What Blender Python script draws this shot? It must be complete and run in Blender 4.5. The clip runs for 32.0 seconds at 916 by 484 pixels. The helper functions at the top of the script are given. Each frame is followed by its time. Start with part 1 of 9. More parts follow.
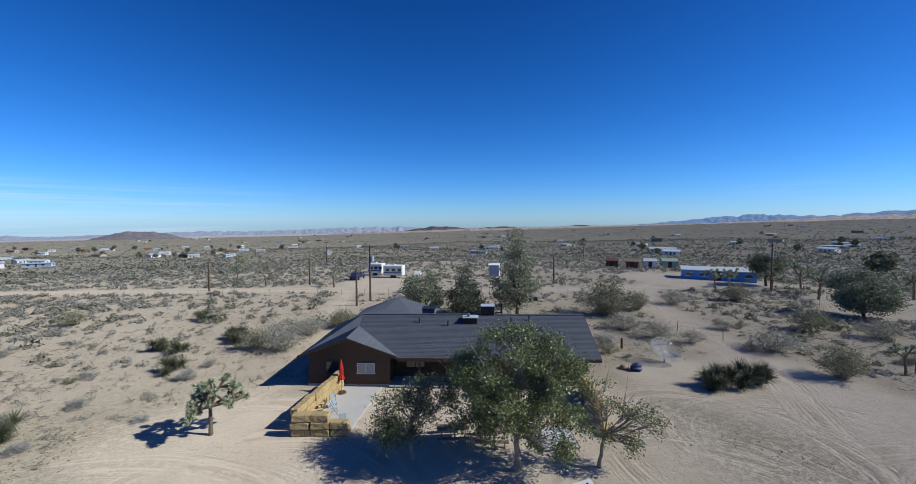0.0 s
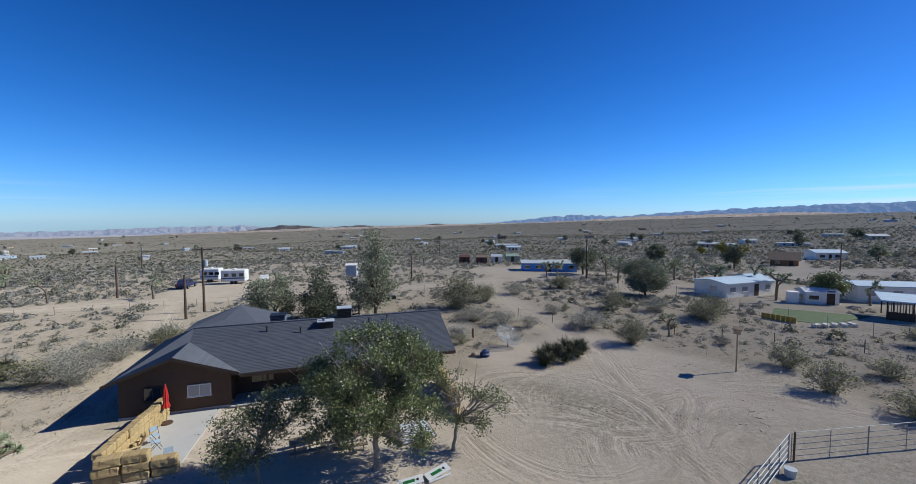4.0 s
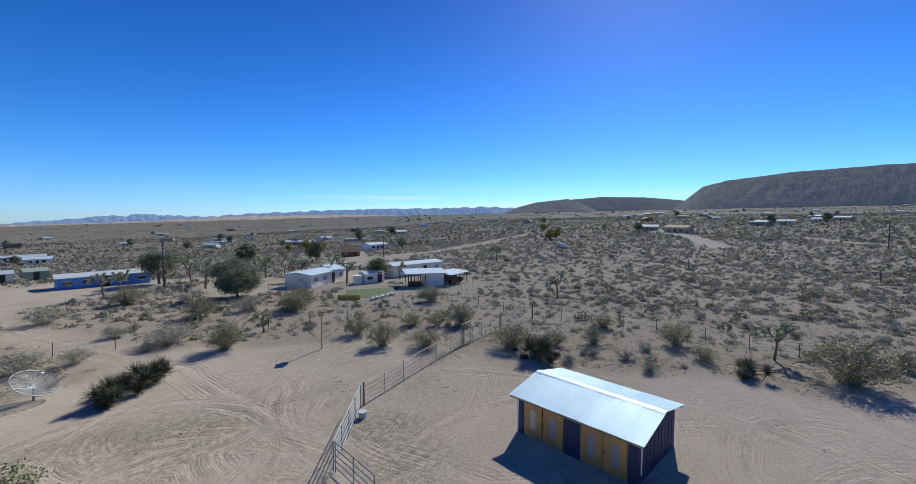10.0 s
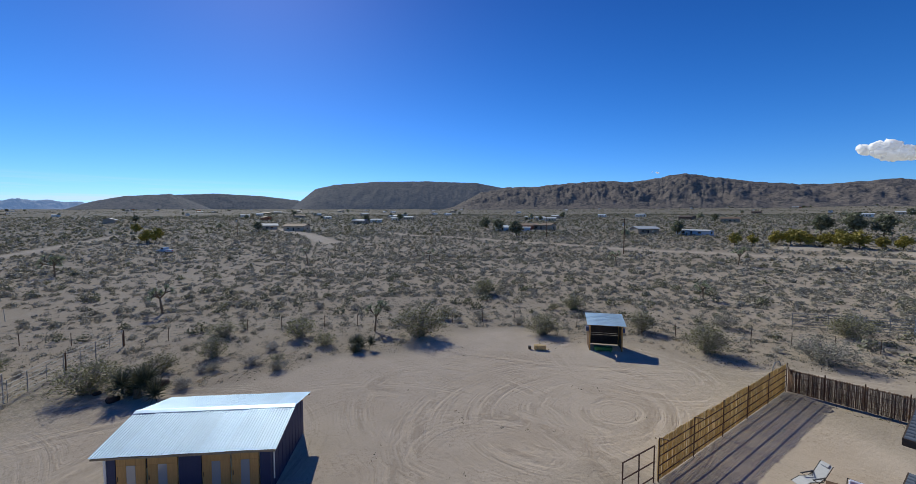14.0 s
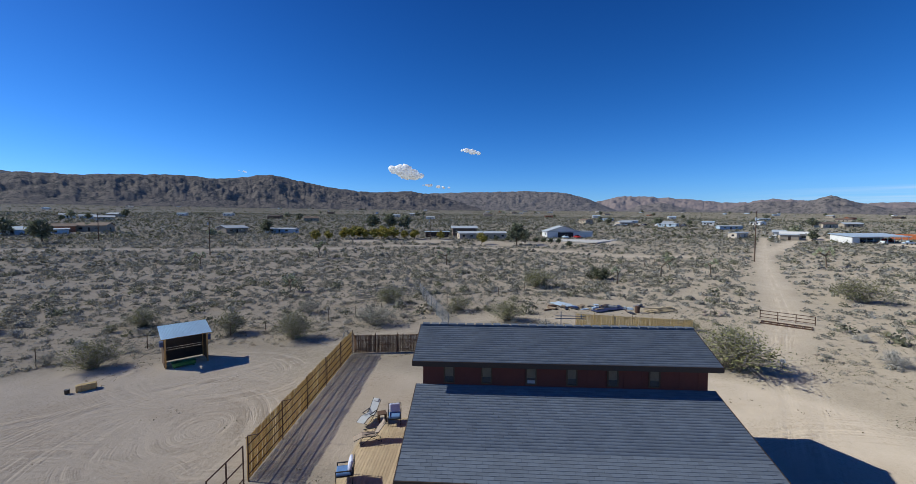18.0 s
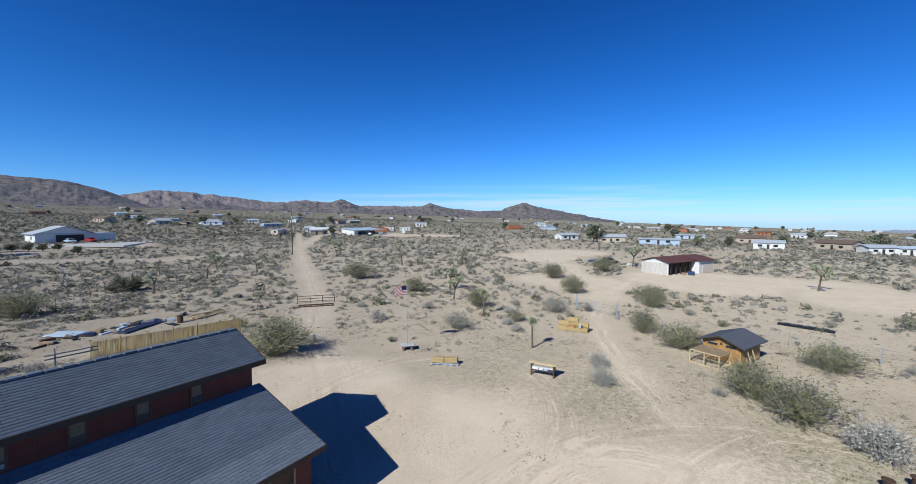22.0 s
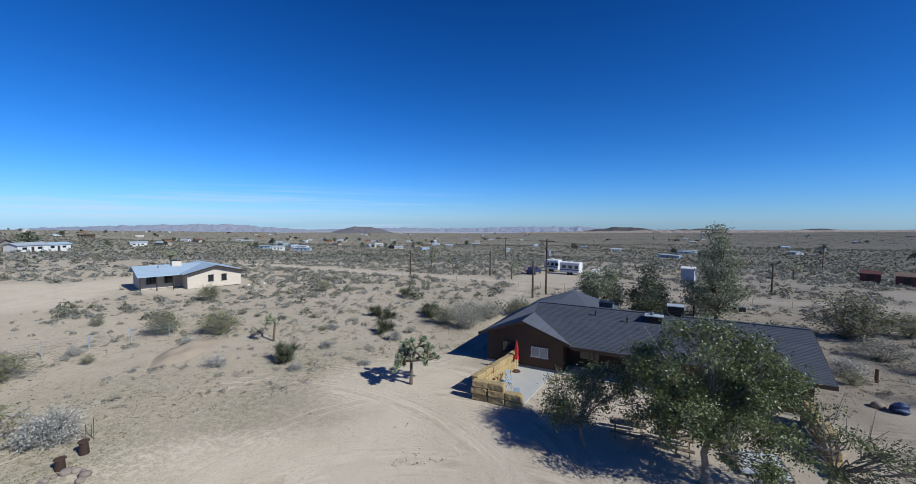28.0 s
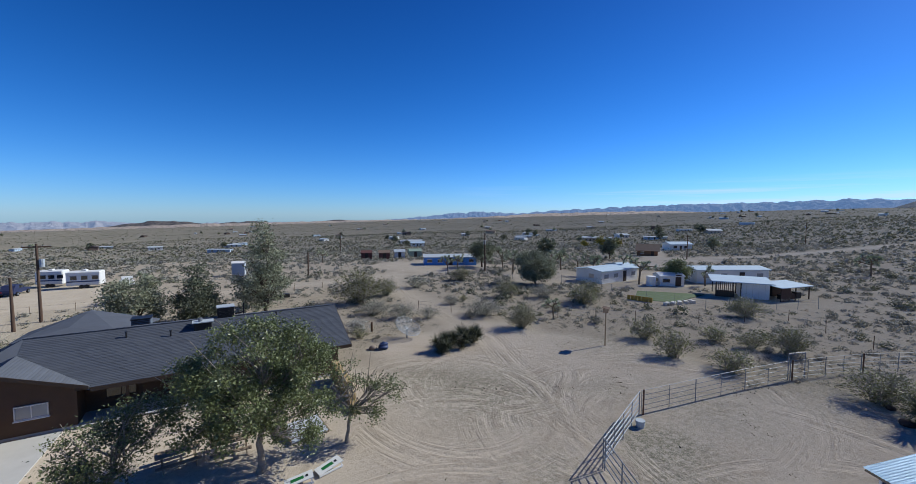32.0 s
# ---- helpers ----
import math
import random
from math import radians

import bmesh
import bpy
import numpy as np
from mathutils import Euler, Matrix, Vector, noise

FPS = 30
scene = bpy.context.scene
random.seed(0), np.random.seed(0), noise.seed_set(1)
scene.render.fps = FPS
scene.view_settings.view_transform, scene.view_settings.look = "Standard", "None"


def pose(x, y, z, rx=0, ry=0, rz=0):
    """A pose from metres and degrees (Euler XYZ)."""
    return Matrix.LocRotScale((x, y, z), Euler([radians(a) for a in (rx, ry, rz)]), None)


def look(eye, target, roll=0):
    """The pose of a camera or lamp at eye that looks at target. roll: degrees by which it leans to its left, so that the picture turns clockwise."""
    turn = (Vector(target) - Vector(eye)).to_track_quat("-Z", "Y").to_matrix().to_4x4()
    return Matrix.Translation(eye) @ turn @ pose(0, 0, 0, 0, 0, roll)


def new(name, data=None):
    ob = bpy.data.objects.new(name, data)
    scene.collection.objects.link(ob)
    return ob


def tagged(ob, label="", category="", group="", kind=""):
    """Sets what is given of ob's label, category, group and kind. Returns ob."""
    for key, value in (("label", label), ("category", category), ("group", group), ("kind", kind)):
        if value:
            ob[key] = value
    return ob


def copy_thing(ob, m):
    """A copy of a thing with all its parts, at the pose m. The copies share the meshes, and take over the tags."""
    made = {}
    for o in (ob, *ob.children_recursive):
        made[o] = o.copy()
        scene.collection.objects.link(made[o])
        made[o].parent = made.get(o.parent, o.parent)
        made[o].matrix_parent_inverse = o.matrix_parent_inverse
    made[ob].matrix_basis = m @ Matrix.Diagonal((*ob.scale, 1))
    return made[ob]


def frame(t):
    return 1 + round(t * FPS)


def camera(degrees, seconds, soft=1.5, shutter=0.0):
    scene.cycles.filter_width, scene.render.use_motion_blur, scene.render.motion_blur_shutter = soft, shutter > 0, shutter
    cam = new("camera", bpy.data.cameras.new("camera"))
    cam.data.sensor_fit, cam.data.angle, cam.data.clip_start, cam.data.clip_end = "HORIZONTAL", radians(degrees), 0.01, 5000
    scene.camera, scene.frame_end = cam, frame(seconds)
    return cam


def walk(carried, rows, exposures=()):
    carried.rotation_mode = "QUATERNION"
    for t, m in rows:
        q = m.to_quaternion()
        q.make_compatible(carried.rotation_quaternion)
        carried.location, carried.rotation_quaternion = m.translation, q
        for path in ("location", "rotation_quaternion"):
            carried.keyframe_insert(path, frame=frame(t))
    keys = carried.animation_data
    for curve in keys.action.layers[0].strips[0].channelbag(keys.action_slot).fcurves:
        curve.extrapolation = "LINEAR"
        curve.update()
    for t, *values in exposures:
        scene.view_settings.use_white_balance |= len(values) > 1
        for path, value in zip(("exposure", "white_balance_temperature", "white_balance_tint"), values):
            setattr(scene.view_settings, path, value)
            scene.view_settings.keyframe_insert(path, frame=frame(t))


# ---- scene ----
# The drone hovers about 12 m above the yard and turns once round to its right.
cam = camera(98.3, 32.0, soft=0.55)
# seconds, place, heading, pitch, lean
PATH = [
    (0, -0.24, 0.67, 12.42, 0.00, -3.04, -0.28),
    (0.5, -0.24, 0.66, 12.42, 1.19, -3.00, -0.19),
    (1, -0.24, 0.65, 12.42, 1.96, -3.07, -0.11),
    (1.5, -0.22, 0.60, 12.44, 3.43, -3.21, -0.13),
    (2, -0.20, 0.57, 12.45, 6.24, -3.36, -0.12),
    (2.5, -0.18, 0.52, 12.46, 9.41, -3.35, -0.11),
    (4.5, -0.15, 0.40, 12.49, 24.09, -3.25, -0.05),
    (5, -0.15, 0.40, 12.49, 28.00, -3.25, 0.00),
    (5.5, -0.13, 0.33, 12.51, 32.44, -3.39, 0.05),
    (6, 0.12, 0.23, 12.31, 36.05, -3.29, -0.11),
    (6.5, 0.15, 0.17, 12.20, 39.51, -3.20, -0.17),
    (7, 0.19, 0.12, 12.18, 43.29, -3.22, -0.20),
    (7.5, 0.17, 0.17, 12.22, 48.15, -3.22, -0.16),
    (8, 0.13, 0.20, 12.20, 53.09, -3.21, -0.10),
    (8.5, 0.12, 0.34, 12.13, 58.01, -3.18, -0.08),
    (9, 0.10, 0.42, 12.12, 64.03, -3.18, -0.02),
    (9.5, 0.05, 0.44, 12.14, 69.66, -3.20, 0.05),
    (10, -0.05, 0.43, 12.16, 75.09, -3.18, 0.09),
    (10.5, -0.01, 0.40, 12.10, 80.45, -3.14, 0.04),
    (11, 0.10, 0.38, 12.10, 86.26, -3.13, 0.03),
    (11.5, 0.18, 0.38, 12.11, 92.70, -3.17, 0.08),
    (12, 0.26, 0.40, 12.11, 99.49, -3.16, 0.13),
    (12.5, 0.27, 0.37, 12.14, 106.08, -3.18, 0.16),
    (13, 0.35, 0.35, 12.14, 112.56, -3.15, 0.17),
    (13.5, 0.37, 0.32, 12.11, 118.91, -3.18, 0.14),
    (14, 0.36, 0.37, 12.10, 126.36, -3.21, 0.14),
    (14.5, 0.35, 0.39, 12.09, 133.47, -3.23, 0.12),
    (16.5, 0.20, -0.14, 11.84, 159.53, -3.20, 0.34),
    (17, 0.12, -0.17, 11.78, 166.43, -3.21, 0.04),
    (17.5, 0.08, -0.29, 11.71, 173.89, -3.17, 0.03),
    (18, 0.04, -0.31, 11.70, 181.01, -3.15, 0.10),
    (18.5, 0.05, -0.19, 11.77, 187.96, -3.15, 0.05),
    (19, -0.04, -0.17, 11.87, 195.08, -3.15, 0.06),
    (19.5, -0.10, -0.21, 11.98, 203.27, -3.24, 0.12),
    (20, -0.24, -0.16, 12.01, 210.87, -3.31, 0.12),
    (20.5, -0.33, -0.21, 12.05, 218.93, -3.39, 0.24),
    (21, -0.30, -0.20, 12.05, 226.30, -3.40, 0.28),
    (21.5, -0.38, -0.20, 11.96, 232.92, -3.32, 0.08),
    (22, -0.47, -0.25, 11.85, 240.50, -3.37, 0.08),
    (22.5, -0.65, -0.35, 11.70, 248.41, -3.43, 0.17),
    (23, -0.78, -0.41, 11.55, 255.87, -3.39, 0.19),
    (23.5, -0.76, -0.34, 11.47, 263.61, -3.31, 0.25),
    (24, -0.82, -0.26, 11.46, 271.15, -3.36, 0.26),
    (24.5, -0.77, -0.20, 11.45, 278.49, -3.37, 0.23),
    (26.5, -0.28, -0.22, 11.65, 308.09, -3.29, 0.43),
    (27, -0.16, -0.23, 11.67, 316.73, -3.27, 0.37),
    (27.5, -0.11, -0.28, 11.66, 325.46, -3.25, 0.42),
    (28, -0.06, -0.29, 11.64, 334.75, -3.14, 0.42),
    (28.5, -0.01, -0.28, 11.62, 344.58, -3.06, 0.49),
    (29, 0.05, -0.31, 11.61, 355.02, -3.02, 0.35),
    (29.5, 0.08, -0.32, 11.64, 365.26, -3.05, 0.31),
    (30, 0.09, -0.38, 11.68, 373.75, -3.08, 0.33),
    (30.5, 0.11, -0.40, 11.79, 380.20, -3.14, 0.47),
    (31, 0.16, -0.32, 11.95, 385.74, -3.34, 0.36),
    (31.5, 0.20, -0.27, 12.05, 390.88, -3.53, 0.37),
    (32, 0.29, -0.23, 12.11, 393.99, -3.79, 0.26),
]
walk(cam, [(t, pose(x, y, z, 90 + tilt, 0, -turn) @ pose(0, 0, 0, 0, 0, lean)) for t, x, y, z, turn, tilt, lean in PATH],
     exposures=((0.0, -0.02, 6200, 5), (3.0, 0.0, 6250, 5), (6.0, 0.12, 6350, 5), (9.5, 0.2, 6450, 5), (13.0, 0.02, 6700, 5), (17.5, -0.02, 6450, 5), (21.0, 0.08, 6250, 5), (23.5, -0.04, 6150, 5), (25.5, -0.07, 6050, 5), (27.5, -0.17, 5980, 5), (29.5, -0.18, 6020, 5), (32.0, -0.02, 6200, 5)))
scene.view_settings.exposure = 0.0

# ---- daylight ----
SUN_TURN, SUN_UP = radians(99.5), radians(36.6)
TO_SUN = Vector((math.sin(SUN_TURN) * math.cos(SUN_UP), math.cos(SUN_TURN) * math.cos(SUN_UP), math.sin(SUN_UP)))


def link(tree, a, b):
    tree.links.new(a, b)


def node(tree, kind, **values):
    n = tree.nodes.new(kind)
    for key, value in values.items():
        n.inputs[key].default_value = value
    return n


def make_world():
    w = bpy.data.worlds.new("sky")
    scene.world = w
    w.use_nodes = True
    t = w.node_tree
    t.nodes.clear()
    sky = t.nodes.new("ShaderNodeTexSky")
    sky.sky_type, sky.sun_disc = "NISHITA", False
    sky.sun_elevation, sky.sun_rotation = SUN_UP, SUN_TURN
    sky.altitude, sky.air_density, sky.dust_density, sky.ozone_density = 1200, 1.0, 0.4, 5.0
    hsv = node(t, "ShaderNodeHueSaturation", Saturation=1.12, Value=1.04)
    clear = t.nodes.new("ShaderNodeMix")
    clear.data_type, clear.blend_type = "RGBA", "MULTIPLY"
    clear.inputs[0].default_value, clear.inputs[7].default_value = 1.0, (0.62, 0.83, 1.20, 1)
    link(t, sky.outputs[0], clear.inputs[6])
    link(t, clear.outputs[2], hsv.inputs["Color"])
    # thin streaks of high cloud low over the horizon
    co = t.nodes.new("ShaderNodeTexCoord")
    sep = t.nodes.new("ShaderNodeSeparateXYZ")
    link(t, co.outputs["Generated"], sep.inputs[0])
    mp = t.nodes.new("ShaderNodeMapping")
    mp.inputs["Scale"].default_value = (1.3, 1.3, 42)
    link(t, co.outputs["Generated"], mp.inputs[0])
    nz = node(t, "ShaderNodeTexNoise", Scale=1.6, Detail=6.0, Roughness=0.6)
    link(t, mp.outputs[0], nz.inputs["Vector"])
    ramp = t.nodes.new("ShaderNodeMapRange")
    ramp.inputs[1].default_value, ramp.inputs[2].default_value = 0.47, 0.72
    link(t, nz.outputs["Fac"], ramp.inputs[0])
    low = t.nodes.new("ShaderNodeMapRange")
    low.inputs[1].default_value, low.inputs[2].default_value = 0.085, 0.045
    link(t, sep.outputs["Z"], low.inputs[0])
    mul = t.nodes.new("ShaderNodeMath")
    mul.operation = "MULTIPLY"
    link(t, ramp.outputs[0], mul.inputs[0])
    link(t, low.outputs[0], mul.inputs[1])
    # the cloud bank lies to the west and north-west and, thinner, to the east
    side = t.nodes.new("ShaderNodeVectorMath")
    side.operation = "DOT_PRODUCT"
    side.inputs[1].default_value = (math.sin(radians(276)), math.cos(radians(276)), 0)
    link(t, co.outputs["Generated"], side.inputs[0])
    away_of = t.nodes.new("ShaderNodeMath")
    away_of.operation = "ABSOLUTE"
    link(t, side.outputs["Value"], away_of.inputs[0])
    bank = t.nodes.new("ShaderNodeMapRange")
    bank.inputs[1].default_value, bank.inputs[2].default_value = 0.45, 0.85
    link(t, away_of.outputs[0], bank.inputs[0])
    here = t.nodes.new("ShaderNodeMath")
    here.operation = "MULTIPLY"
    link(t, mul.outputs[0], here.inputs[0])
    link(t, bank.outputs[0], here.inputs[1])
    mul2 = t.nodes.new("ShaderNodeMath")
    mul2.operation = "MULTIPLY"
    mul2.inputs[1].default_value = 0.8
    link(t, here.outputs[0], mul2.inputs[0])
    mix = t.nodes.new("ShaderNodeMix")
    mix.data_type = "RGBA"
    link(t, mul2.outputs[0], mix.inputs[0])
    link(t, hsv.outputs[0], mix.inputs[6])
    mix.inputs[7].default_value = (6.0, 6.9, 8.4, 1)
    # the clear desert sky deepens steadily towards the zenith
    deep = t.nodes.new("ShaderNodeMapRange")
    for k, v in zip((1, 2, 3, 4), (0.08, 0.85, 0.0, 1.0)):
        deep.inputs[k].default_value = v
    link(t, sep.outputs["Z"], deep.inputs[0])
    hue = t.nodes.new("ShaderNodeMix")
    hue.data_type = "RGBA"
    hue.inputs[6].default_value, hue.inputs[7].default_value = (1.14, 1.12, 1.12, 1), (0.66, 0.27, 0.48, 1)
    link(t, deep.outputs[0], hue.inputs[0])
    dark = t.nodes.new("ShaderNodeMix")
    dark.data_type, dark.blend_type = "RGBA", "MULTIPLY"
    dark.inputs[0].default_value = 1.0
    link(t, mix.outputs[2], dark.inputs[6])
    link(t, hue.outputs[2], dark.inputs[7])
    bg = node(t, "ShaderNodeBackground", Strength=0.10)
    link(t, dark.outputs[2], bg.inputs["Color"])
    out = t.nodes.new("ShaderNodeOutputWorld")
    link(t, bg.outputs[0], out.inputs[0])


make_world()
sun = new("sun", bpy.data.lights.new("sun", "SUN"))
sun.data.energy, sun.data.angle, sun.data.color = 5.0, radians(0.53), (1.0, 0.96, 0.885)
sun.matrix_world = look(TO_SUN * 100, (0, 0, 0))


# ---- materials ----
def mat(name, c1, c2=None, rough=0.8, metal=0.0, scale=6.0, fine=60.0, bump=0.3, dist=0.01, island=0.0, rand=0.0, spec=0.5, translucent=0.0, stretch=None):
    """Two colours mixed by noise at two sizes, with relief; island and rand: how much single pieces or objects differ in value."""
    m = bpy.data.materials.new(name)
    m.use_nodes = True
    t = m.node_tree
    b = t.nodes["Principled BSDF"]
    b.inputs["Roughness"].default_value, b.inputs["Metallic"].default_value = rough, metal
    b.inputs["Specular IOR Level"].default_value = spec
    c2 = c2 or tuple(v * 0.72 for v in c1)
    co = t.nodes.new("ShaderNodeTexCoord")
    src = co.outputs["Object"]
    if stretch:
        mp = t.nodes.new("ShaderNodeMapping")
        mp.inputs["Scale"].default_value = stretch
        link(t, src, mp.inputs[0])
        src = mp.outputs[0]
    n1 = node(t, "ShaderNodeTexNoise", Scale=scale, Detail=5.0, Roughness=0.6)
    n2 = node(t, "ShaderNodeTexNoise", Scale=fine, Detail=3.0, Roughness=0.65)
    link(t, src, n1.inputs["Vector"])
    link(t, src, n2.inputs["Vector"])
    add = t.nodes.new("ShaderNodeMath")
    add.operation = "MULTIPLY_ADD"
    add.inputs[1].default_value, add.inputs[2].default_value = 0.5, 0.0
    link(t, n2.outputs["Fac"], add.inputs[0])
    add2 = t.nodes.new("ShaderNodeMath")
    add2.operation = "MULTIPLY_ADD"
    add2.inputs[1].default_value = 0.6
    link(t, n1.outputs["Fac"], add2.inputs[0])
    link(t, add.outputs[0], add2.inputs[2])
    rg = t.nodes.new("ShaderNodeMapRange")
    rg.inputs[1].default_value, rg.inputs[2].default_value = 0.38, 0.72
    link(t, add2.outputs[0], rg.inputs[0])
    mix = t.nodes.new("ShaderNodeMix")
    mix.data_type = "RGBA"
    mix.inputs[6].default_value, mix.inputs[7].default_value = (*c1, 1), (*c2, 1)
    link(t, rg.outputs[0], mix.inputs[0])
    col = mix.outputs[2]
    for amount, kind, socket in ((island, "ShaderNodeNewGeometry", "Random Per Island"), (rand, "ShaderNodeObjectInfo", "Random")):
        if amount:
            g = t.nodes.new(kind)
            mr = t.nodes.new("ShaderNodeMapRange")
            mr.inputs[3].default_value, mr.inputs[4].default_value = 1 - amount, 1 + amount
            link(t, g.outputs[socket], mr.inputs[0])
            hsv = t.nodes.new("ShaderNodeHueSaturation")
            link(t, mr.outputs[0], hsv.inputs["Value"])
            link(t, col, hsv.inputs["Color"])
            col = hsv.outputs[0]
    link(t, col, b.inputs["Base Color"])
    if bump:
        bp = node(t, "ShaderNodeBump", Strength=bump, Distance=dist)
        link(t, n2.outputs["Fac"], bp.inputs["Height"])
        link(t, bp.outputs[0], b.inputs["Normal"])
    if translucent:
        tr = t.nodes.new("ShaderNodeBsdfTranslucent")
        link(t, col, tr.inputs["Color"])
        ms = t.nodes.new("ShaderNodeMixShader")
        ms.inputs[0].default_value = translucent
        link(t, b.outputs[0], ms.inputs[1])
        link(t, tr.outputs[0], ms.inputs[2])
        link(t, ms.outputs[0], t.nodes["Material Output"].inputs[0])
    return m


def glass_mat(name, tint):
    m = bpy.data.materials.new(name)
    m.use_nodes = True
    b = m.node_tree.nodes["Principled BSDF"]
    b.inputs["Base Color"].default_value = (*tint, 1)
    b.inputs["Roughness"].default_value = 0.06
    b.inputs["Specular IOR Level"].default_value = 0.9
    return m


def ground_mat():
    """Desert sand: pale graded drives, rougher speckled soil between them, far scrub as fine dark flecks."""
    m = bpy.data.materials.new("desert_ground")
    m.use_nodes = True
    t = m.node_tree
    b = t.nodes["Principled BSDF"]
    b.inputs["Roughness"].default_value = 0.95
    b.inputs["Specular IOR Level"].default_value = 0.1
    b.inputs["Diffuse Roughness"].default_value = 0.6
    co = t.nodes.new("ShaderNodeTexCoord")
    pos = co.outputs["Object"]
    att = t.nodes.new("ShaderNodeAttribute")
    att.attribute_name = "worn"
    sep = t.nodes.new("ShaderNodeSeparateColor")
    link(t, att.outputs["Color"], sep.inputs[0])

    def noise_of(scale, detail=5.0, rough=0.6, stretch=None, distort=0.0):
        n = node(t, "ShaderNodeTexNoise", Scale=scale, Detail=detail, Roughness=rough, Distortion=distort)
        if stretch:
            mp = t.nodes.new("ShaderNodeMapping")
            mp.inputs["Scale"].default_value = stretch
            link(t, pos, mp.inputs[0])
            link(t, mp.outputs[0], n.inputs["Vector"])
        else:
            link(t, pos, n.inputs["Vector"])
        return n.outputs["Fac"]

    def ranged(src, a, z, lo=0.0, hi=1.0):
        r = t.nodes.new("ShaderNodeMapRange")
        for k, v in zip((1, 2, 3, 4), (a, z, lo, hi)):
            r.inputs[k].default_value = v
        link(t, src, r.inputs[0])
        return r.outputs[0]

    def blend(fac, a, z, mode="MIX"):
        x = t.nodes.new("ShaderNodeMix")
        x.data_type, x.blend_type = "RGBA", mode
        for k, v in ((0, fac), (6, a), (7, z)):
            if isinstance(v, (tuple, float)):
                x.inputs[k].default_value = v if isinstance(v, float) else (*v, 1)
            else:
                link(t, v, x.inputs[k])
        return x.outputs[2]

    def math_of(op, a, z):
        x = t.nodes.new("ShaderNodeMath")
        x.operation = op
        for k, v in enumerate((a, z)):
            if isinstance(v, float):
                x.inputs[k].default_value = v
            else:
                link(t, v, x.inputs[k])
        return x.outputs[0]

    big, mid, small = noise_of(0.05), noise_of(0.45, 6), noise_of(2.6, 7, 0.72)
    clod, grit = noise_of(9.0, 5, 0.7), noise_of(24.0, 4, 0.75)
    soil = blend(ranged(big, 0.35, 0.65), (0.44, 0.377, 0.293), (0.385, 0.33, 0.257))
    soil = blend(ranged(mid, 0.48, 0.66, 0, 0.6), soil, (0.32, 0.275, 0.215))
    # dry litter and small stones between the shrubs
    flecks = math_of("MULTIPLY", ranged(clod, 0.52, 0.60), ranged(small, 0.44, 0.58))
    soil = blend(math_of("MULTIPLY", flecks, 0.7), soil, (0.19, 0.17, 0.12))
    sand = blend(ranged(mid, 0.35, 0.7), (0.545, 0.467, 0.37), (0.485, 0.413, 0.324))
    sand = blend(ranged(noise_of(0.16, 5, 0.62, distort=0.6), 0.5, 0.66, 0, 0.5), sand, (0.445, 0.365, 0.275))
    base = blend(sep.outputs[0], soil, sand)
    # trampled patches: small dark hollows and droppings in the loose sand
    tread = math_of("MULTIPLY", ranged(noise_of(5.0, 5, 0.7), 0.52, 0.6), ranged(noise_of(0.3, 4, 0.6), 0.44, 0.6))
    base = blend(math_of("MULTIPLY", tread, ranged(sep.outputs[0], 0.0, 1.0, 0.65, 0.5)), base, (0.31, 0.25, 0.185))
    # sparse green weeds
    base = blend(math_of("MULTIPLY", sep.outputs[2], math_of("MULTIPLY", ranged(small, 0.42, 0.53), ranged(clod, 0.40, 0.52))), base, (0.15, 0.155, 0.092))
    # wheel tracks: bundles of fine lines that follow the drives and turning loops
    path = t.nodes.new("ShaderNodeAttribute")
    path.attribute_name = "tracks"
    psep = t.nodes.new("ShaderNodeSeparateColor")
    link(t, path.outputs["Color"], psep.inputs[0])
    lines = None
    for k, (wide, amount) in enumerate(((2.2, 0.95), (2.0, 1.0), (2.0, 1.0))):
        n = t.nodes.new("ShaderNodeTexNoise")
        n.noise_dimensions = "2D"
        n.inputs["Scale"].default_value, n.inputs["Detail"].default_value, n.inputs["Roughness"].default_value = 1.0, 2.0, 0.55
        w = t.nodes.new("ShaderNodeCombineXYZ")
        link(t, math_of("MULTIPLY", psep.outputs[k], 6.0), w.inputs[0])
        link(t, math_of("MULTIPLY", mid, 2.6), w.inputs[1])
        link(t, w.outputs[0], n.inputs["Vector"])
        near = ranged(psep.outputs[k], wide, wide * 0.45)
        gone = ranged(noise_of(0.22 + 0.05 * k, 5, 0.65), 0.43, 0.58)
        one = math_of("MULTIPLY", math_of("MULTIPLY", math_of("SUBTRACT", n.outputs["Fac"], 0.5), near), math_of("MULTIPLY", gone, amount * 3.4))
        lines = one if lines is None else math_of("ADD", lines, one)
    base = blend(ranged(lines, 0.05, 0.6, 0, 0.5), base, (0.61, 0.52, 0.405))
    base = blend(ranged(lines, -0.05, -0.6, 0, 0.5), base, (0.36, 0.295, 0.22))
    # beyond the built scrub, the plain's bushes merge into a dark mottle
    ln = t.nodes.new("ShaderNodeVectorMath")
    ln.operation = "LENGTH"
    link(t, pos, ln.inputs[0])
    far_soil = blend(ranged(noise_of(0.011, 5, 0.6, (1, 1, 1), 0.4), 0.4, 0.62), (0.215, 0.19, 0.152), (0.30, 0.26, 0.205))
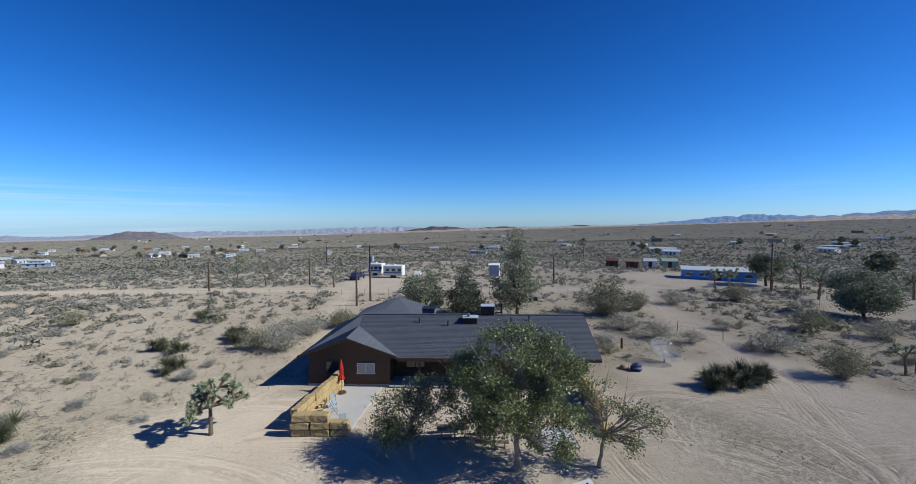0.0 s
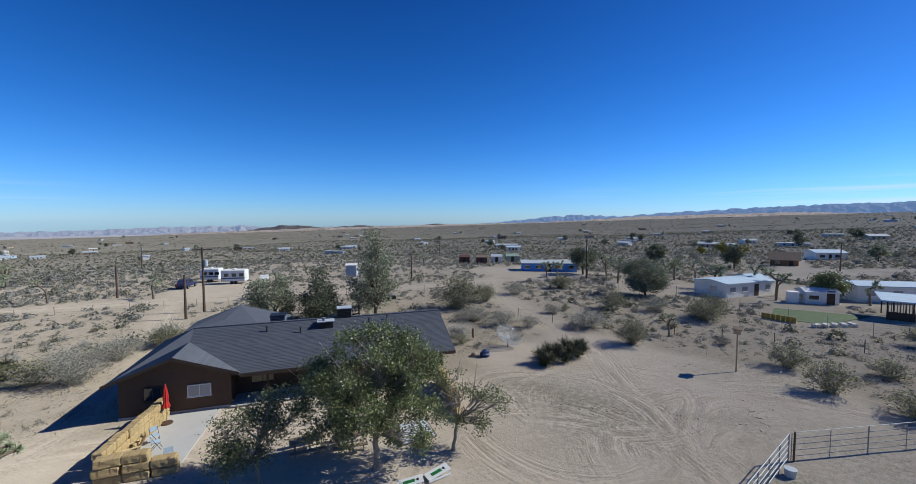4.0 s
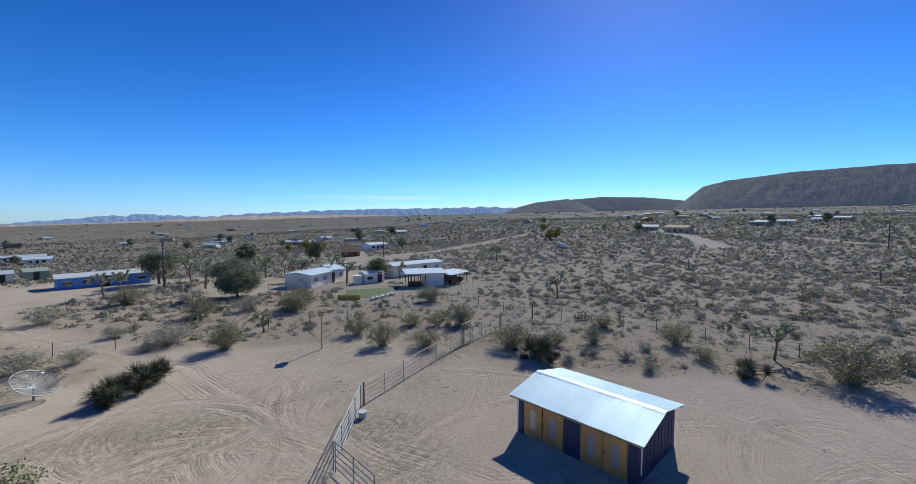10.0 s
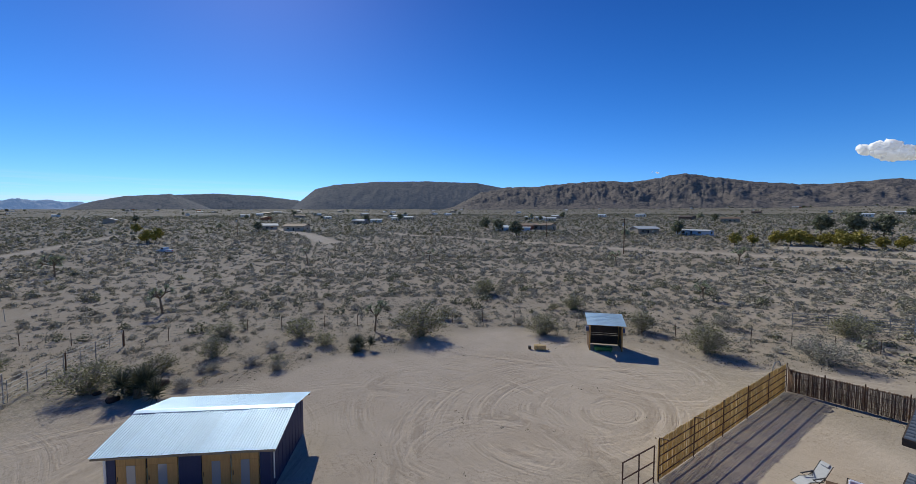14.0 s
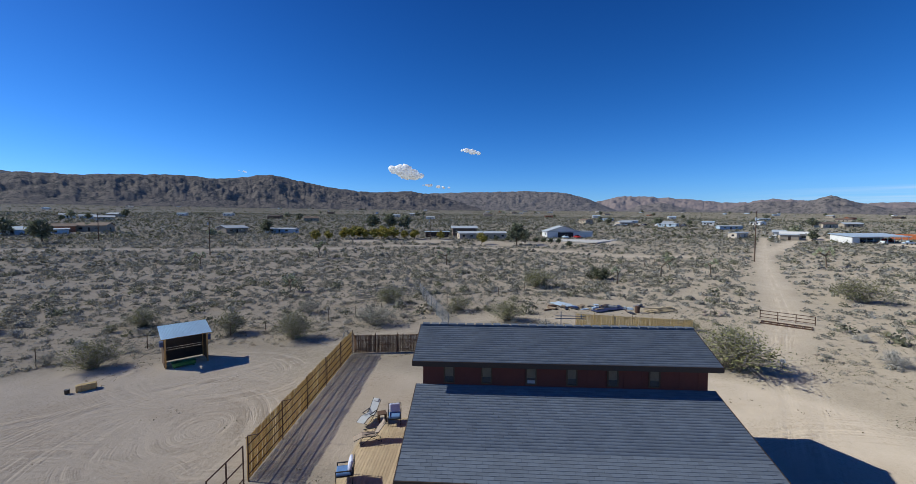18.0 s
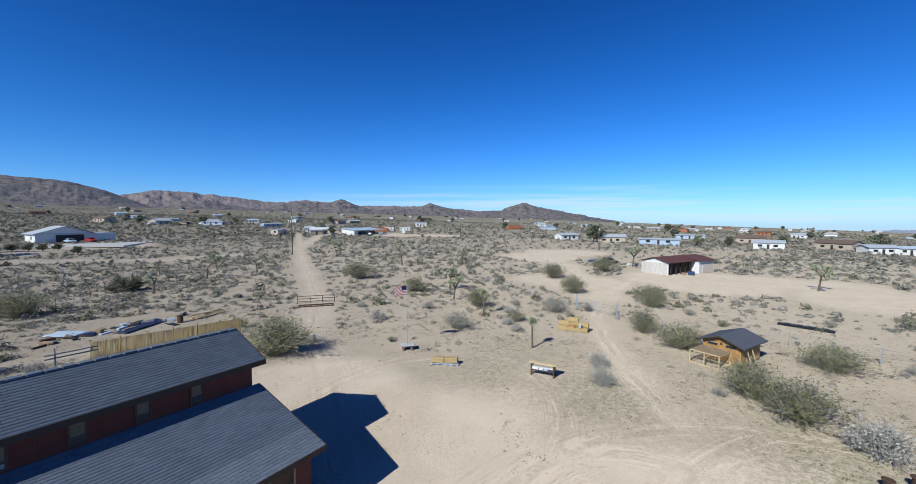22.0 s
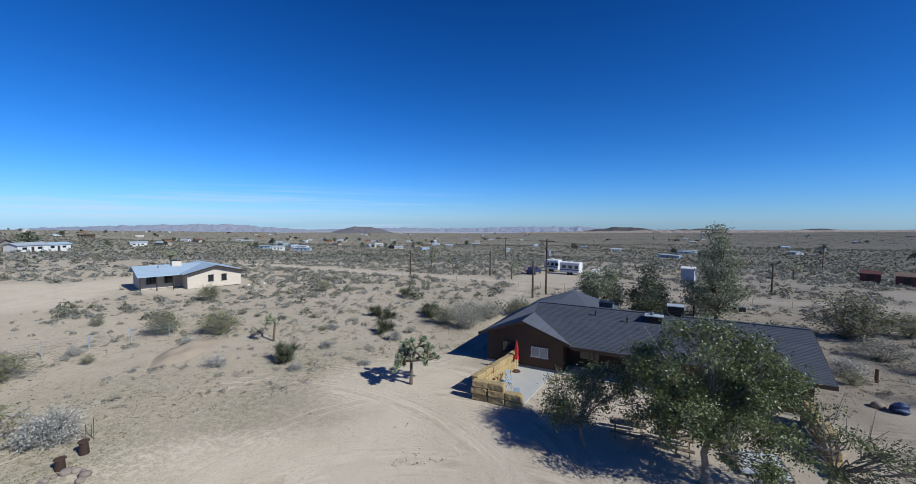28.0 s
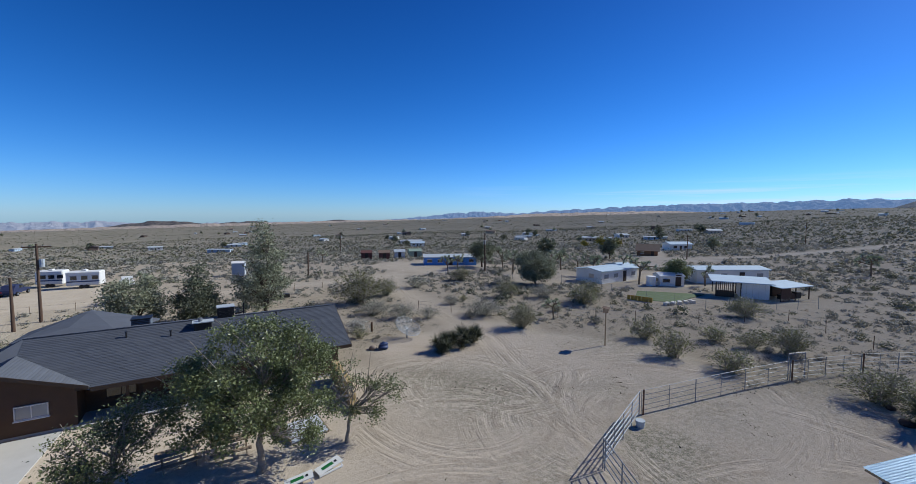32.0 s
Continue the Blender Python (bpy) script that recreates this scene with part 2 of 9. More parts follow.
    base = blend(math_of("MULTIPLY", ranged(ln.outputs["Value"], 70.0, 320.0, 0.0, 0.88), ranged(sep.outputs[0], 0.0, 0.5, 1.0, 0.0)), base, far_soil)
    off_road = ranged(sep.outputs[0], 0.0, 0.5, 1.0, 0.0)
    bushes = math_of("MULTIPLY", ranged(noise_of(0.5, 4, 0.65), 0.49, 0.55), math_of("MULTIPLY", ranged(ln.outputs["Value"], 130.0, 330.0), off_road))
    base = blend(math_of("MULTIPLY", bushes, 0.9), base, (0.115, 0.112, 0.082))
    dist = ranged(ln.outputs["Value"], 260.0, 1100.0)
    mott = math_of("MULTIPLY", ranged(noise_of(0.05, 8, 0.78), 0.43, 0.54), dist)
    base = blend(math_of("MULTIPLY", mott, math_of("MULTIPLY", ranged(sep.outputs[0], 0.0, 0.5, 1.0, 0.0), 0.85)), base, (0.125, 0.122, 0.09))
    rough_part = ranged(sep.outputs[0], 0.0, 0.8, 1.0, 0.0)
    base = blend(math_of("MULTIPLY", ranged(grit, 0.42, 0.68, 0.0, 0.4), ranged(rough_part, 0.0, 1.0, 0.3, 1.0)), base, (0.33, 0.275, 0.205))
    base = blend(math_of("MULTIPLY", ranged(clod, 0.47, 0.62, 0.0, 0.4), ranged(rough_part, 0.0, 1.0, 0.2, 1.0)), base, (0.30, 0.255, 0.19))
    link(t, base, b.inputs["Base Color"])
    high = math_of("ADD", math_of("MULTIPLY", small, 0.5), math_of("ADD", math_of("MULTIPLY", math_of("MULTIPLY", clod, 0.28), ranged(sep.outputs[0], 0.0, 1.0, 1.0, 0.5)), math_of("MULTIPLY", grit, 0.06)))
    high = math_of("ADD", high, math_of("MULTIPLY", lines, 0.2))
    bp = node(t, "ShaderNodeBump", Strength=0.85, Distance=0.13)
    link(t, high, bp.inputs["Height"])
    link(t, bp.outputs[0], b.inputs["Normal"])
    return m


GROUND = ground_mat()
SHINGLE = mat("dark_asphalt_shingle", (0.098, 0.108, 0.132), (0.078, 0.086, 0.106), 0.9, scale=1.2, fine=90, bump=0.3, rand=0.06, island=0.08, spec=0.25)
SHINGLE_G = mat("weathered_grey_shingle", (0.118, 0.142, 0.178), (0.092, 0.112, 0.142), 0.85, scale=0.9, fine=90, bump=0.3, rand=0.1, island=0.1, spec=0.3)
STUCCO = mat("brown_stucco", (0.105, 0.066, 0.042), (0.08, 0.05, 0.032), 0.9, scale=1.5, fine=120, bump=0.4)
TRIM = mat("dark_brown_trim", (0.05, 0.032, 0.022), None, 0.7)
BARN = mat("barn_red_siding", (0.14, 0.032, 0.02), (0.10, 0.024, 0.016), 0.75, scale=2, fine=50, bump=0.25)
NAVY = mat("navy_siding", (0.022, 0.031, 0.088), (0.017, 0.024, 0.068), 0.7, scale=3, fine=60, bump=0.2)
PINE = mat("raw_pine_boards", (0.46, 0.27, 0.09), (0.33, 0.18, 0.06), 0.65, scale=3, fine=22, bump=0.25, rand=0.12, stretch=(6, 6, 0.6))
OLDWOOD = mat("weathered_wood", (0.32, 0.24, 0.16), (0.2, 0.15, 0.1), 0.85, scale=3, fine=30, bump=0.4, rand=0.15)
DARKWOOD = mat("dark_stained_wood", (0.11, 0.06, 0.03), (0.07, 0.04, 0.022), 0.8, scale=3, fine=30, bump=0.3)
DECK = mat("deck_boards", (0.50, 0.395, 0.25), (0.38, 0.29, 0.18), 0.8, scale=2, fine=30, bump=0.3, rand=0.16)
# the blue of reflected sky is mixed into this steel's base colour
TIN = mat("corrugated_galvanised_steel", (0.58, 0.76, 0.92), (0.5, 0.68, 0.84), 0.46, metal=0.4, scale=0.8, fine=14, bump=0.05, rand=0.07)
STEEL = mat("galvanised_pipe", (0.23, 0.25, 0.28), (0.16, 0.175, 0.2), 0.6, metal=0.3, scale=4, fine=40, bump=0.1)
RUST = mat("rusty_steel", (0.12, 0.065, 0.04), (0.07, 0.04, 0.028), 0.8, metal=0.2, scale=5, fine=40)
BLACK = mat("black_metal", (0.022, 0.022, 0.024), None, 0.5, metal=0.3)
WHITE = mat("white_painted_metal", (0.72, 0.72, 0.70), (0.62, 0.62, 0.6), 0.65, scale=1.2, fine=25, bump=0.1)
OFFWHITE = mat("cream_stucco", (0.66, 0.58, 0.47), (0.58, 0.5, 0.4), 0.85, scale=1.5, fine=60)
BLUEWALL = mat("blue_painted_siding", (0.075, 0.25, 0.64), (0.06, 0.2, 0.54), 0.6, scale=1.5, fine=30)
GREYROOF = mat("pale_grey_metal_roof", (0.42, 0.46, 0.50), (0.34, 0.38, 0.42), 0.8, spec=0.2, scale=1.0, fine=20)
PALEBLUE = mat("pale_blue_roof", (0.42, 0.52, 0.62), (0.34, 0.43, 0.52), 0.8, spec=0.2, scale=1.0, fine=30)
MAROON = mat("maroon_roof", (0.13, 0.052, 0.045), None, 0.8, scale=1.5, fine=40)
CONCRETE = mat("pale_concrete", (0.50, 0.49, 0.47), (0.42, 0.41, 0.39), 0.85, scale=0.8, fine=60, bump=0.15)
HAY = mat("straw_bale", (0.50, 0.375, 0.185), (0.34, 0.245, 0.115), 0.95, scale=7, fine=90, bump=0.8, dist=0.02, rand=0.1, stretch=(1, 3, 3))
TWINE = mat("baling_twine", (0.35, 0.2, 0.06), None, 0.8)
REED = mat("reed_screen", (0.60, 0.46, 0.215), (0.46, 0.34, 0.15), 0.85, scale=2, fine=40, bump=0.3, island=0.07, rand=0.06, stretch=(40, 40, 0.3), translucent=0.45)
BRUSH = mat("brown_brush_screen", (0.27, 0.165, 0.10), (0.17, 0.10, 0.06), 0.9, scale=2, fine=40, bump=0.3, island=0.2, stretch=(40, 40, 0.3), translucent=0.2)
RED = mat("red_canvas", (0.45, 0.012, 0.01), (0.36, 0.01, 0.01), 0.75, scale=5, fine=60)
BLUECLOTH = mat("blue_cushion", (0.10, 0.21, 0.42), None, 0.85)
GREYCLOTH = mat("pale_grey_sling", (0.44, 0.46, 0.47), (0.36, 0.38, 0.4), 0.8)
TANCLOTH = mat("tan_sling", (0.34, 0.27, 0.21), None, 0.8)
WHITECLOTH = mat("striped_pillow", (0.6, 0.62, 0.72), (0.42, 0.47, 0.62), 0.85, scale=8, fine=50)
GREENMETAL = mat("green_painted_metal", (0.02, 0.17, 0.04), None, 0.5)
TARP = mat("blue_tarp", (0.025, 0.055, 0.16), (0.016, 0.032, 0.10), 0.6)
CLAY = mat("charred_clay", (0.035, 0.022, 0.018), (0.06, 0.03, 0.022), 0.8)
BARK = mat("pale_grey_bark", (0.34, 0.30, 0.25), (0.2, 0.17, 0.14), 0.9, scale=5, fine=30, bump=0.7, dist=0.03)
PINEBARK = mat("dark_bark", (0.10, 0.072, 0.052), None, 0.95, scale=5, fine=25, bump=0.8, dist=0.03)
POLEWOOD = mat("creosoted_pole", (0.12, 0.075, 0.05), (0.08, 0.05, 0.035), 0.9, stretch=(8, 8, 0.5))
LEAF = mat("grey_green_leaf", (0.18, 0.205, 0.085), (0.10, 0.125, 0.05), 0.42, scale=0.8, fine=6, bump=0, island=0.35, rand=0.1, translucent=0.25)
PINELEAF = mat("pine_needle", (0.32, 0.335, 0.225), (0.21, 0.225, 0.145), 0.7, scale=0.8, fine=6, bump=0, island=0.35, rand=0.12, translucent=0.3)
OLIVE = mat("creosote_leaf", (0.225, 0.225, 0.10), (0.15, 0.155, 0.065), 0.65, scale=1.0, fine=6, bump=0, island=0.3, rand=0.2, translucent=0.15)
PALESAGE = mat("whitish_sage_leaf", (0.43, 0.43, 0.385), (0.32, 0.32, 0.28), 0.85, scale=1.0, fine=6, bump=0, island=0.25, rand=0.25)
SAGE = mat("pale_sage_leaf", (0.31, 0.312, 0.24), (0.21, 0.215, 0.16), 0.85, scale=1.0, fine=6, bump=0, island=0.25, rand=0.2)
TWIG = mat("dry_grey_twig", (0.37, 0.335, 0.305), (0.25, 0.225, 0.205), 0.9, scale=3, fine=20, bump=0, island=0.2, rand=0.1)
YUCCA = mat("yucca_blade", (0.075, 0.088, 0.042), (0.105, 0.105, 0.06), 0.55, scale=3, fine=20, bump=0, island=0.3, rand=0.15)
JOSHUA = mat("joshua_tree_blade", (0.42, 0.45, 0.29), (0.27, 0.30, 0.18), 0.6, scale=2, fine=12, bump=0, island=0.35)
JOSHBARK = mat("shaggy_dead_leaf_bark", (0.20, 0.155, 0.11), (0.11, 0.085, 0.06), 0.95, scale=6, fine=30, bump=1.0, dist=0.04)
YELLOWLEAF = mat("yellow_autumn_leaf", (0.36, 0.28, 0.03), (0.2, 0.19, 0.03), 0.6, scale=0.8, fine=6, bump=0, island=0.3)
GLASS = glass_mat("dark_window_glass", (0.02, 0.025, 0.03))
PALEGLASS = glass_mat("curtained_window_glass", (0.28, 0.29, 0.30))
LUMBER = mat("new_lumber", (0.52, 0.42, 0.26), (0.42, 0.33, 0.19), 0.7, scale=3, fine=30, rand=0.12, island=0.15)
TINBLUE = mat("dull_blue_roof_sheet", (0.46, 0.66, 0.84), (0.4, 0.58, 0.76), 0.42, metal=0.4, scale=0.8, fine=14, bump=0.05, rand=0.06)
FLAGRED = mat("red_flag_cloth", (0.42, 0.02, 0.03), None, 0.8)
FLAGWHITE = mat("white_flag_cloth", (0.75, 0.74, 0.74), None, 0.8)
FLAGBLUE = mat("dark_blue_flag_cloth", (0.02, 0.025, 0.12), None, 0.8)
PALEMETAL = mat("pale_blue_painted_pipe", (0.36, 0.47, 0.58), (0.28, 0.37, 0.46), 0.5, metal=0.2)
MESH = mat("dish_wire_mesh", (0.36, 0.38, 0.41), None, 0.5, metal=0.6)
STONE = mat("desert_stone", (0.34, 0.28, 0.23), (0.22, 0.18, 0.15), 0.9, rand=0.2)
PINKWALL = mat("terracotta_stucco", (0.42, 0.16, 0.08), None, 0.85)
TANWALL = mat("tan_house_wall", (0.42, 0.36, 0.28), (0.36, 0.3, 0.24), 0.85, scale=1, fine=30, rand=0.25)
BROWNROOF = mat("brown_roof", (0.17, 0.12, 0.09), None, 0.85, scale=1, fine=30, rand=0.3)
CLOUD = mat("white_cloud", (0.97, 0.97, 0.98), (0.92, 0.93, 0.95), 1.0, scale=0.01, fine=0.05, bump=0, spec=0.0, translucent=0.5)
# faint white emission stands in for sunlight scattered through the cloud
CLOUD.node_tree.nodes["Principled BSDF"].inputs["Emission Color"].default_value = (1, 1, 1, 1)
CLOUD.node_tree.nodes["Principled BSDF"].inputs["Emission Strength"].default_value = 0.2
WEED = mat("dry_weed", (0.22, 0.17, 0.11), (0.13, 0.105, 0.07), 0.9, bump=0, island=0.3)
GREENWEED = mat("dull_green_weed", (0.14, 0.15, 0.07), (0.09, 0.10, 0.045), 0.9, bump=0, island=0.3)
PINEDARK = mat("dark_pine_needle", (0.17, 0.185, 0.12), (0.10, 0.115, 0.07), 0.7, scale=0.8, fine=6, bump=0, island=0.35, translucent=0.3)

PINEMID = mat("grey_green_needle", (0.225, 0.24, 0.165), (0.14, 0.155, 0.10), 0.7, scale=0.8, fine=6, bump=0, island=0.35, translucent=0.25)
BLIND = mat("tan_roller_blind", (0.20, 0.15, 0.095), None, 0.8)


# ---- mesh helpers ----
def finish(bm, name, material, smooth=False):
    bmesh.ops.recalc_face_normals(bm, faces=bm.faces)
    me = bpy.data.meshes.new(name)
    bm.to_mesh(me)
    bm.free()
    if material:
        me.materials.append(material)
    if smooth:
        for p in me.polygons:
            p.use_smooth = True
    return me


def part(name, bm, material, parent, label="", smooth=False, m=None):
    """Links a bmesh (or a ready mesh) as one mesh object under a thing or a part."""
    ob = new(name, finish(bm, name, material, smooth) if isinstance(bm, bmesh.types.BMesh) else bm)
    ob.parent = parent
    if m is not None:
        ob.matrix_local = m
    if label:
        ob["label"] = label
    return ob


def thing(name, m, label, category, group="", kind=""):
    ob = new(name)
    ob.empty_display_size = 0.2
    ob.matrix_world = m
    return tagged(ob, label, category, group, kind)


def solid(name, bm, material, m, label, category, group="", kind="", smooth=False):
    ob = new(name, finish(bm, name, material, smooth))
    ob.matrix_world = m
    return tagged(ob, label, category, group, kind)


def box(bm, x0, x1, y0, y1, z0, z1, m=None, bevel=0.0):
    vs = bmesh.ops.create_cube(bm, size=1.0)["verts"]
    for v in vs:
        v.co = Vector((x0 + (v.co.x + 0.5) * (x1 - x0), y0 + (v.co.y + 0.5) * (y1 - y0), z0 + (v.co.z + 0.5) * (z1 - z0)))
    if bevel:
        es = list({e for v in vs for e in v.link_edges})
        vs = bmesh.ops.bevel(bm, geom=es, offset=bevel, segments=1, affect="EDGES", profile=0.5)["verts"]
    if m is not None:
        bmesh.ops.transform(bm, matrix=m, verts=vs)
    return bm


def boxed(x0, x1, y0, y1, z0, z1, m=None, bevel=0.0):
    return box(bmesh.new(), x0, x1, y0, y1, z0, z1, m, bevel)


def tube(bm, a, b, r, r2=None, n=6):
    a, b = Vector(a), Vector(b)
    d = b - a
    q = d.to_track_quat("Z", "Y").to_matrix().to_4x4()
    bmesh.ops.create_cone(bm, cap_ends=True, segments=n, radius1=r, radius2=r if r2 is None else r2, depth=d.length,
                          matrix=Matrix.Translation((a + b) / 2) @ q)
    return bm


def tubed(a, b, r, r2=None, n=6):
    return tube(bmesh.new(), a, b, r, r2, n)


def poly(bm, pts, thick):
    """A slab: the polygon pts, drawn out by the vector thick."""
    vs = [bm.verts.new(p) for p in pts]
    f = bm.faces.new(vs)
    ex = bmesh.ops.extrude_face_region(bm, geom=[f])["geom"]
    bmesh.ops.translate(bm, vec=Vector(thick), verts=[g for g in ex if isinstance(g, bmesh.types.BMVert)])
    return bm


def slab(pts, thick):
    return poly(bmesh.new(), pts, thick)


def raw(name, verts, faces, material, smooth=False):
    """A mesh from arrays of corners and of equal-sided faces."""
    verts, faces = np.asarray(verts, np.float32), np.asarray(faces, np.int32)
    me = bpy.data.meshes.new(name)
    k = faces.shape[1]
    me.vertices.add(len(verts))
    me.vertices.foreach_set("co", verts.ravel())
    me.loops.add(faces.size)
    me.loops.foreach_set("vertex_index", faces.ravel())
    me.polygons.add(len(faces))
    me.polygons.foreach_set("loop_start", np.arange(0, faces.size, k, dtype=np.int32))
    me.polygons.foreach_set("loop_total", np.full(len(faces), k, np.int32))
    if smooth:
        me.polygons.foreach_set("use_smooth", np.ones(len(faces), bool))
    if material:
        me.materials.append(material)
    me.update(calc_edges=True)
    return me


# ---- the lie of the land ----
def lie(x, y):
    """Height of the ground: level in the yard, then rising to the mesas and falling to the dry lake."""
    x, y = np.asarray(x, float), np.asarray(y, float)
    r, a = np.hypot(x, y), np.arctan2(x, y) - radians(148)
    up = 0.05 + 1.75 * np.cos(a) - 0.25 * np.cos(2 * a)
    top = 12 + 2000 * np.tan(np.radians(up))
    far = np.where(r < 2000, top * np.clip((r - 120) / 1880, 0, 1), 12 + r * np.tan(np.radians(up)))
    roll = np.clip((r - 55) / 60, 0, 1) * (0.22 * np.sin(x * 0.11 + 0.7 * np.sin(y * 0.07)) * np.cos(y * 0.09 + 1.0))
    roll = roll + np.clip((r - 300) / 500, 0, 1) * (2.2 * np.sin(x * 0.013 + 1.3) * np.cos(y * 0.017))
    # the land drops away to the north
    north = np.clip(np.cos(np.clip(np.abs((np.arctan2(x, y) - radians(5) + np.pi) % (2 * np.pi) - np.pi) - radians(36), 0, radians(45)) * 2), 0, 1)
    dip = np.interp(r, (70, 100, 120, 150, 200, 340, 500, 800, 1300, 2000), (0, -0.5, -1.3, -2.6, -5.2, -12.0, -14.0, -16.0, -14.0, 0.0))
    return far + roll + dip * north


def on(x, y, turn=0.0, lift=0.0):
    return pose(x, y, float(lie(x, y)) + lift, 0, 0, turn)


DRIVES = (
    (4.5, ((17, 4), (19, 16), (22, 24), (24.5, 30), (25.5, 38), (26.5, 46), (27.5, 55), (30, 64), (34, 72))),
    (5.2, ((-105, 75), (-60, 73.5), (-8, 72.5), (18, 71.5), (35, 75), (44, 86), (60, 104), (110, 142))),
    (4.5, ((34, 74), (52, 76), (60, 80), (69, 72), (69, 58))),
    (5.0, ((44, 86), (50, 78), (58, 76))),
    (4.0, ((52, 55), (60, 60), (70, 54), (85, 46))),
    (3.2, ((-14, -14), (-22, -24), (-28, -33), (-34, -40), (-40, -46), (-62, -75), (-90, -112), (-160, -200))),
    (2.2, ((-26, 0), (-34, -4), (-42, -7), (-50, -9), (-66, -10), (-86, -8))),
    (2.6, ((-17, 24), (-13, 32), (-14, 42), (-18, 60), (-20, 71))),
    (2.4, ((30, -20), (20, -26), (8, -40), (-6, -48), (-22, -44))),
    (6.0, ((220, -105), (116, -131), (64, -140), (20, -160), (-25, -150), (-58, -122), (-72, -120))),
    (7.0, ((100, 58), (125, 62), (160, 50), (260, 20))),
    (7.0, ((170, 95), (118, 67), (96, 62), (84, 62))),
    (8.0, ((-130, -40), (-80, -18), (-62, -10))),
    (9.0, ((300, -60), (236, -63), (170, -58))),
    (6.0, ((-100, -125), (-150, -172), (-190, -200))),
)
YARDS = ((2, 2, 17.5), (-16, -12, 9), (-17, -21, 8), (-16, 0, 9), (-16, 9, 6.5), (27, 4, 9), (26, -22, 9), (20, -30, 6), (-17.5, 22, 4), (-140, -36, 14), (-120, -38, 12), (-92, 20, 12), (-80, 24, 10), (-86, 36, 8), (-60, -178, 14), (-40, -172, 10), (-20, -170, 9), (10, -182, 9), (40, -178, 8), (-190, -150, 16), (-206, -128, 14), (-180, -182, 12), (124, 62, 10), (46, 92, 8), (54, 78, 6), (-16, 82, 9), (-7, 4, 12), (-11, 0, 9.5), (-10, 14, 6), (18, 12, 9), (21, -3, 12), (22, -14, 12), (18, -24, 11), (8, 22, 8), (24, 24, 8), (31, 17, 6), (27, 32, 5), (18, 30, 5), (-13, -12, 9),
         (5, -25, 6), (-12, 24, 5), (-2, 26, 8), (-88, 4, 14), (-76, -18, 10), (62, 56, 10), (78, 42, 12), (46, 84, 10), (-72, 42, 8), (14, 14, 9))

LOOPS = ((16, -8, 8.5), (12, -4, 13), (20, -14, 6), (13, -12, 5), (-4, 8, 9), (-12, 0, 7), (6, 10, 5.5), (24, 14, 8), (18, -30, 5), (-16, 10, 10), (-20, -14, 8), (20, 22, 5))
RINGS = ((15, -21, 3.4), (15.5, -20, 5.2), (16, -19, 7.4), (14, -22, 1.9), (24, 6, 7), (26, 7, 9.5), (10, 14, 7), (8, 15, 10), (-14, 10, 14), (-10, 12, 9), (14, 22, 6))


def near_line(x, y, pts):
    best = np.full(np.shape(x), 1e9)
    for (ax, ay), (bx, by) in zip(pts, pts[1:]):
        dx, dy = bx - ax, by - ay
        s = np.clip(((x - ax) * dx + (y - ay) * dy) / (dx * dx + dy * dy), 0, 1)
        best = np.minimum(best, np.hypot(x - ax - s * dx, y - ay - s * dy))
    return best


def bare(x, y):
    """How far the ground is worn bare (0 to 1), and where wheels run."""
    x, y = np.asarray(x, float), np.asarray(y, float)
    wob = 1.1 * np.sin(x * 0.31 + 1.7 * np.sin(y * 0.23)) + 0.9 * np.cos(y * 0.37 + x * 0.11)
    worn, rut = np.zeros(np.shape(x)), np.zeros(np.shape(x))
    for cx, cy, r in YARDS:
        worn = np.maximum(worn, np.clip((r - np.hypot(x - cx, y - cy) + wob) / 3.0 + 0.5, 0, 1) * (1.0 if math.hypot(cx, cy) < 50 else 0.6))
    for w, pts in DRIVES:
        d = near_line(x, y, pts)
        worn = np.maximum(worn, np.clip((w / 2 - d + 0.45 * wob) / 2.4 + 0.5, 0, 1) * np.interp(np.hypot(x, y), (20, 42, 80), (1.0, 0.5, 0.6)))
        rut = np.maximum(rut, np.exp(-((d - 0.8) / 0.28) ** 2))
    for cx, cy, r in RINGS:
        d = np.abs(np.hypot(x - cx, y - cy) - r)
        arc = np.clip(0.6 + np.sin(np.arctan2(y - cy, x - cx) * 1.5 + r), 0, 1)
        rut = np.maximum(rut, 0.8 * arc * np.exp(-((d - 0.75) / 0.22) ** 2))
    return worn, rut


def tracks(x, y):
    """How far a spot lies from the middle of the nearest drive, turning circle and loop."""
    wob = 0.35 * np.sin(x * 0.21 + 1.1 * np.sin(y * 0.17)) + 0.3 * np.cos(y * 0.26 - x * 0.09)
    a = np.min([near_line(x, y, pts) for _, pts in DRIVES], 0)
    b = np.min([np.abs(np.hypot(x - cx, (y - cy) * 0.8) - r + wob) for cx, cy, r in RINGS], 0)
    c = np.min([np.abs(np.hypot((x - cx) * 0.75, y - cy) - r - wob) for cx, cy, r in LOOPS], 0)
    return a, b, c


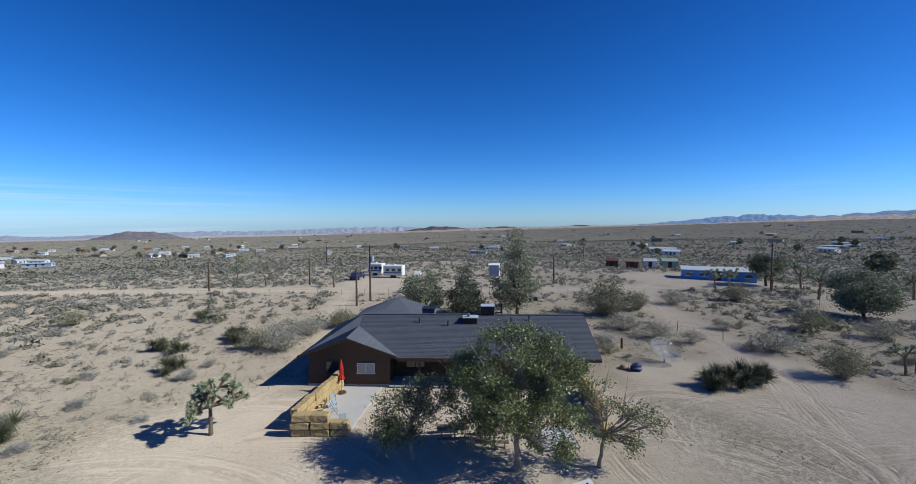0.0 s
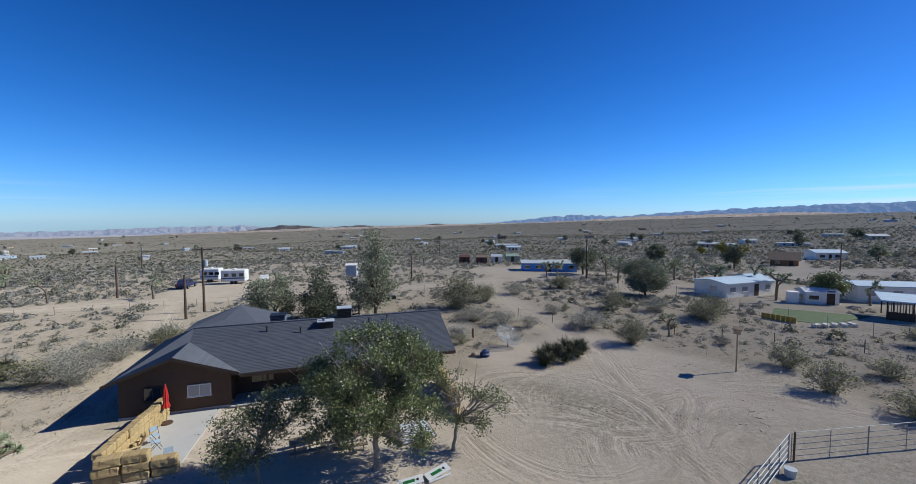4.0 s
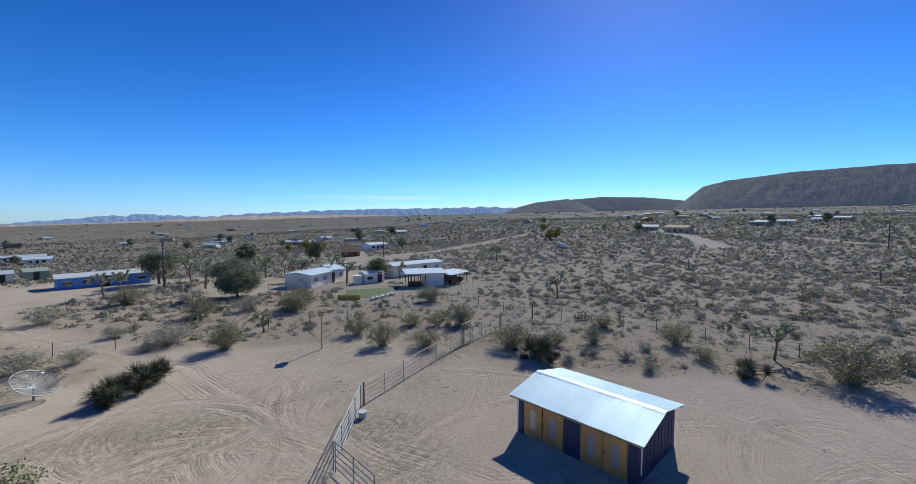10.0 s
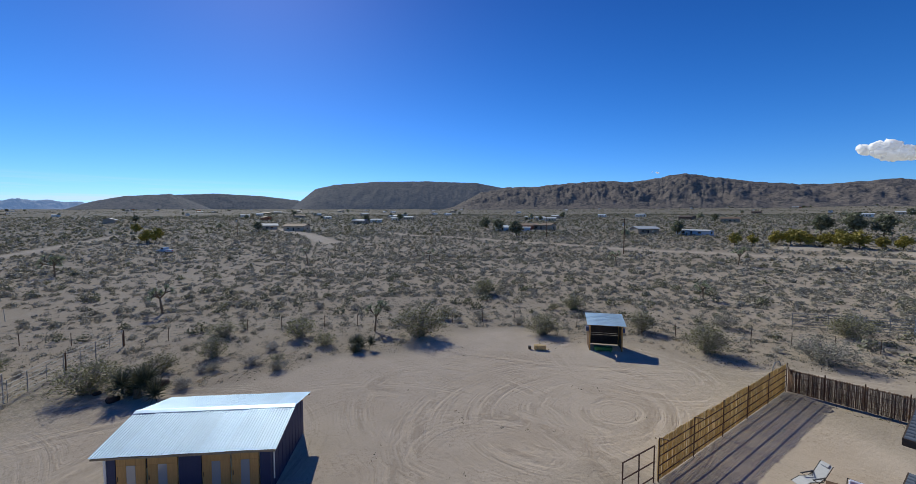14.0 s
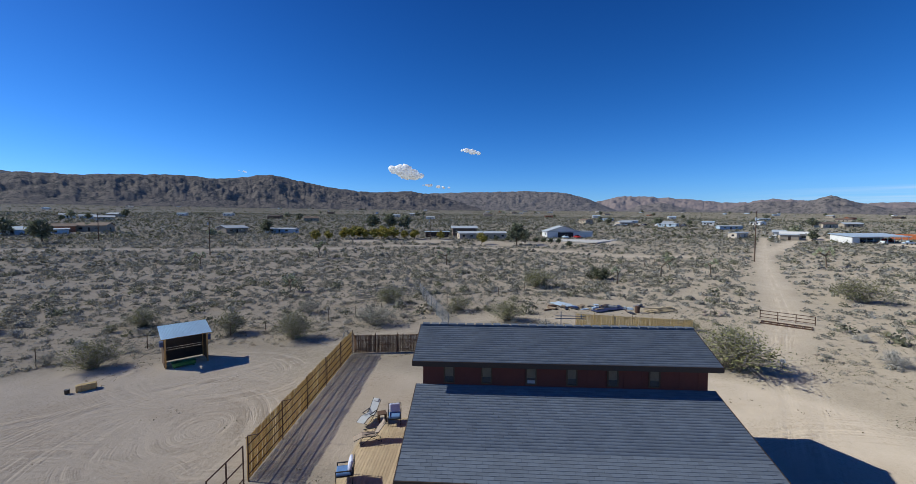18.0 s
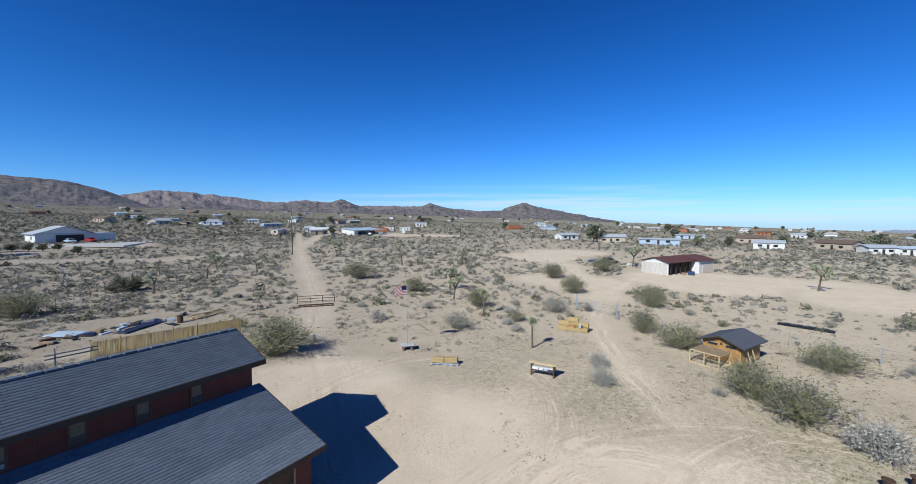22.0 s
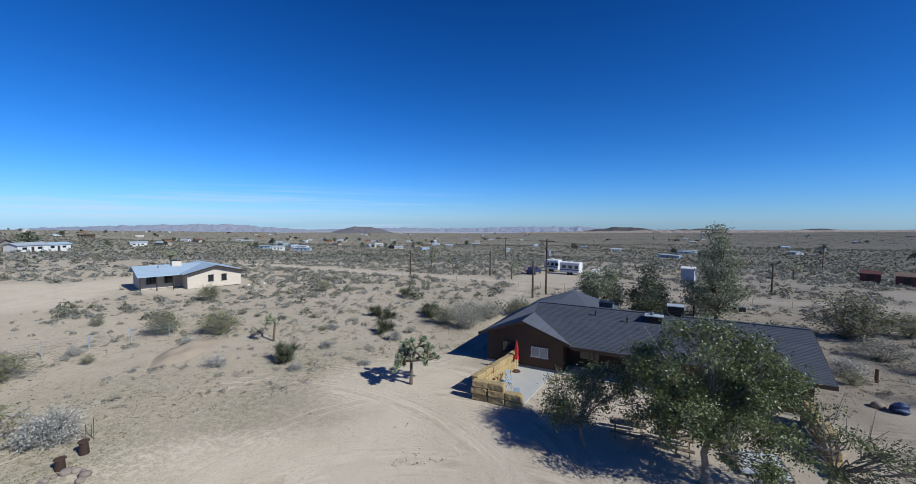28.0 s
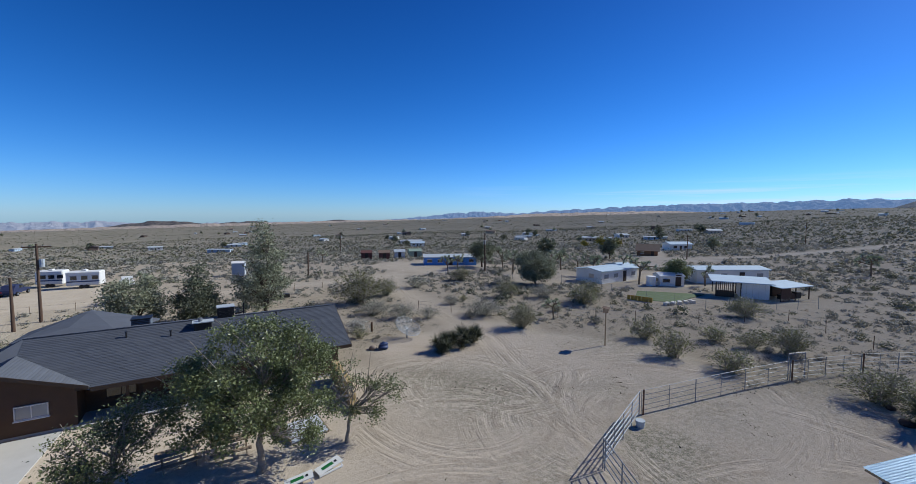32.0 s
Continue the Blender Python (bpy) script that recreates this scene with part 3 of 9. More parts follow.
def make_ground():
    na = 900
    rs = np.r_[np.linspace(0.5, 60, 150), 60 * (4800 / 60) ** (np.arange(1, 121) / 120)]
    a = np.arange(na) * 2 * np.pi / na
    x, y = (np.outer(rs, np.sin(a)), np.outer(rs, np.cos(a)))
    worn, rut = bare(x, y)
    z = lie(x, y) - 0.035 * rut * (np.hypot(x, y) < 130)
    i, j = np.meshgrid(np.arange(len(rs) - 1), np.arange(na), indexing="ij")
    q = np.stack([i * na + j, i * na + (j + 1) % na, (i + 1) * na + (j + 1) % na, (i + 1) * na + j], -1).reshape(-1, 4)[:, ::-1]
    verts = np.stack([x, y, z], -1).reshape(-1, 3)
    me = raw("ground", verts, q, GROUND, True)
    bm = bmesh.new()
    bm.from_mesh(me)
    bm.verts.ensure_lookup_table()
    bm.faces.new([bm.verts[k] for k in range(na)][::-1])
    bm.to_mesh(me)
    bm.free()
    green = 0.12 * (1 - worn)
    for gx, gy, gr, much in ((17, 21, 5.0, 0.8), (14, 25, 4.0, 0.7), (27, 12, 4.5, 0.5), (-28, -5, 5.0, 0.9), (-26, 8, 6.5, 0.9), (-29, -14, 5.0, 0.7), (-22, 16, 5.0, 0.8), (-24, 24, 6.0, 0.7), (-32, 14, 6.0, 0.6), (38, 8, 6.0, 0.6), (30, -2, 3.0, 0.5), (24, 16, 3.0, 0.4), (-14, -36, 6.0, 0.4), (12, -34, 5.0, 0.4), (34, 22, 6.0, 0.5), (20.5, 10.5, 2.6, 1.0), (18, 8, 2.6, 0.8), (14, 12, 2.5, 0.5), (-34, -12, 5.0, 0.7), (-36, 2, 6.0, 0.6)):
        green = np.maximum(green, much * np.exp(-(np.hypot(x - gx, y - gy) / gr) ** 2))
    c = np.ones((len(verts), 4), np.float32)
    c[:, 0], c[:, 1], c[:, 2] = worn.ravel(), rut.ravel(), np.clip(green, 0, 0.8).ravel()
    me.color_attributes.new("worn", "FLOAT_COLOR", "POINT").data.foreach_set("color", c.ravel())
    tr = np.ones((len(verts), 4), np.float32)
    for k, d in enumerate(tracks(x, y)):
        tr[:, k] = np.minimum(d, 30).ravel()
    me.color_attributes.new("tracks", "FLOAT_COLOR", "POINT").data.foreach_set("color", tr.ravel())
    ob = new("ground", me)
    tagged(ob, "pale tan desert sand with wheel tracks and sparse scrub", "ground", kind="structure")


make_ground()


# ---- mountains on the horizon ----
def rock_mat(name, c1, c2, haze_glow=0.0, dots=None):
    """Bare rock dotted with scrub; a bluish emission paints the haze of the air onto a far backdrop."""
    m = mat(name, c1, c2, 0.95, scale=0.022, fine=0.16, bump=1.0, dist=5, spec=0.05)
    b, t = m.node_tree.nodes["Principled BSDF"], m.node_tree
    if dots:
        size, lo, hi, colour = dots
        co = t.nodes.new("ShaderNodeTexCoord")
        nz = node(t, "ShaderNodeTexNoise", Scale=size, Detail=4.0, Roughness=0.7)
        link(t, co.outputs["Object"], nz.inputs["Vector"])
        mr = t.nodes.new("ShaderNodeMapRange")
        mr.inputs[1].default_value, mr.inputs[2].default_value = lo, hi
        link(t, nz.outputs["Fac"], mr.inputs[0])
        mix = t.nodes.new("ShaderNodeMix")
        mix.data_type = "RGBA"
        link(t, mr.outputs[0], mix.inputs[0])
        link(t, b.inputs["Base Color"].links[0].from_socket, mix.inputs[6])
        mix.inputs[7].default_value = (*colour, 1)
        link(t, mix.outputs[2], b.inputs["Base Color"])
    if haze_glow:
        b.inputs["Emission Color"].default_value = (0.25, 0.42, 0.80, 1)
        b.inputs["Emission Strength"].default_value = haze_glow
    return m


# each rock carries its share of painted haze, most on the farthest ranges
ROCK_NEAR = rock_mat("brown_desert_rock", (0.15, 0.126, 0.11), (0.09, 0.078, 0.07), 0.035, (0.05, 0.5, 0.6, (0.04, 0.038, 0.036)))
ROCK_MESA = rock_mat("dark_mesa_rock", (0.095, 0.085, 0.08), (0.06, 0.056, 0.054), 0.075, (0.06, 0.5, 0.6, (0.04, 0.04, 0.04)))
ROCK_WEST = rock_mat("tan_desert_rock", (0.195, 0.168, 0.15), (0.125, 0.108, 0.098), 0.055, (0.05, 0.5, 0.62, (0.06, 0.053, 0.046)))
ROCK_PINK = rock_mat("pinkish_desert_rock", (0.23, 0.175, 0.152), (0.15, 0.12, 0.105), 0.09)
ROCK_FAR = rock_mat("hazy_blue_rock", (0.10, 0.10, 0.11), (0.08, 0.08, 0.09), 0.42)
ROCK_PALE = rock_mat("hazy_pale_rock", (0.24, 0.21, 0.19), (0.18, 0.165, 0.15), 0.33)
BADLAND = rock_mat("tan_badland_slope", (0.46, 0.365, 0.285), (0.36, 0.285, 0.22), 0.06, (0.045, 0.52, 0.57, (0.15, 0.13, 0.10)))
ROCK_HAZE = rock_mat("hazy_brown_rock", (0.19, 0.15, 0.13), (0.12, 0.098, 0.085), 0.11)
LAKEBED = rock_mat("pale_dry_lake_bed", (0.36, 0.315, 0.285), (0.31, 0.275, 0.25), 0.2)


def mountain(name, far, deep, crest, rock, label, flat=0.0, rough=0.1, seed=0, spur=170.0):
    """A range whose crest stands far metres off; crest: heading and elevation, in degrees, of its tops and saddles. flat: share of the depth that is table land; spur: width of the ridges that run down its sides."""
    heads = np.array([c[0] for c in crest], float)
    ups = np.array([c[1] for c in crest], float)
    h = np.arange(heads[0], heads[-1] + 0.01, 0.1)
    up = np.interp(h, heads, ups)
    k = np.array([1, 2, 1]) / 4
    up = np.convolve(np.pad(up, 1, mode="edge"), k, "valid")
    edge = np.clip((up - ups.min()) * 1.2, 0, 1)
    up = up + np.array([noise.fractal(Vector((v * 0.9, seed * 3.1, 0)), 0.8, 2.1, 6) for v in h]) * rough * (0.7 if rough < 0.3 else 0.5) * edge
    n = 54
    rows = []
    s = np.linspace(0, 1, n)
    for i, (a, e) in enumerate(zip(h, up)):
        a = radians(a)
        along = a * far / spur
        line = []
        for v in s:
            r = far - deep / 2 + deep * v
            x, y = r * math.sin(a), r * math.cos(a)
            foot = float(lie(x, y)) - 6
            top = 12 + far * math.tan(radians(e))
            w = 1 - abs(2 * v - 1)
            w = min(1, w / max(1e-3, 1 - flat))
            shape = w ** 1.15 if flat == 0 else w ** 0.9
            warp = 0.9 * noise.noise(Vector((along * 0.45, v * 5, seed + 5.5)))
            ridge = 0.0
            for f, g in ((1.0, 1.0), (2.3, 0.5), (5.1, 0.24)):
                ridge += g * (0.5 - 2.0 * abs(noise.noise(Vector(((along + warp) * f, v * 3.2 * f, seed + f)))))
            lump = noise.fractal(Vector((x * 0.016, y * 0.016, seed)), 0.7, 2.1, 4)
            bump_up = (0.45 * ridge + 0.8 * lump) * rough * (top - foot) * 4 * shape * (1 - min(1, shape))
            line.append((x, y, foot + max(0.0, (top - foot) * min(1, shape) + bump_up)))
        rows.append(line)
    rows = np.array(rows)
    m, nn = rows.shape[:2]
    i, j = np.meshgrid(np.arange(m - 1), np.arange(nn - 1), indexing="ij")
    q = np.stack([i * nn + j, i * nn + j + 1, (i + 1) * nn + j + 1, (i + 1) * nn + j], -1).reshape(-1, 4)
    tagged(new(name, raw(name, rows.reshape(-1, 3), q, rock, True)), label, "mountain", kind="structure")


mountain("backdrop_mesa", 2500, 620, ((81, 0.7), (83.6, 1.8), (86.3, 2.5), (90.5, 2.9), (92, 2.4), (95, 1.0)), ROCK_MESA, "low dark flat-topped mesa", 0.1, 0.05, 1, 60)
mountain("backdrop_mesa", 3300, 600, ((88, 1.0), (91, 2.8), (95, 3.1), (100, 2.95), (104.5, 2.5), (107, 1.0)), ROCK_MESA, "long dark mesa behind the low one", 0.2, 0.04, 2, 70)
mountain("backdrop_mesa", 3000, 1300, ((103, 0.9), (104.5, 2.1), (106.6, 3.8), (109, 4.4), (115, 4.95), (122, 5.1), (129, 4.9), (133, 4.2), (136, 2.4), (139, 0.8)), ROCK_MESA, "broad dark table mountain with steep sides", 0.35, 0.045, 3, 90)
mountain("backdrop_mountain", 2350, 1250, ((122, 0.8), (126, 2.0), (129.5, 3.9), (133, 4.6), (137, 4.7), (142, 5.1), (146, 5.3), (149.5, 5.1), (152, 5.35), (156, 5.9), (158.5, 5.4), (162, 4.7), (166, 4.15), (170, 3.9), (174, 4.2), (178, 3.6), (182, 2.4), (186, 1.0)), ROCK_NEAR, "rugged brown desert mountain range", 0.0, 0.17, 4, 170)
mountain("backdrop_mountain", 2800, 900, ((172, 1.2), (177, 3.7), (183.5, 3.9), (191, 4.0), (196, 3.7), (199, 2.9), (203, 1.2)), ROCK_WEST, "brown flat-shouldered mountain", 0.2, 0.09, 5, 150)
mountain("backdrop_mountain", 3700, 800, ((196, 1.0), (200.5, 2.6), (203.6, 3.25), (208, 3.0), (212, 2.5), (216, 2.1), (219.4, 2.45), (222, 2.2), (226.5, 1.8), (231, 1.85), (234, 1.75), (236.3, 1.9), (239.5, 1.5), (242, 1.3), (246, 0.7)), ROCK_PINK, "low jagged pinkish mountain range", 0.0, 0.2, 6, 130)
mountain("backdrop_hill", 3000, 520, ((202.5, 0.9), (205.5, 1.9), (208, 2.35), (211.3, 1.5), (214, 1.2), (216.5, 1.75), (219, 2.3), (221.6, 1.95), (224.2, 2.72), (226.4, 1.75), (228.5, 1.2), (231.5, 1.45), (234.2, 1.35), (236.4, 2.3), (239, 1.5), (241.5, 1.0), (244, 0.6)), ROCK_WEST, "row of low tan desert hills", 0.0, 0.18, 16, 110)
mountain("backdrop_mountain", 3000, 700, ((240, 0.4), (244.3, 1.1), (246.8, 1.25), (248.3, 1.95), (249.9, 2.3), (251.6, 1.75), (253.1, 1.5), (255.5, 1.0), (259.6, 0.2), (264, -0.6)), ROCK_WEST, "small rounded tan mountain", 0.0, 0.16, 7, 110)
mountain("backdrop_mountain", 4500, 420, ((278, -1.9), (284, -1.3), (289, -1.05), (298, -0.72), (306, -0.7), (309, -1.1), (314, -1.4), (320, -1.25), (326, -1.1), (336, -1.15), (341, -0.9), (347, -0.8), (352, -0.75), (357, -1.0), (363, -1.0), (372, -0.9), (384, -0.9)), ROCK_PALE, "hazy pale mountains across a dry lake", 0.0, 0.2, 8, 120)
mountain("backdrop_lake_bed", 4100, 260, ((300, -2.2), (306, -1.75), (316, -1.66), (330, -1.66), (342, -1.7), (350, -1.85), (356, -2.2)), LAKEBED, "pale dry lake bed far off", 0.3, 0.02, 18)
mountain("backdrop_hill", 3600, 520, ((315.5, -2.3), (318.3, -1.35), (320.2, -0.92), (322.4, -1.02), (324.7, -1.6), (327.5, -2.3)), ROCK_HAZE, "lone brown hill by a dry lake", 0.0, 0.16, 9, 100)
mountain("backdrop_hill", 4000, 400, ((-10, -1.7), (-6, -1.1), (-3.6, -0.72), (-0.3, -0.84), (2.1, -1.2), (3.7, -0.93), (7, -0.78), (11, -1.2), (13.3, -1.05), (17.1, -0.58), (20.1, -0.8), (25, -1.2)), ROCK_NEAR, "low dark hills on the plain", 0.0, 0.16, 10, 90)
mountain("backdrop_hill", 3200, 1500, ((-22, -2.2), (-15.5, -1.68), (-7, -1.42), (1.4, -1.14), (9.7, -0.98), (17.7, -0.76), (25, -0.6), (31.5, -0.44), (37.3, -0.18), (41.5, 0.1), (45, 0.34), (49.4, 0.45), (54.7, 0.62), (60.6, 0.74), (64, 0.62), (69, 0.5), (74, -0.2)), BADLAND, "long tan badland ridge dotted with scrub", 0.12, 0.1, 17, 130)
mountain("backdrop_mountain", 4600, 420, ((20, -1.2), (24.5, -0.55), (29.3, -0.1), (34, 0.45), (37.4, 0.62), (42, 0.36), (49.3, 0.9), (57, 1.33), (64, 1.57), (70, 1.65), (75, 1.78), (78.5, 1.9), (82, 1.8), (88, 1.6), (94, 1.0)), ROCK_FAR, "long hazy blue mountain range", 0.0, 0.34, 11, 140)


# ---- buildings of the ranch ----
def shingles(parent, bl, br, tr, tl, lay, material, tab=0.0, lift=0.009):
    """Courses of shingle on a sloping field from its lower left and right to its upper right and left corner; tab: width of a shingle, 0 for unbroken courses."""
    bl, br, tr, tl = (np.array(p, float) for p in (bl, br, tr, tl))
    n = max(2, int(np.linalg.norm((tl + tr - bl - br) / 2) / lay))
    out = np.cross(br - bl, (tl + tr) / 2 - bl)
    out = out / np.linalg.norm(out)
    out = out if out[2] > 0 else -out
    vs = []
    for i in range(n):
        a, b = i / n, (i + 1.08) / n
        l0, r0, l1, r1 = bl + (tl - bl) * a, br + (tr - br) * a, bl + (tl - bl) * b, br + (tr - br) * b
        k = max(1, int(np.linalg.norm(r0 - l0) / tab)) if tab else max(1, int(np.linalg.norm(r0 - l0) / 2.4))
        cuts = (np.arange(k + 1) + (0.5 if i % 2 else 0) * (np.arange(k + 1) % k > 0) * 0.9) / k
        cuts = np.clip(cuts, 0, 1)
        for c, d in zip(cuts, cuts[1:]):
            gap = 0.012 if tab else 0.0
            e = gap / max(0.1, np.linalg.norm(r0 - l0))
            h = out * (lift + 0.005 * random.random())
            p, q = l0 + (r0 - l0) * (c + e), l0 + (r0 - l0) * d
            s, t = l1 + (r1 - l1) * (c + e), l1 + (r1 - l1) * d
            vs += [p, q, q + h, p + h, s, t]
    vs = np.array(vs)
    m = len(vs) // 6
    o = np.arange(m)[:, None] * 6
    faces = np.concatenate([o + np.array([[0, 1, 2, 3]]), o + np.array([[3, 2, 5, 4]])])
    ob = part("shingle_field", raw("shingle_field", vs + out * 0.003, faces, material), None, parent)
    ob["kind"] = "stuff"
    return ob


def window(parent, x0, x1, z0, z1, y, face=-1, frame_mat=None, glass=None, mullion=1, deep=0.06):
    """A window in a wall along x at y; face: the side it looks to."""
    w = part("window", boxed(x0, x1, y - deep * (face < 0) - 0.01, y + deep * (face > 0) + 0.01, z0, z1), glass or GLASS, parent)
    f = frame_mat or TRIM
    ya, yb = (y - deep - 0.03, y + 0.002) if face < 0 else (y - 0.002, y + deep + 0.03)
    bm = bmesh.new()
    for a, b, c, d in ((x0 - 0.05, x1 + 0.05, z1, z1 + 0.05), (x0 - 0.05, x1 + 0.05, z0 - 0.05, z0), (x0 - 0.05, x0, z0, z1), (x1, x1 + 0.05, z0, z1)):
        box(bm, a, b, ya, yb, c, d)
    for k in range(mullion):
        xm = x0 + (x1 - x0) * (k + 1) / (mullion + 1)
        box(bm, xm - 0.02, xm + 0.02, ya, yb, z0, z1)
    part("frame", bm, f, w)
    part("sill", boxed(x0 - 0.09, x1 + 0.09, ya - 0.04 if face < 0 else ya, yb if face < 0 else yb + 0.04, z0 - 0.10, z0 - 0.052), f, w)
    return w


def house():
    h = thing("house", pose(-11.6, 30.2, 0, 0, 0, -2.2), "brown stucco ranch house with a dark shingle roof", "house")
    ze, zr, v0, vr, v1 = 2.35, 4.45, -0.55, 4.35, 9.25
    # walls
    part("foundation", boxed(-0.05, 20.95, -0.04, 8.75, -0.05, 0.14), CONCRETE, h)
    part("wall", slab([(0, 0, 0.1), (6.2, 0, 0.1), (6.2, 0, 2.42), (3.1, 0, 3.52), (0, 0, 2.42)], (0, 0.2, 0)), STUCCO, h)
    part("wall", boxed(0, 0.2, 0.2, 8.7, 0.1, 2.4), STUCCO, h)
    part("wall", boxed(6.0, 6.2, 0.2, 1.8, 0.1, 2.5), STUCCO, h)
    part("wall", boxed(6.2, 14.0, 1.6, 1.8, 0.1, 2.9), STUCCO, h)
    part("wall", boxed(14.0, 20.9, 0.0, 0.2, 0.1, 2.45), STUCCO, h)
    part("wall", boxed(14.0, 14.2, 0.2, 1.6, 0.1, 2.5), STUCCO, h)
    part("wall", slab([(20.9, 0.2, 0.1), (20.9, 8.5, 0.1), (20.9, 8.5, 2.5), (20.9, 4.35, 4.2), (20.9, 0.2, 2.5)], (-0.2, 0, 0)), STUCCO, h)
    part("wall", boxed(0.2, 20.9, 8.5, 8.7, 0.1, 2.4), STUCCO, h)
    part("porch_floor", boxed(6.2, 14.0, -0.4, 1.6, 0.1, 0.16), CONCRETE, h)
    for x in (8.4, 11.2):
        part("porch_post", boxed(x, x + 0.14, -0.3, -0.16, 0.16, 2.36), TRIM, h)
    part("porch_beam", boxed(6.2, 14.0, -0.34, -0.14, 2.2, 2.38), TRIM, h)
    # windows and doors of the front
    window(h, 1.35, 2.25, 1.05, 1.85, 0, -1, TRIM, GLASS)
    window(h, 3.75, 5.0, 1.05, 1.72, 0, -1, WHITE, PALEGLASS)
    window(h, 7.2, 8.6, 0.9, 2.0, 1.6, -1, TRIM, GLASS)
    window(h, 15.6, 17.2, 0.95, 2.0, 0, -1, TRIM, GLASS)
    d = part("door", boxed(10.2, 11.15, 1.54, 1.62, 0.16, 2.2), DARKWOOD, h)
    part("handle", tubed((10.3, 1.5, 1.1), (10.3, 1.5, 1.25), 0.02), STEEL, d)
    # the hipped main roof
    th = (0, 0, -0.16)
    planes = {
        "front": [(6.85, v0, ze), (21.75, v0, ze), (21.75, vr, zr), (3.0, vr, zr), (3.1, 2.75, 3.764)],
        "valley": [(-0.6, v0, ze), (3.1, 2.75, 3.764), (3.0, vr, zr)],
        "back": [(21.75, v1, ze), (-0.6, v1, ze), (3.0, vr, zr), (21.75, vr, zr)],
        "hip": [(-0.6, v1, ze), (-0.6, v0, ze), (3.0, vr, zr)],
    }
    for pts in planes.values():
        part("roof", slab(pts, th), SHINGLE, h)
    f = planes["front"]
    shingles(h, f[0], f[1], (21.75, 2.75, 3.764), f[4], 0.16, SHINGLE)
    shingles(h, f[4], (21.75, 2.75, 3.764), f[2], f[3], 0.16, SHINGLE)
    b = planes["hip"]
    shingles(h, b[0], b[1], b[2], b[2], 0.16, SHINGLE)
    # front cross gable
    zp, gx, gb = 3.78, 3.1, 2.75
    left = [(-0.62, v0 - 0.06, ze + 0.02), (gx, v0 - 0.06, zp), (gx, gb, zp), (-0.62, v0 + 0.1, ze + 0.02)]
    right = [(gx, v0 - 0.06, zp), (6.85, v0 - 0.06, ze + 0.02), (6.85, v0 + 0.1, ze + 0.02), (gx, gb, zp)]
    up = 0.06
    for pts in (left, right):
        part("roof", slab([(x, y, z + up) for x, y, z in pts], th), SHINGLE, h)
    lift_up = lambda p: (p[0], p[1], p[2] + up + 0.004)  # noqa: E731
    shingles(h, lift_up(left[0]), lift_up(left[3]), lift_up(left[2]), lift_up(left[1]), 0.16, SHINGLE)
    shingles(h, lift_up(right[1]), lift_up(right[2]), lift_up(right[3]), lift_up(right[0]), 0.16, SHINGLE)
    # rear wing with its own ridge
    zb, bx = 4.2, 4.3
    part("roof", slab([(2.0, 5.4, 4.0), (bx, 7.5, zb), (bx, 13.5, zb), (0.6, 13.5, 2.9)], th), SHINGLE, h)
    part("roof", slab([(7.2, 5.4, 4.0), (8.8, 13.5, 2.9), (bx, 13.5, zb), (bx, 7.5, zb)], th), SHINGLE, h)
    part("roof", slab([(2.0, 5.4, 4.0), (7.2, 5.4, 4.0), (bx, 7.5, zb)], th), SHINGLE, h)
    part("wall", boxed(1.2, 8.3, 8.7, 13.2, 0.1, 2.9), STUCCO, h)
    # fascia boards and the ridge cap
    part("fascia", boxed(6.9, 21.77, v0 - 0.045, v0 - 0.005, ze - 0.24, ze - 0.0), TRIM, h)
    for a, b in (((-0.62, zp - 1.35), (gx, zp)), ((gx, zp), (6.85, zp - 1.35))):
        part("rake_board", slab([(a[0], v0 - 0.1, a[1] + up - 0.2), (b[0], v0 - 0.1, b[1] + up - 0.2), (b[0], v0 - 0.1, b[1] + up), (a[0], v0 - 0.1, a[1] + up)], (0, 0.036, 0)), TRIM, h)
    part("rake_board", slab([(21.79, v0, ze - 0.2), (21.79, vr, zr - 0.2), (21.79, vr, zr), (21.79, v0, ze)], (-0.035, 0, 0)), TRIM, h)
    for k in range(47):
        x = 3.0 + k * 0.398
        part("ridge_cap", boxed(x, x + 0.42, vr - 0.13, vr + 0.13, zr + 0.0, zr + 0.035 + 0.012 * (k % 2)), SHINGLE, h)
    # coolers, vents and pipes on the roof
    for x, y, z, s, t in ((8.6, 5.3, 4.1, 0.55, 0.7), (13.7, 4.7, 4.2, 0.55, 0.95)):
        c = part("evaporative_cooler", boxed(x - s, x + s, y - 0.5, y + 0.5, z, z + t, bevel=0.03), BLACK if x > 12 else SHINGLE_G, h, "dark metal cooler box on the roof")
        part("lid", boxed(x - s - 0.04, x + s + 0.04, y - 0.54, y + 0.54, z + t, z + t + 0.05), GREYROOF if x > 12 else BLACK, c)
        for k in range(6):
            part("louvre", boxed(x - s + 0.08, x + s - 0.08, y - 0.53, y - 0.5, z + 0.1 + k * 0.11, z + 0.15 + k * 0.11), BLACK, c)
    part("duct", tubed((14.3, 4.5, 4.55), (14.9, 4.5, 4.62), 0.06), BLACK, h)
    part("duct", tubed((14.9, 4.5, 4.3), (14.9, 4.5, 5.35), 0.06), BLACK, h)
    v = part("roof_vent", boxed(11.7, 12.8, 3.1, 3.8, 3.8, 4.45, bevel=0.04), BLACK, h)
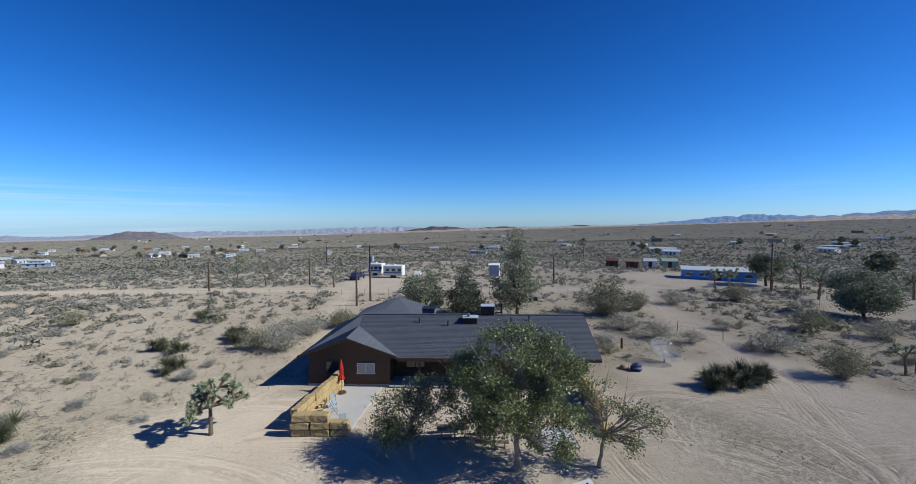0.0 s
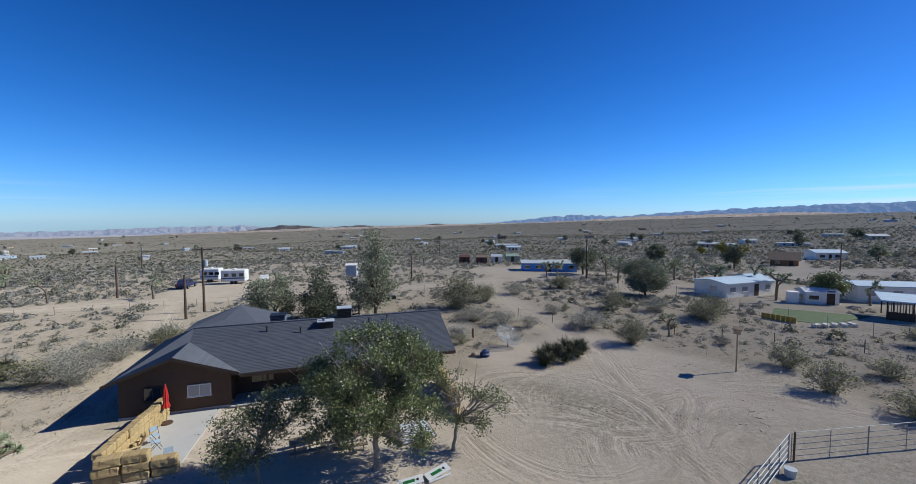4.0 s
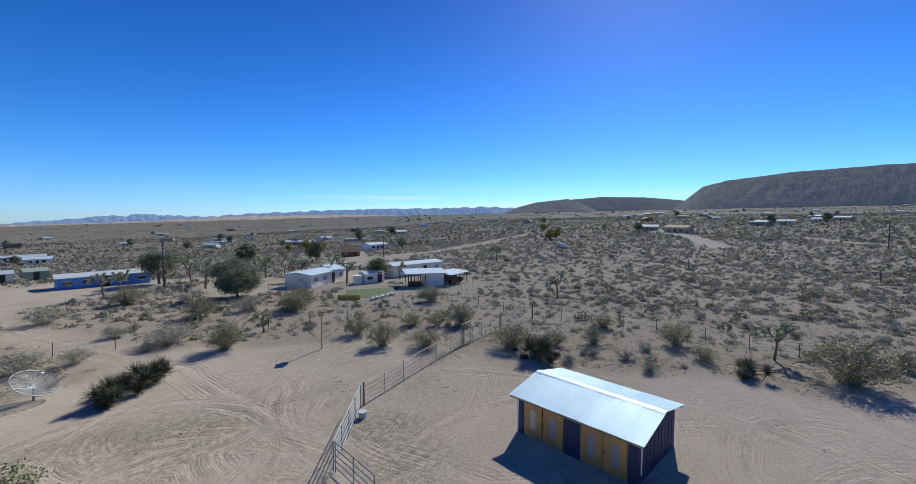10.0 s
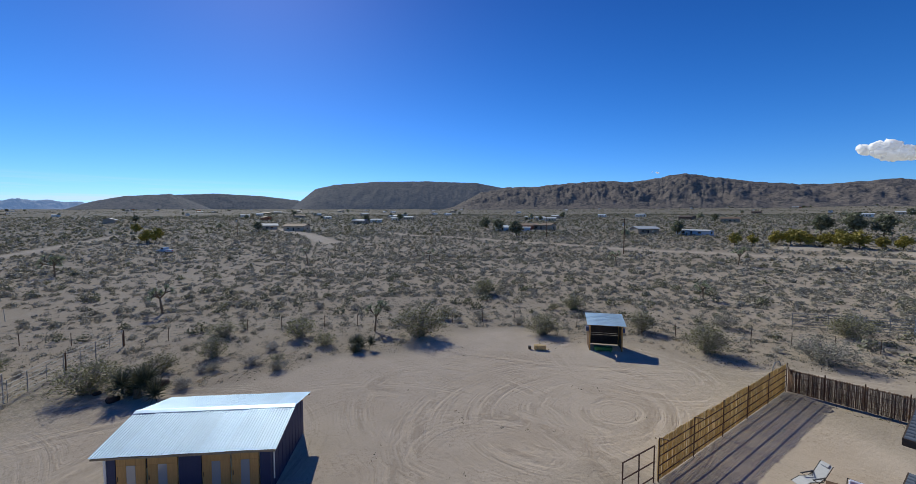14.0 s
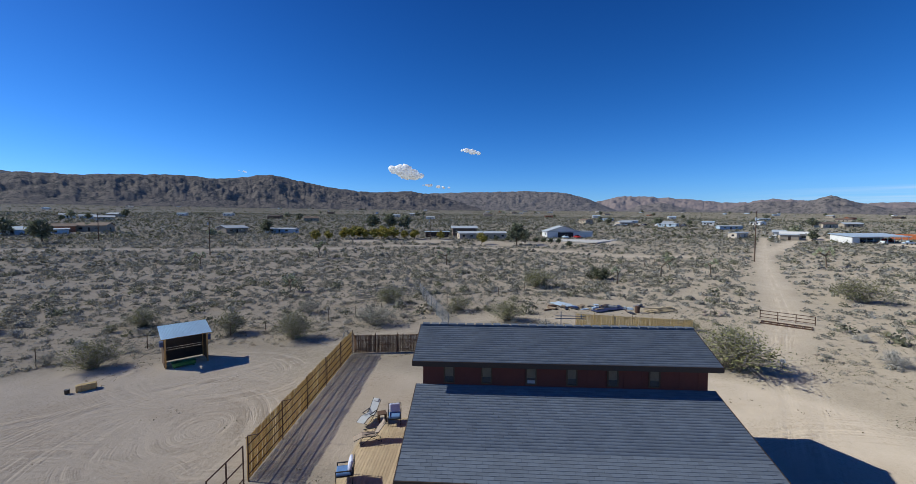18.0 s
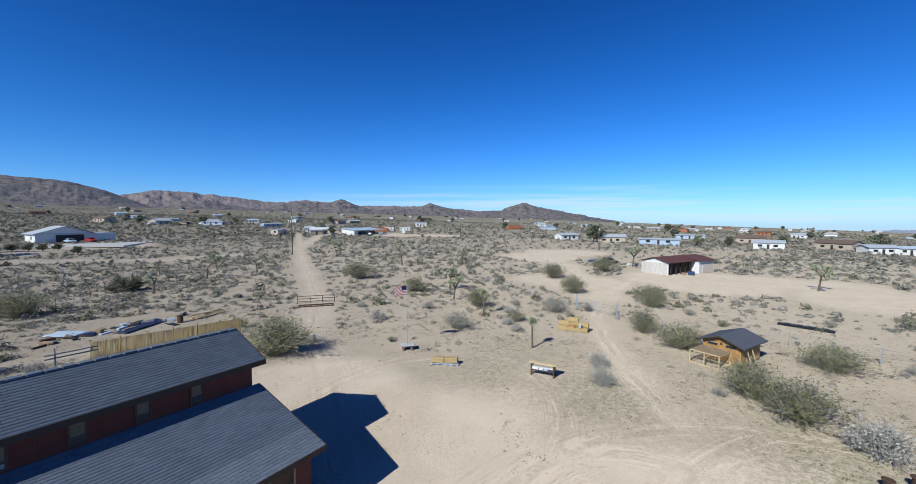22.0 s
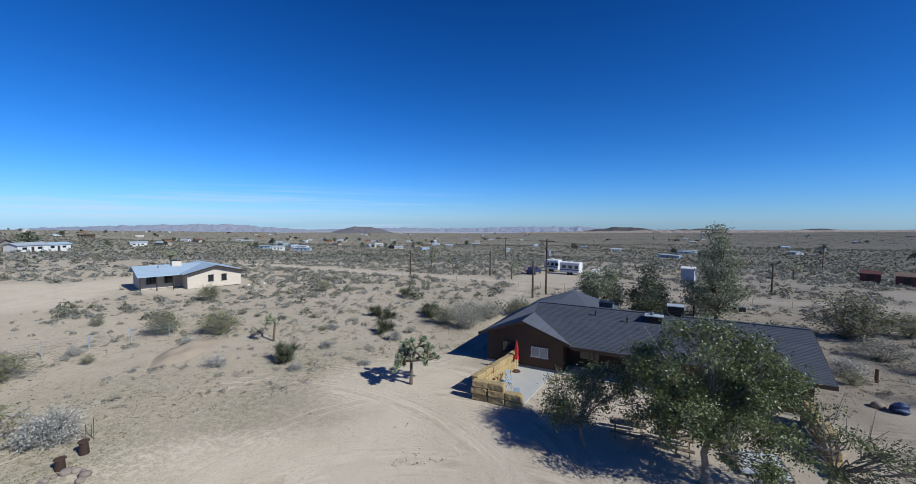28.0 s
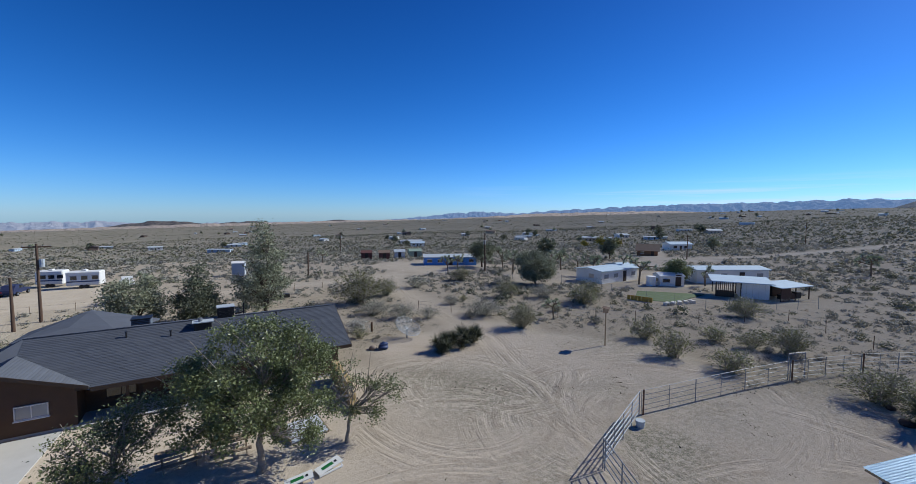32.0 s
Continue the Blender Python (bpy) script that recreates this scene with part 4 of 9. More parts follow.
    part("lid", boxed(11.6, 12.9, 3.0, 3.9, 4.45, 4.51), GREYROOF, v)
    part("cap", tubed((12.1, 3.4, 4.5), (12.1, 3.4, 4.75), 0.13, n=10), STEEL, v)
    for x, y in ((10.4, 2.9), (8.0, 3.3), (17.1, 3.6), (15.6, 3.4)):
        z = ze + (y - v0) * 0.43
        pipe = part("vent_pipe", tubed((x, y, z - 0.05), (x, y, z + 0.35), 0.05, n=8), BLACK, h)
        part("cowl", tubed((x, y, z + 0.34), (x, y, z + 0.42), 0.09, 0.07, 8), BLACK, pipe)


def barn():
    """The red-brown workshop with a raised clerestory roof."""
    g = thing("workshop", pose(-11.25, -17.15, 0, 0, 0, -4.3), "dark red workshop with two dark shingle roofs", "building")
    L = 12.6
    part("foundation", boxed(-0.04, L + 0.04, -4.34, 4.24, -0.05, 0.12), CONCRETE, g)
    part("wall", boxed(0, L, -0.16, 0, 2.9, 5.36), BARN, g)
    part("wall", boxed(0, L, -4.3, -4.14, 0.1, 5.36), BARN, g)
    for x in (0, L - 0.16):
        part("wall", slab([(x, -4.14, 0.1), (x, 4.04, 0.1), (x, 4.04, 2.98), (x, -0.16, 4.05), (x, -0.16, 5.35), (x, -2.15, 6.2), (x, -4.14, 5.35)], (0.16, 0, 0)), BARN, g)
    # front wall with its openings
    part("wall", boxed(0.0, 0.7, 4.04, 4.2, 0.1, 2.86), BARN, g)
    part("wall", boxed(3.6, L, 4.04, 4.2, 0.1, 2.86), BARN, g)
    part("wall", boxed(0.7, 3.6, 4.04, 4.2, 2.3, 2.86), BARN, g)
    d = part("door", boxed(0.75, 1.75, 4.1, 4.16, 0.12, 2.28), DARKWOOD, g, "dark screen door with a pale frame")
    for a, b, c, e in ((0.7, 0.78, 0.12, 2.3), (1.72, 1.8, 0.12, 2.3)):
        part("door_frame", boxed(a, b, 4.05, 4.24, c, e), OLDWOOD, d)
    part("brace", slab([(0.8, 4.17, 1.55), (1.7, 4.17, 1.95), (1.7, 4.17, 2.03), (0.8, 4.17, 1.63)], (0, 0.02, 0)), WHITE, d)
    # a black block fills the opening to imitate the unlit room behind
    part("doorway", boxed(1.85, 3.5, 2.9, 4.02, 0.12, 2.28), BLACK, g, "black block in place of a dark room")
    lamp = part("wall_lamp", boxed(3.9, 4.05, 4.2, 4.42, 2.2, 2.5), WHITE, g)
    part("lamp_shade", tubed((3.97, 4.46, 2.2), (3.97, 4.46, 2.38), 0.12, 0.06, 8), WHITE, lamp)
    for x, pale in ((2.3, 0), (4.1, 0), (5.9, 0), (7.7, 1), (9.7, 0), (11.4, 0)):
        w = part("window", boxed(x - 0.19, x + 0.19, 0.0, 0.03, 4.36, 5.15), GLASS, g)
        bm = bmesh.new()
        for a, b, c, e in ((-0.25, 0.25, 5.15, 5.21), (-0.25, 0.25, 4.3, 4.36), (-0.25, -0.19, 4.36, 5.15), (0.19, 0.25, 4.36, 5.15)):
            box(bm, x + a, x + b, 0.0, 0.05, c, e)
        part("frame", bm, DARKWOOD, w)
        part("blind", boxed(x - 0.18, x + 0.18, 0.031, 0.036, 4.62, 5.14), BLIND, w)
        if pale:
            part("pane", boxed(x - 0.17, x + 0.17, 0.031, 0.036, 4.37, 4.52), PALEGLASS, w)
    for x in (0.4, 1.2, 2.0, 2.8, 3.6, 4.4, 5.2, 6.0, 6.8, 7.6, 8.4, 9.2, 10.0, 10.8, 11.6, 12.4):
        part("batten", boxed(x - 0.02, x + 0.02, 0.0, 0.014, 4.1, 5.36), BARN, g)
    th = (0, 0, -0.15)
    a0, a1 = -0.4, L + 0.4
    up_front = [(a0, 0.42, 5.42), (a1, 0.42, 5.42), (a1, -2.15, 6.42), (a0, -2.15, 6.42)]
    up_back = [(a0, -4.72, 5.42), (a1, -4.72, 5.42), (a1, -2.15, 6.42), (a0, -2.15, 6.42)]
    low = [(a0 + 0.1, 4.78, 2.85), (a1 - 0.1, 4.78, 2.85), (a1 - 0.1, 0.002, 4.22), (a0 + 0.1, 0.002, 4.22)]
    for pts in (up_front, up_back, low):
        part("roof", slab(pts, th), SHINGLE_G, g)
    shingles(g, *up_front, 0.15, SHINGLE_G, 0.34)
    shingles(g, *up_back, 0.3, SHINGLE_G)
    # the lower field: its lower courses as single shingles, the rest joined
    rows, tabs = 9, 33
    slope = Vector(low[3]) - Vector(low[0])
    n = int(slope.length / 0.15)
    cut = rows / n
    mid = [tuple(Vector(low[0]) + slope * cut), tuple(Vector(low[1]) + slope * cut)]
    shingles(g, mid[0], mid[1], low[2], low[3], 0.15, SHINGLE_G, 0.34)
    w = (a1 - a0 - 0.2) / tabs
    tilt = math.degrees(math.atan2(slope.z, -slope.y))
    piece = finish(poly(bmesh.new(), [(0.006, 0, 0.002), (0.006, 0, 0.018), (0.006, 0.165, 0.004)], (w - 0.012, 0, 0)), "shingle", SHINGLE_G)
    for i in range(rows):
        for j in range(tabs):
            s = Vector(low[0]) + slope * (i / n) + Vector((w * (j + (0.5 if i % 2 else 0)), 0, 0))
            if j == tabs - 1 and i % 2:
                continue
            ob = part("shingle", piece, None, g)
            ob.matrix_local = Matrix.Translation(s) @ pose(0, 0, 0, 0, 0, 180) @ pose(-w, 0, 0, tilt, 0, 0)
    part("fascia", boxed(a0 + 0.1, a1 - 0.1, 4.785, 4.82, 2.64, 2.86), TRIM, g)
    part("fascia", boxed(a0, a1, 0.425, 0.46, 5.2, 5.43), TRIM, g)
    for x, s in ((a0, -1), (a1, 1)):
        part("rake_board", slab([(x, 0.42, 5.2), (x, -2.15, 6.2), (x, -2.15, 6.43), (x, 0.42, 5.43)], (0.035 * s, 0, 0)), TRIM, g)
        part("rake_board", slab([(x, -4.72, 5.2), (x, -2.15, 6.2), (x, -2.15, 6.43), (x, -4.72, 5.43)], (0.035 * s, 0, 0)), TRIM, g)
        xs = x + (0.1 if s < 0 else -0.1)
        part("rake_board", slab([(xs, 4.78, 2.64), (xs, 0.0, 4.0), (xs, 0.0, 4.23), (xs, 4.78, 2.86)], (0.035 * s, 0, 0)), TRIM, g)
    for k in range(30):
        x = a0 + k * (a1 - a0) / 30
        part("ridge_tile", boxed(x, x + 0.36, -2.3, -2.0, 6.40, 6.47 + 0.012 * (k % 2)), SHINGLE_G, g)
    # antenna bracket and stair rail at the side
    bm = bmesh.new()
    for a, b in (((5.6, -4.0, 5.6), (5.6, -4.0, 6.75)), ((4.3, -4.0, 6.5), (5.9, -4.0, 6.5)), ((4.3, -4.0, 6.35), (5.9, -4.0, 6.35)), ((4.5, -4.0, 6.35), (4.5, -4.0, 6.6))):
        tube(bm, a, b, 0.025)
    part("antenna_bracket", bm, STEEL, g)
    r = thing("stair_rail", pose(-12.2, -18.3, 0, 0, 0, -4.3), "bent steel stair rail beside the workshop", "railing")
    for a, b in (((0, 0, 0), (0, 0, 2.0)), ((0, -0.9, 0), (0, -0.9, 2.0)), ((-1.3, -0.9, 0), (-1.3, -0.9, 1.1))):
        part("post", tubed(a, b, 0.03), STEEL, r)
    for a, b in (((0, 0, 2.0), (0, -0.9, 2.0)), ((0, -0.9, 2.0), (-1.3, -0.9, 1.1)), ((0, 0, 1.2), (0, -0.9, 1.2))):
        part("rail", tubed(a, b, 0.025), STEEL, r)


def corrugated(bm, p0, along, up, n, amp=0.008):
    """A corrugated sheet from the corner p0, its ribs running along up."""
    p0, along, up = Vector(p0), Vector(along), Vector(up)
    out = along.cross(up).normalized()
    if out.z < 0:
        out = -out
    rows = []
    for i in range(n * 6 + 1):
        o = out * amp * math.sin(i * math.pi / 3)
        a = bm.verts.new(p0 + along * (i / (n * 6)) + o)
        b = bm.verts.new(p0 + along * (i / (n * 6)) + up + o)
        rows.append((a, b))
    for (a, b), (c, d) in zip(rows, rows[1:]):
        bm.faces.new((a, c, d, b))
    fs = list(bm.faces)
    bmesh.ops.solidify(bm, geom=fs, thickness=0.006)
    return bm


def shed():
    s = thing("shed", pose(22.3, 2.8, 0, 0, 0, -120.5), "navy blue shed with a shiny corrugated steel roof", "shed")
    L, D = 6.75, 5.0
    part("wall", boxed(0, L, D - 0.1, D, 0, 2.16), NAVY, s)
    for x in (0, L - 0.1):
        part("wall", slab([(x, 0.1, 0), (x, D - 0.1, 0), (x, D - 0.1, 2.2), (x, 2.5, 2.7), (x, 0.1, 2.2)], (0.1, 0, 0)), NAVY, s)
    doors = ((0.45, 1.62), (1.7, 2.9), (3.9, 5.05), (5.12, 6.25))
    for a, b in ((0, 0.4), (2.95, 3.85), (6.3, L)):
        part("wall", boxed(a, b, 0, 0.1, 0, 2.14), NAVY, s)
    part("lintel", boxed(0.4, 6.3, 0.0, 0.1, 2.0, 2.14), NAVY, s)
    for k in range(9):
        y = 0.5 + k * 0.5
        part("batten", boxed(L, L + 0.018, y, y + 0.04, 0, 2.15 + 0.2 * (1 - abs(y - 2.5) / 2.5)), NAVY, s)
    for a, b in doors:
        d = part("door", boxed(a, b, -0.01, 0.04, 0.06, 1.98), PINE, s, "raw pine door with a tall glass pane")
        c = (a + b) / 2
        for k in range(3):
            e, f = a + 0.02 + k * (b - a) / 3, a - 0.012 + (k + 1) * (b - a) / 3
            part("board", boxed(e, f, -0.024, -0.012, 1.62, 1.96), PINE, d)
            part("board", boxed(e, f, -0.024, -0.012, 0.08, 0.42), PINE, d)
        for e, f in ((a + 0.02, c - 0.19), (c + 0.19, b - 0.02)):
            part("stile", boxed(e, f, -0.026, -0.012, 0.43, 1.61), PINE, d)
        part("pane", boxed(c - 0.18, c + 0.18, -0.02, -0.012, 0.44, 1.6), PALEGLASS, d)
        part("handle", tubed((a + 0.08, -0.06, 0.95), (a + 0.08, -0.06, 1.15), 0.014), BLACK, d)
    part("corner_trim", boxed(-0.04, 0.06, -0.03, -0.001, 0, 2.14), WHITE, s)
    part("downpipe", tubed((L + 0.06, 0.25, 0.5), (L + 0.06, 0.25, 2.0), 0.03), WHITE, s)
    # roof sheets, each a part
    sheets = 7
    w = (L + 0.7) / sheets
    for k in range(sheets):
        x = -0.35 + k * w
        for y0, z0 in ((-0.38, 2.2), (5.32, 2.22)):
            lap = 0.012 * (k % 2)
            part("roof_sheet", corrugated(bmesh.new(), (x - 0.02, y0, z0 + lap), (w + 0.05, 0, 0), (0, 2.5 - y0, 2.8 - z0), 9), TIN, s)
    part("ridge_flashing", slab([(-0.36, 2.3, 2.79), (-0.36, 2.5, 2.85), (-0.36, 2.7, 2.79)], (L + 0.72, 0, 0)), TIN, s)
    for y in (-0.3, 1.1, 3.9, 5.2):
        z = 2.2 + 0.6 * (1 - abs(y - 2.5) / 2.85) - 0.08
        part("purlin", boxed(-0.32, L + 0.32, y - 0.03, y + 0.03, z - 0.07, z), OLDWOOD, s)


STALL_AT = pose(22.4, -31.1, 0, 0, 0, -139) @ Matrix.Scale(0.9, 4)


def stall():
    """The little open stand with a tin roof."""
    k = thing("feed_stall", STALL_AT, "small open wooden stall with a tin roof", "shed")
    W, D = 3.25, 2.0
    for x in (0, W - 0.12):
        for y in (0, D):
            part("post", boxed(x, x + 0.12, y, y + 0.12, 0, 2.62 + (0.45 if y else 0)), PINE, k)
    for z in np.arange(0.1, 2.95, 0.2):
        part("back_board", boxed(0.1, W - 0.1, D + 0.12, D + 0.15, z, z + (0.165 if 0.85 < z < 1.2 else 0.199)), TRIM, k)
    for x in (0.0, W - 0.03):
        for z in np.arange(0.1, 2.7, 0.205):
            part("side_board", boxed(x - 0.03, x, 0.12, D, z, z + 0.2), DARKWOOD, k)
    part("beam", boxed(-0.1, W + 0.1, -0.02, 0.1, 2.62, 2.76), PINE, k)
    for j in range(4):
        x = -0.25 + j * 0.94
        part("roof_sheet", corrugated(bmesh.new(), (x, -0.35, 2.72 + 0.012 * (j % 2)), (0.96, 0, 0), (0, 2.85, 0.62), 9), TINBLUE, k)
    for x in (-0.3, W + 0.02):
        b = part("tool_box", boxed(x, x + 0.26, 0.3, 0.8, 1.9, 2.3, bevel=0.03), TARP, k, "blue plastic box on the side")
        part("lid", boxed(x - 0.01, x + 0.27, 0.29, 0.81, 2.3, 2.34), TARP, b)
    t = thing("feed_trough", STALL_AT @ pose(0.5, -0.45, 0), "green metal trough on the sand by the stall", "trough")
    part("basin", boxed(0, 1.7, 0, 0.6, 0.12, 0.42, bevel=0.05), GREENMETAL, t)
    part("rim", boxed(-0.04, 1.74, -0.04, 0.64, 0.42, 0.46), GREENMETAL, t)
    for x in (0.1, 1.5):
        part("leg", boxed(x, x + 0.1, 0.05, 0.55, 0, 0.12), GREENMETAL, t)


house()
barn()
shed()
stall()


# ---- plants ----


def stems(lines, r0, r1):
    """Three-sided prisms along lines of (start, end); returns corners and quads."""
    a, b = np.array([l[0] for l in lines], float), np.array([l[1] for l in lines], float)
    d = b - a
    d = d / np.maximum(np.linalg.norm(d, axis=1, keepdims=True), 1e-6)
    side = np.cross(d, np.where(np.abs(d[:, 2:3]) > 0.9, [[1.0, 0, 0]], [[0, 0, 1.0]]))
    side = side / np.linalg.norm(side, axis=1, keepdims=True)
    other = np.cross(d, side)
    ring = [(math.cos(k * 2.0944), math.sin(k * 2.0944)) for k in range(3)]
    vs = np.stack([a + r0 * (c * side + s * other) for c, s in ring] + [b + r1 * (c * side + s * other) for c, s in ring], 1).reshape(-1, 3)
    o = np.arange(len(lines))[:, None] * 6
    fs = np.concatenate([o + np.array([[k, (k + 1) % 3, 3 + (k + 1) % 3, 3 + k]]) for k in range(3)])
    return vs, fs


def strand(pts, r):
    """One unbroken three-sided wire along pts."""
    p = np.array(pts, float)
    d = np.gradient(p, axis=0)
    d = d / np.linalg.norm(d, axis=1, keepdims=True)
    side = np.cross(d, [[0, 0, 1.0]])
    side = side / np.linalg.norm(side, axis=1, keepdims=True)
    up = np.cross(side, d)
    vs = np.stack([p + r * (math.cos(k * 2.0944) * side + math.sin(k * 2.0944) * up) for k in range(3)], 1).reshape(-1, 3)
    o = np.arange(len(p) - 1)[:, None] * 3
    return vs, np.concatenate([o + np.array([[k, (k + 1) % 3, 3 + (k + 1) % 3, 3 + k]]) for k in range(3)])


def leaves(centres, size, rng, droop=0.0, long=1.0):
    """A small quad at every centre, turned by chance."""
    n = len(centres)
    u = rng.normal(size=(n, 3))
    u[:, 2] = u[:, 2] * 0.7 - droop
    u = u / np.linalg.norm(u, axis=1, keepdims=True)
    v = np.cross(u, rng.normal(size=(n, 3)))
    v = v / np.linalg.norm(v, axis=1, keepdims=True)
    s = size * rng.uniform(0.6, 1.4, (n, 1))
    c = np.asarray(centres)
    vs = np.stack([c - u * s * long, c + v * s * 0.5, c + u * s * long, c - v * s * 0.5], 1).reshape(-1, 3)
    return vs, np.arange(n * 4).reshape(-1, 4)


def joined(pieces):
    vs, fs, at = [], [], 0
    for v, f in pieces:
        vs.append(v)
        fs.append(f + at)
        at += len(v)
    return np.concatenate(vs), np.concatenate(fs)


def shrub_shape(seed, n_stem, n_leaf, size, spread=0.5, high=1.0, upright=0.55, inner=0.35):
    """A bush about one metre wide: stems that fan out from the root, and leaf sprays along them."""
    rng = np.random.default_rng(seed)
    lines, at = [], []
    for _ in range(n_stem):
        a = rng.uniform(0, 2 * np.pi)
        lean = rng.uniform(0.1, 1.0) ** 0.7
        tip = np.array([math.cos(a) * spread * lean, math.sin(a) * spread * lean, high * rng.uniform(0.55, 1.0) * (1.0 - upright * lean * lean)])
        mid = tip * np.array([0.45, 0.45, 0.5]) + rng.normal(size=3) * 0.03
        root = np.array([math.cos(a), math.sin(a), 0]) * rng.uniform(0, 0.1) - [0, 0, 0.04]
        lines += [(root, mid), (mid, tip)]
        for _ in range(2):
            off = tip + rng.normal(size=3) * 0.11
            off[2] = max(0.05, off[2])
            lines.append((mid + (tip - mid) * rng.uniform(0.2, 0.8), off))
    ends = [l for l in lines if l[1][2] > 0.2 * high] or lines
    for _ in range(n_leaf):
        l = ends[rng.integers(len(ends))]
        p = l[0] + (l[1] - l[0]) * rng.uniform(inner, 1.05) + rng.normal(size=3) * 0.05
        p[2] = max(0.03, p[2])
        at.append(p)
    return lines, leaves(np.array(at), size, rng, long=1.3)


def shrub(name, seed, leafy, material, label, n_stem=26, n_leaf=520, size=0.028, high=0.75, upright=0.5, inner=0.35, thick=0.007):
    """A bush of leaves over bare stems, built at a width of one metre."""
    lines, (lv, lf) = shrub_shape(seed, n_stem, n_leaf, size, 0.5, high, upright, inner)
    s = thing(name, pose(0, 0, 0), label, "shrub")
    sv, sf = stems(lines, thick, thick * 0.4)
    part("branchwork", raw("branchwork", sv, sf, TWIG), None, s)
    part("foliage", raw("foliage", lv, lf, material), None, s)
    return s


def grow(kinds, places, group, labels=None, scale=1.0):
    rng = np.random.default_rng(len(places) + 3)
    for k, (x, y, w) in enumerate(places):
        src = kinds[k % len(kinds)]
        w = w * scale
        m = on(x, y, float(rng.uniform(0, 360)), -0.02) @ Matrix.Diagonal((w, w * float(rng.uniform(0.85, 1.1)), w * float(rng.uniform(0.75, 1.0)) * (0.85 if w > 3.5 else 1), 1))
        ob = copy_thing(src, m)
        ob.matrix_basis = m
        if group:
            ob["group"] = group


def away(src):
    for o in (*src.children_recursive, src):
        bpy.data.objects.remove(o)


CREOSOTE_A = ((19.0, 52.1, 8.0), (39.0, 44.3, 4.5), (29.7, 31.0, 4.2), (37.1, 21.4, 3.4), (34.5, 17.1, 3.5), (35.2, 13.0, 3.4), (42.2, 17.2, 3.0), (42.8, 14.3, 2.4), (45.0, 35.0, 5.0), (42.4, 60.9, 5.4), (37.2, 5.2, 4.2), (35.3, 2.6, 3.2), (47.5, 36.0, 4.6), (55.6, 19.4, 4.6))
CREOSOTE_B = ((43.8, 11.7, 3.6), (38.9, 1.1, 2.6), (40.5, -2.7, 2.7), (47.0, -3.9, 3.1), (38.1, -11.5, 2.6), (41.9, -10.3, 3.2), (35.2, -20.2, 5.6), (39.9, -26.8, 2.6), (28.3, -31.3, 3.8), (33.9, -43.8, 3.6), (15.4, -38.9, 4.2), (22.7, -40.8, 3.6))
CREOSOTE_C = ((-6.5, -46.2, 4.2), (-1.1, -50.9, 3.3), (-15.5, -68.9, 6.4), (48.9, -40.9, 4.6), (8.6, -55.9, 4.2), (-22.3, -30.8, 6.6), (-58.7, -55.4, 7.0), (-52.9, -38.2, 4.2), (-47.8, -23.8, 3.6), (-43.0, -16.6, 2.5), (-78.4, -22.5, 5.6), (-64.4, -15.3, 5.0), (-62.9, -3.8, 4.8), (-41.7, -0.2, 4.6))
CREOSOTE_D = ((-32.3, 4.0, 4.4), (-30.0, 6.2, 4.6), (-45.5, -3.5, 3.6), (-41.0, 10.3, 4.6), (-43.3, 22.5, 3.6), (-38.4, 25.1, 4.4), (-55.9, 35.3, 4.0), (-93.1, -15.1, 6.4), (-59.4, -3.6, 4.4), (-46.8, 47.9, 3.4), (-14.0, 46.8, 3.6), (-20.2, 38.9, 3.4), (24.5, 55, 4.0), (12, 44, 3.4))
DEADBUSH = ((18.5, 45.1, 4.8), (20.7, 41.9, 4.6), (43.4, 41.0, 4.4), (31.5, 58.4, 4.8), (29.7, 44.9, 2.8), (29.5, 37.6, 5.2), (34.0, -6.5, 1.9), (37.1, -30.1, 2.5), (17.9, -49.9, 3.4), (8.4, -44.5, 5.6), (-37.2, -21.2, 4.2), (-50.0, -14.2, 4.0),
            (-17.3, 38.4, 5.0), (-16.6, 43.9, 5.0), (-14.2, 48.2, 4.8), (-19.4, 42.3, 4.8), (23.2, 39.9, 3.0))
PALEBUSH = ((-35.7, -31.0, 2.4), (-43.6, -29.1, 2.0), (-29.7, -5.0, 2.5), (-33.2, -5.7, 2.4), (-27.4, 8.7, 3.6), (-30.3, 19.2, 2.2), (-24.1, 21.5, 1.4), (-25.8, 26.7, 1.5), (-20.1, 24.8, 1.2), (14.5, 39.5, 3.2))


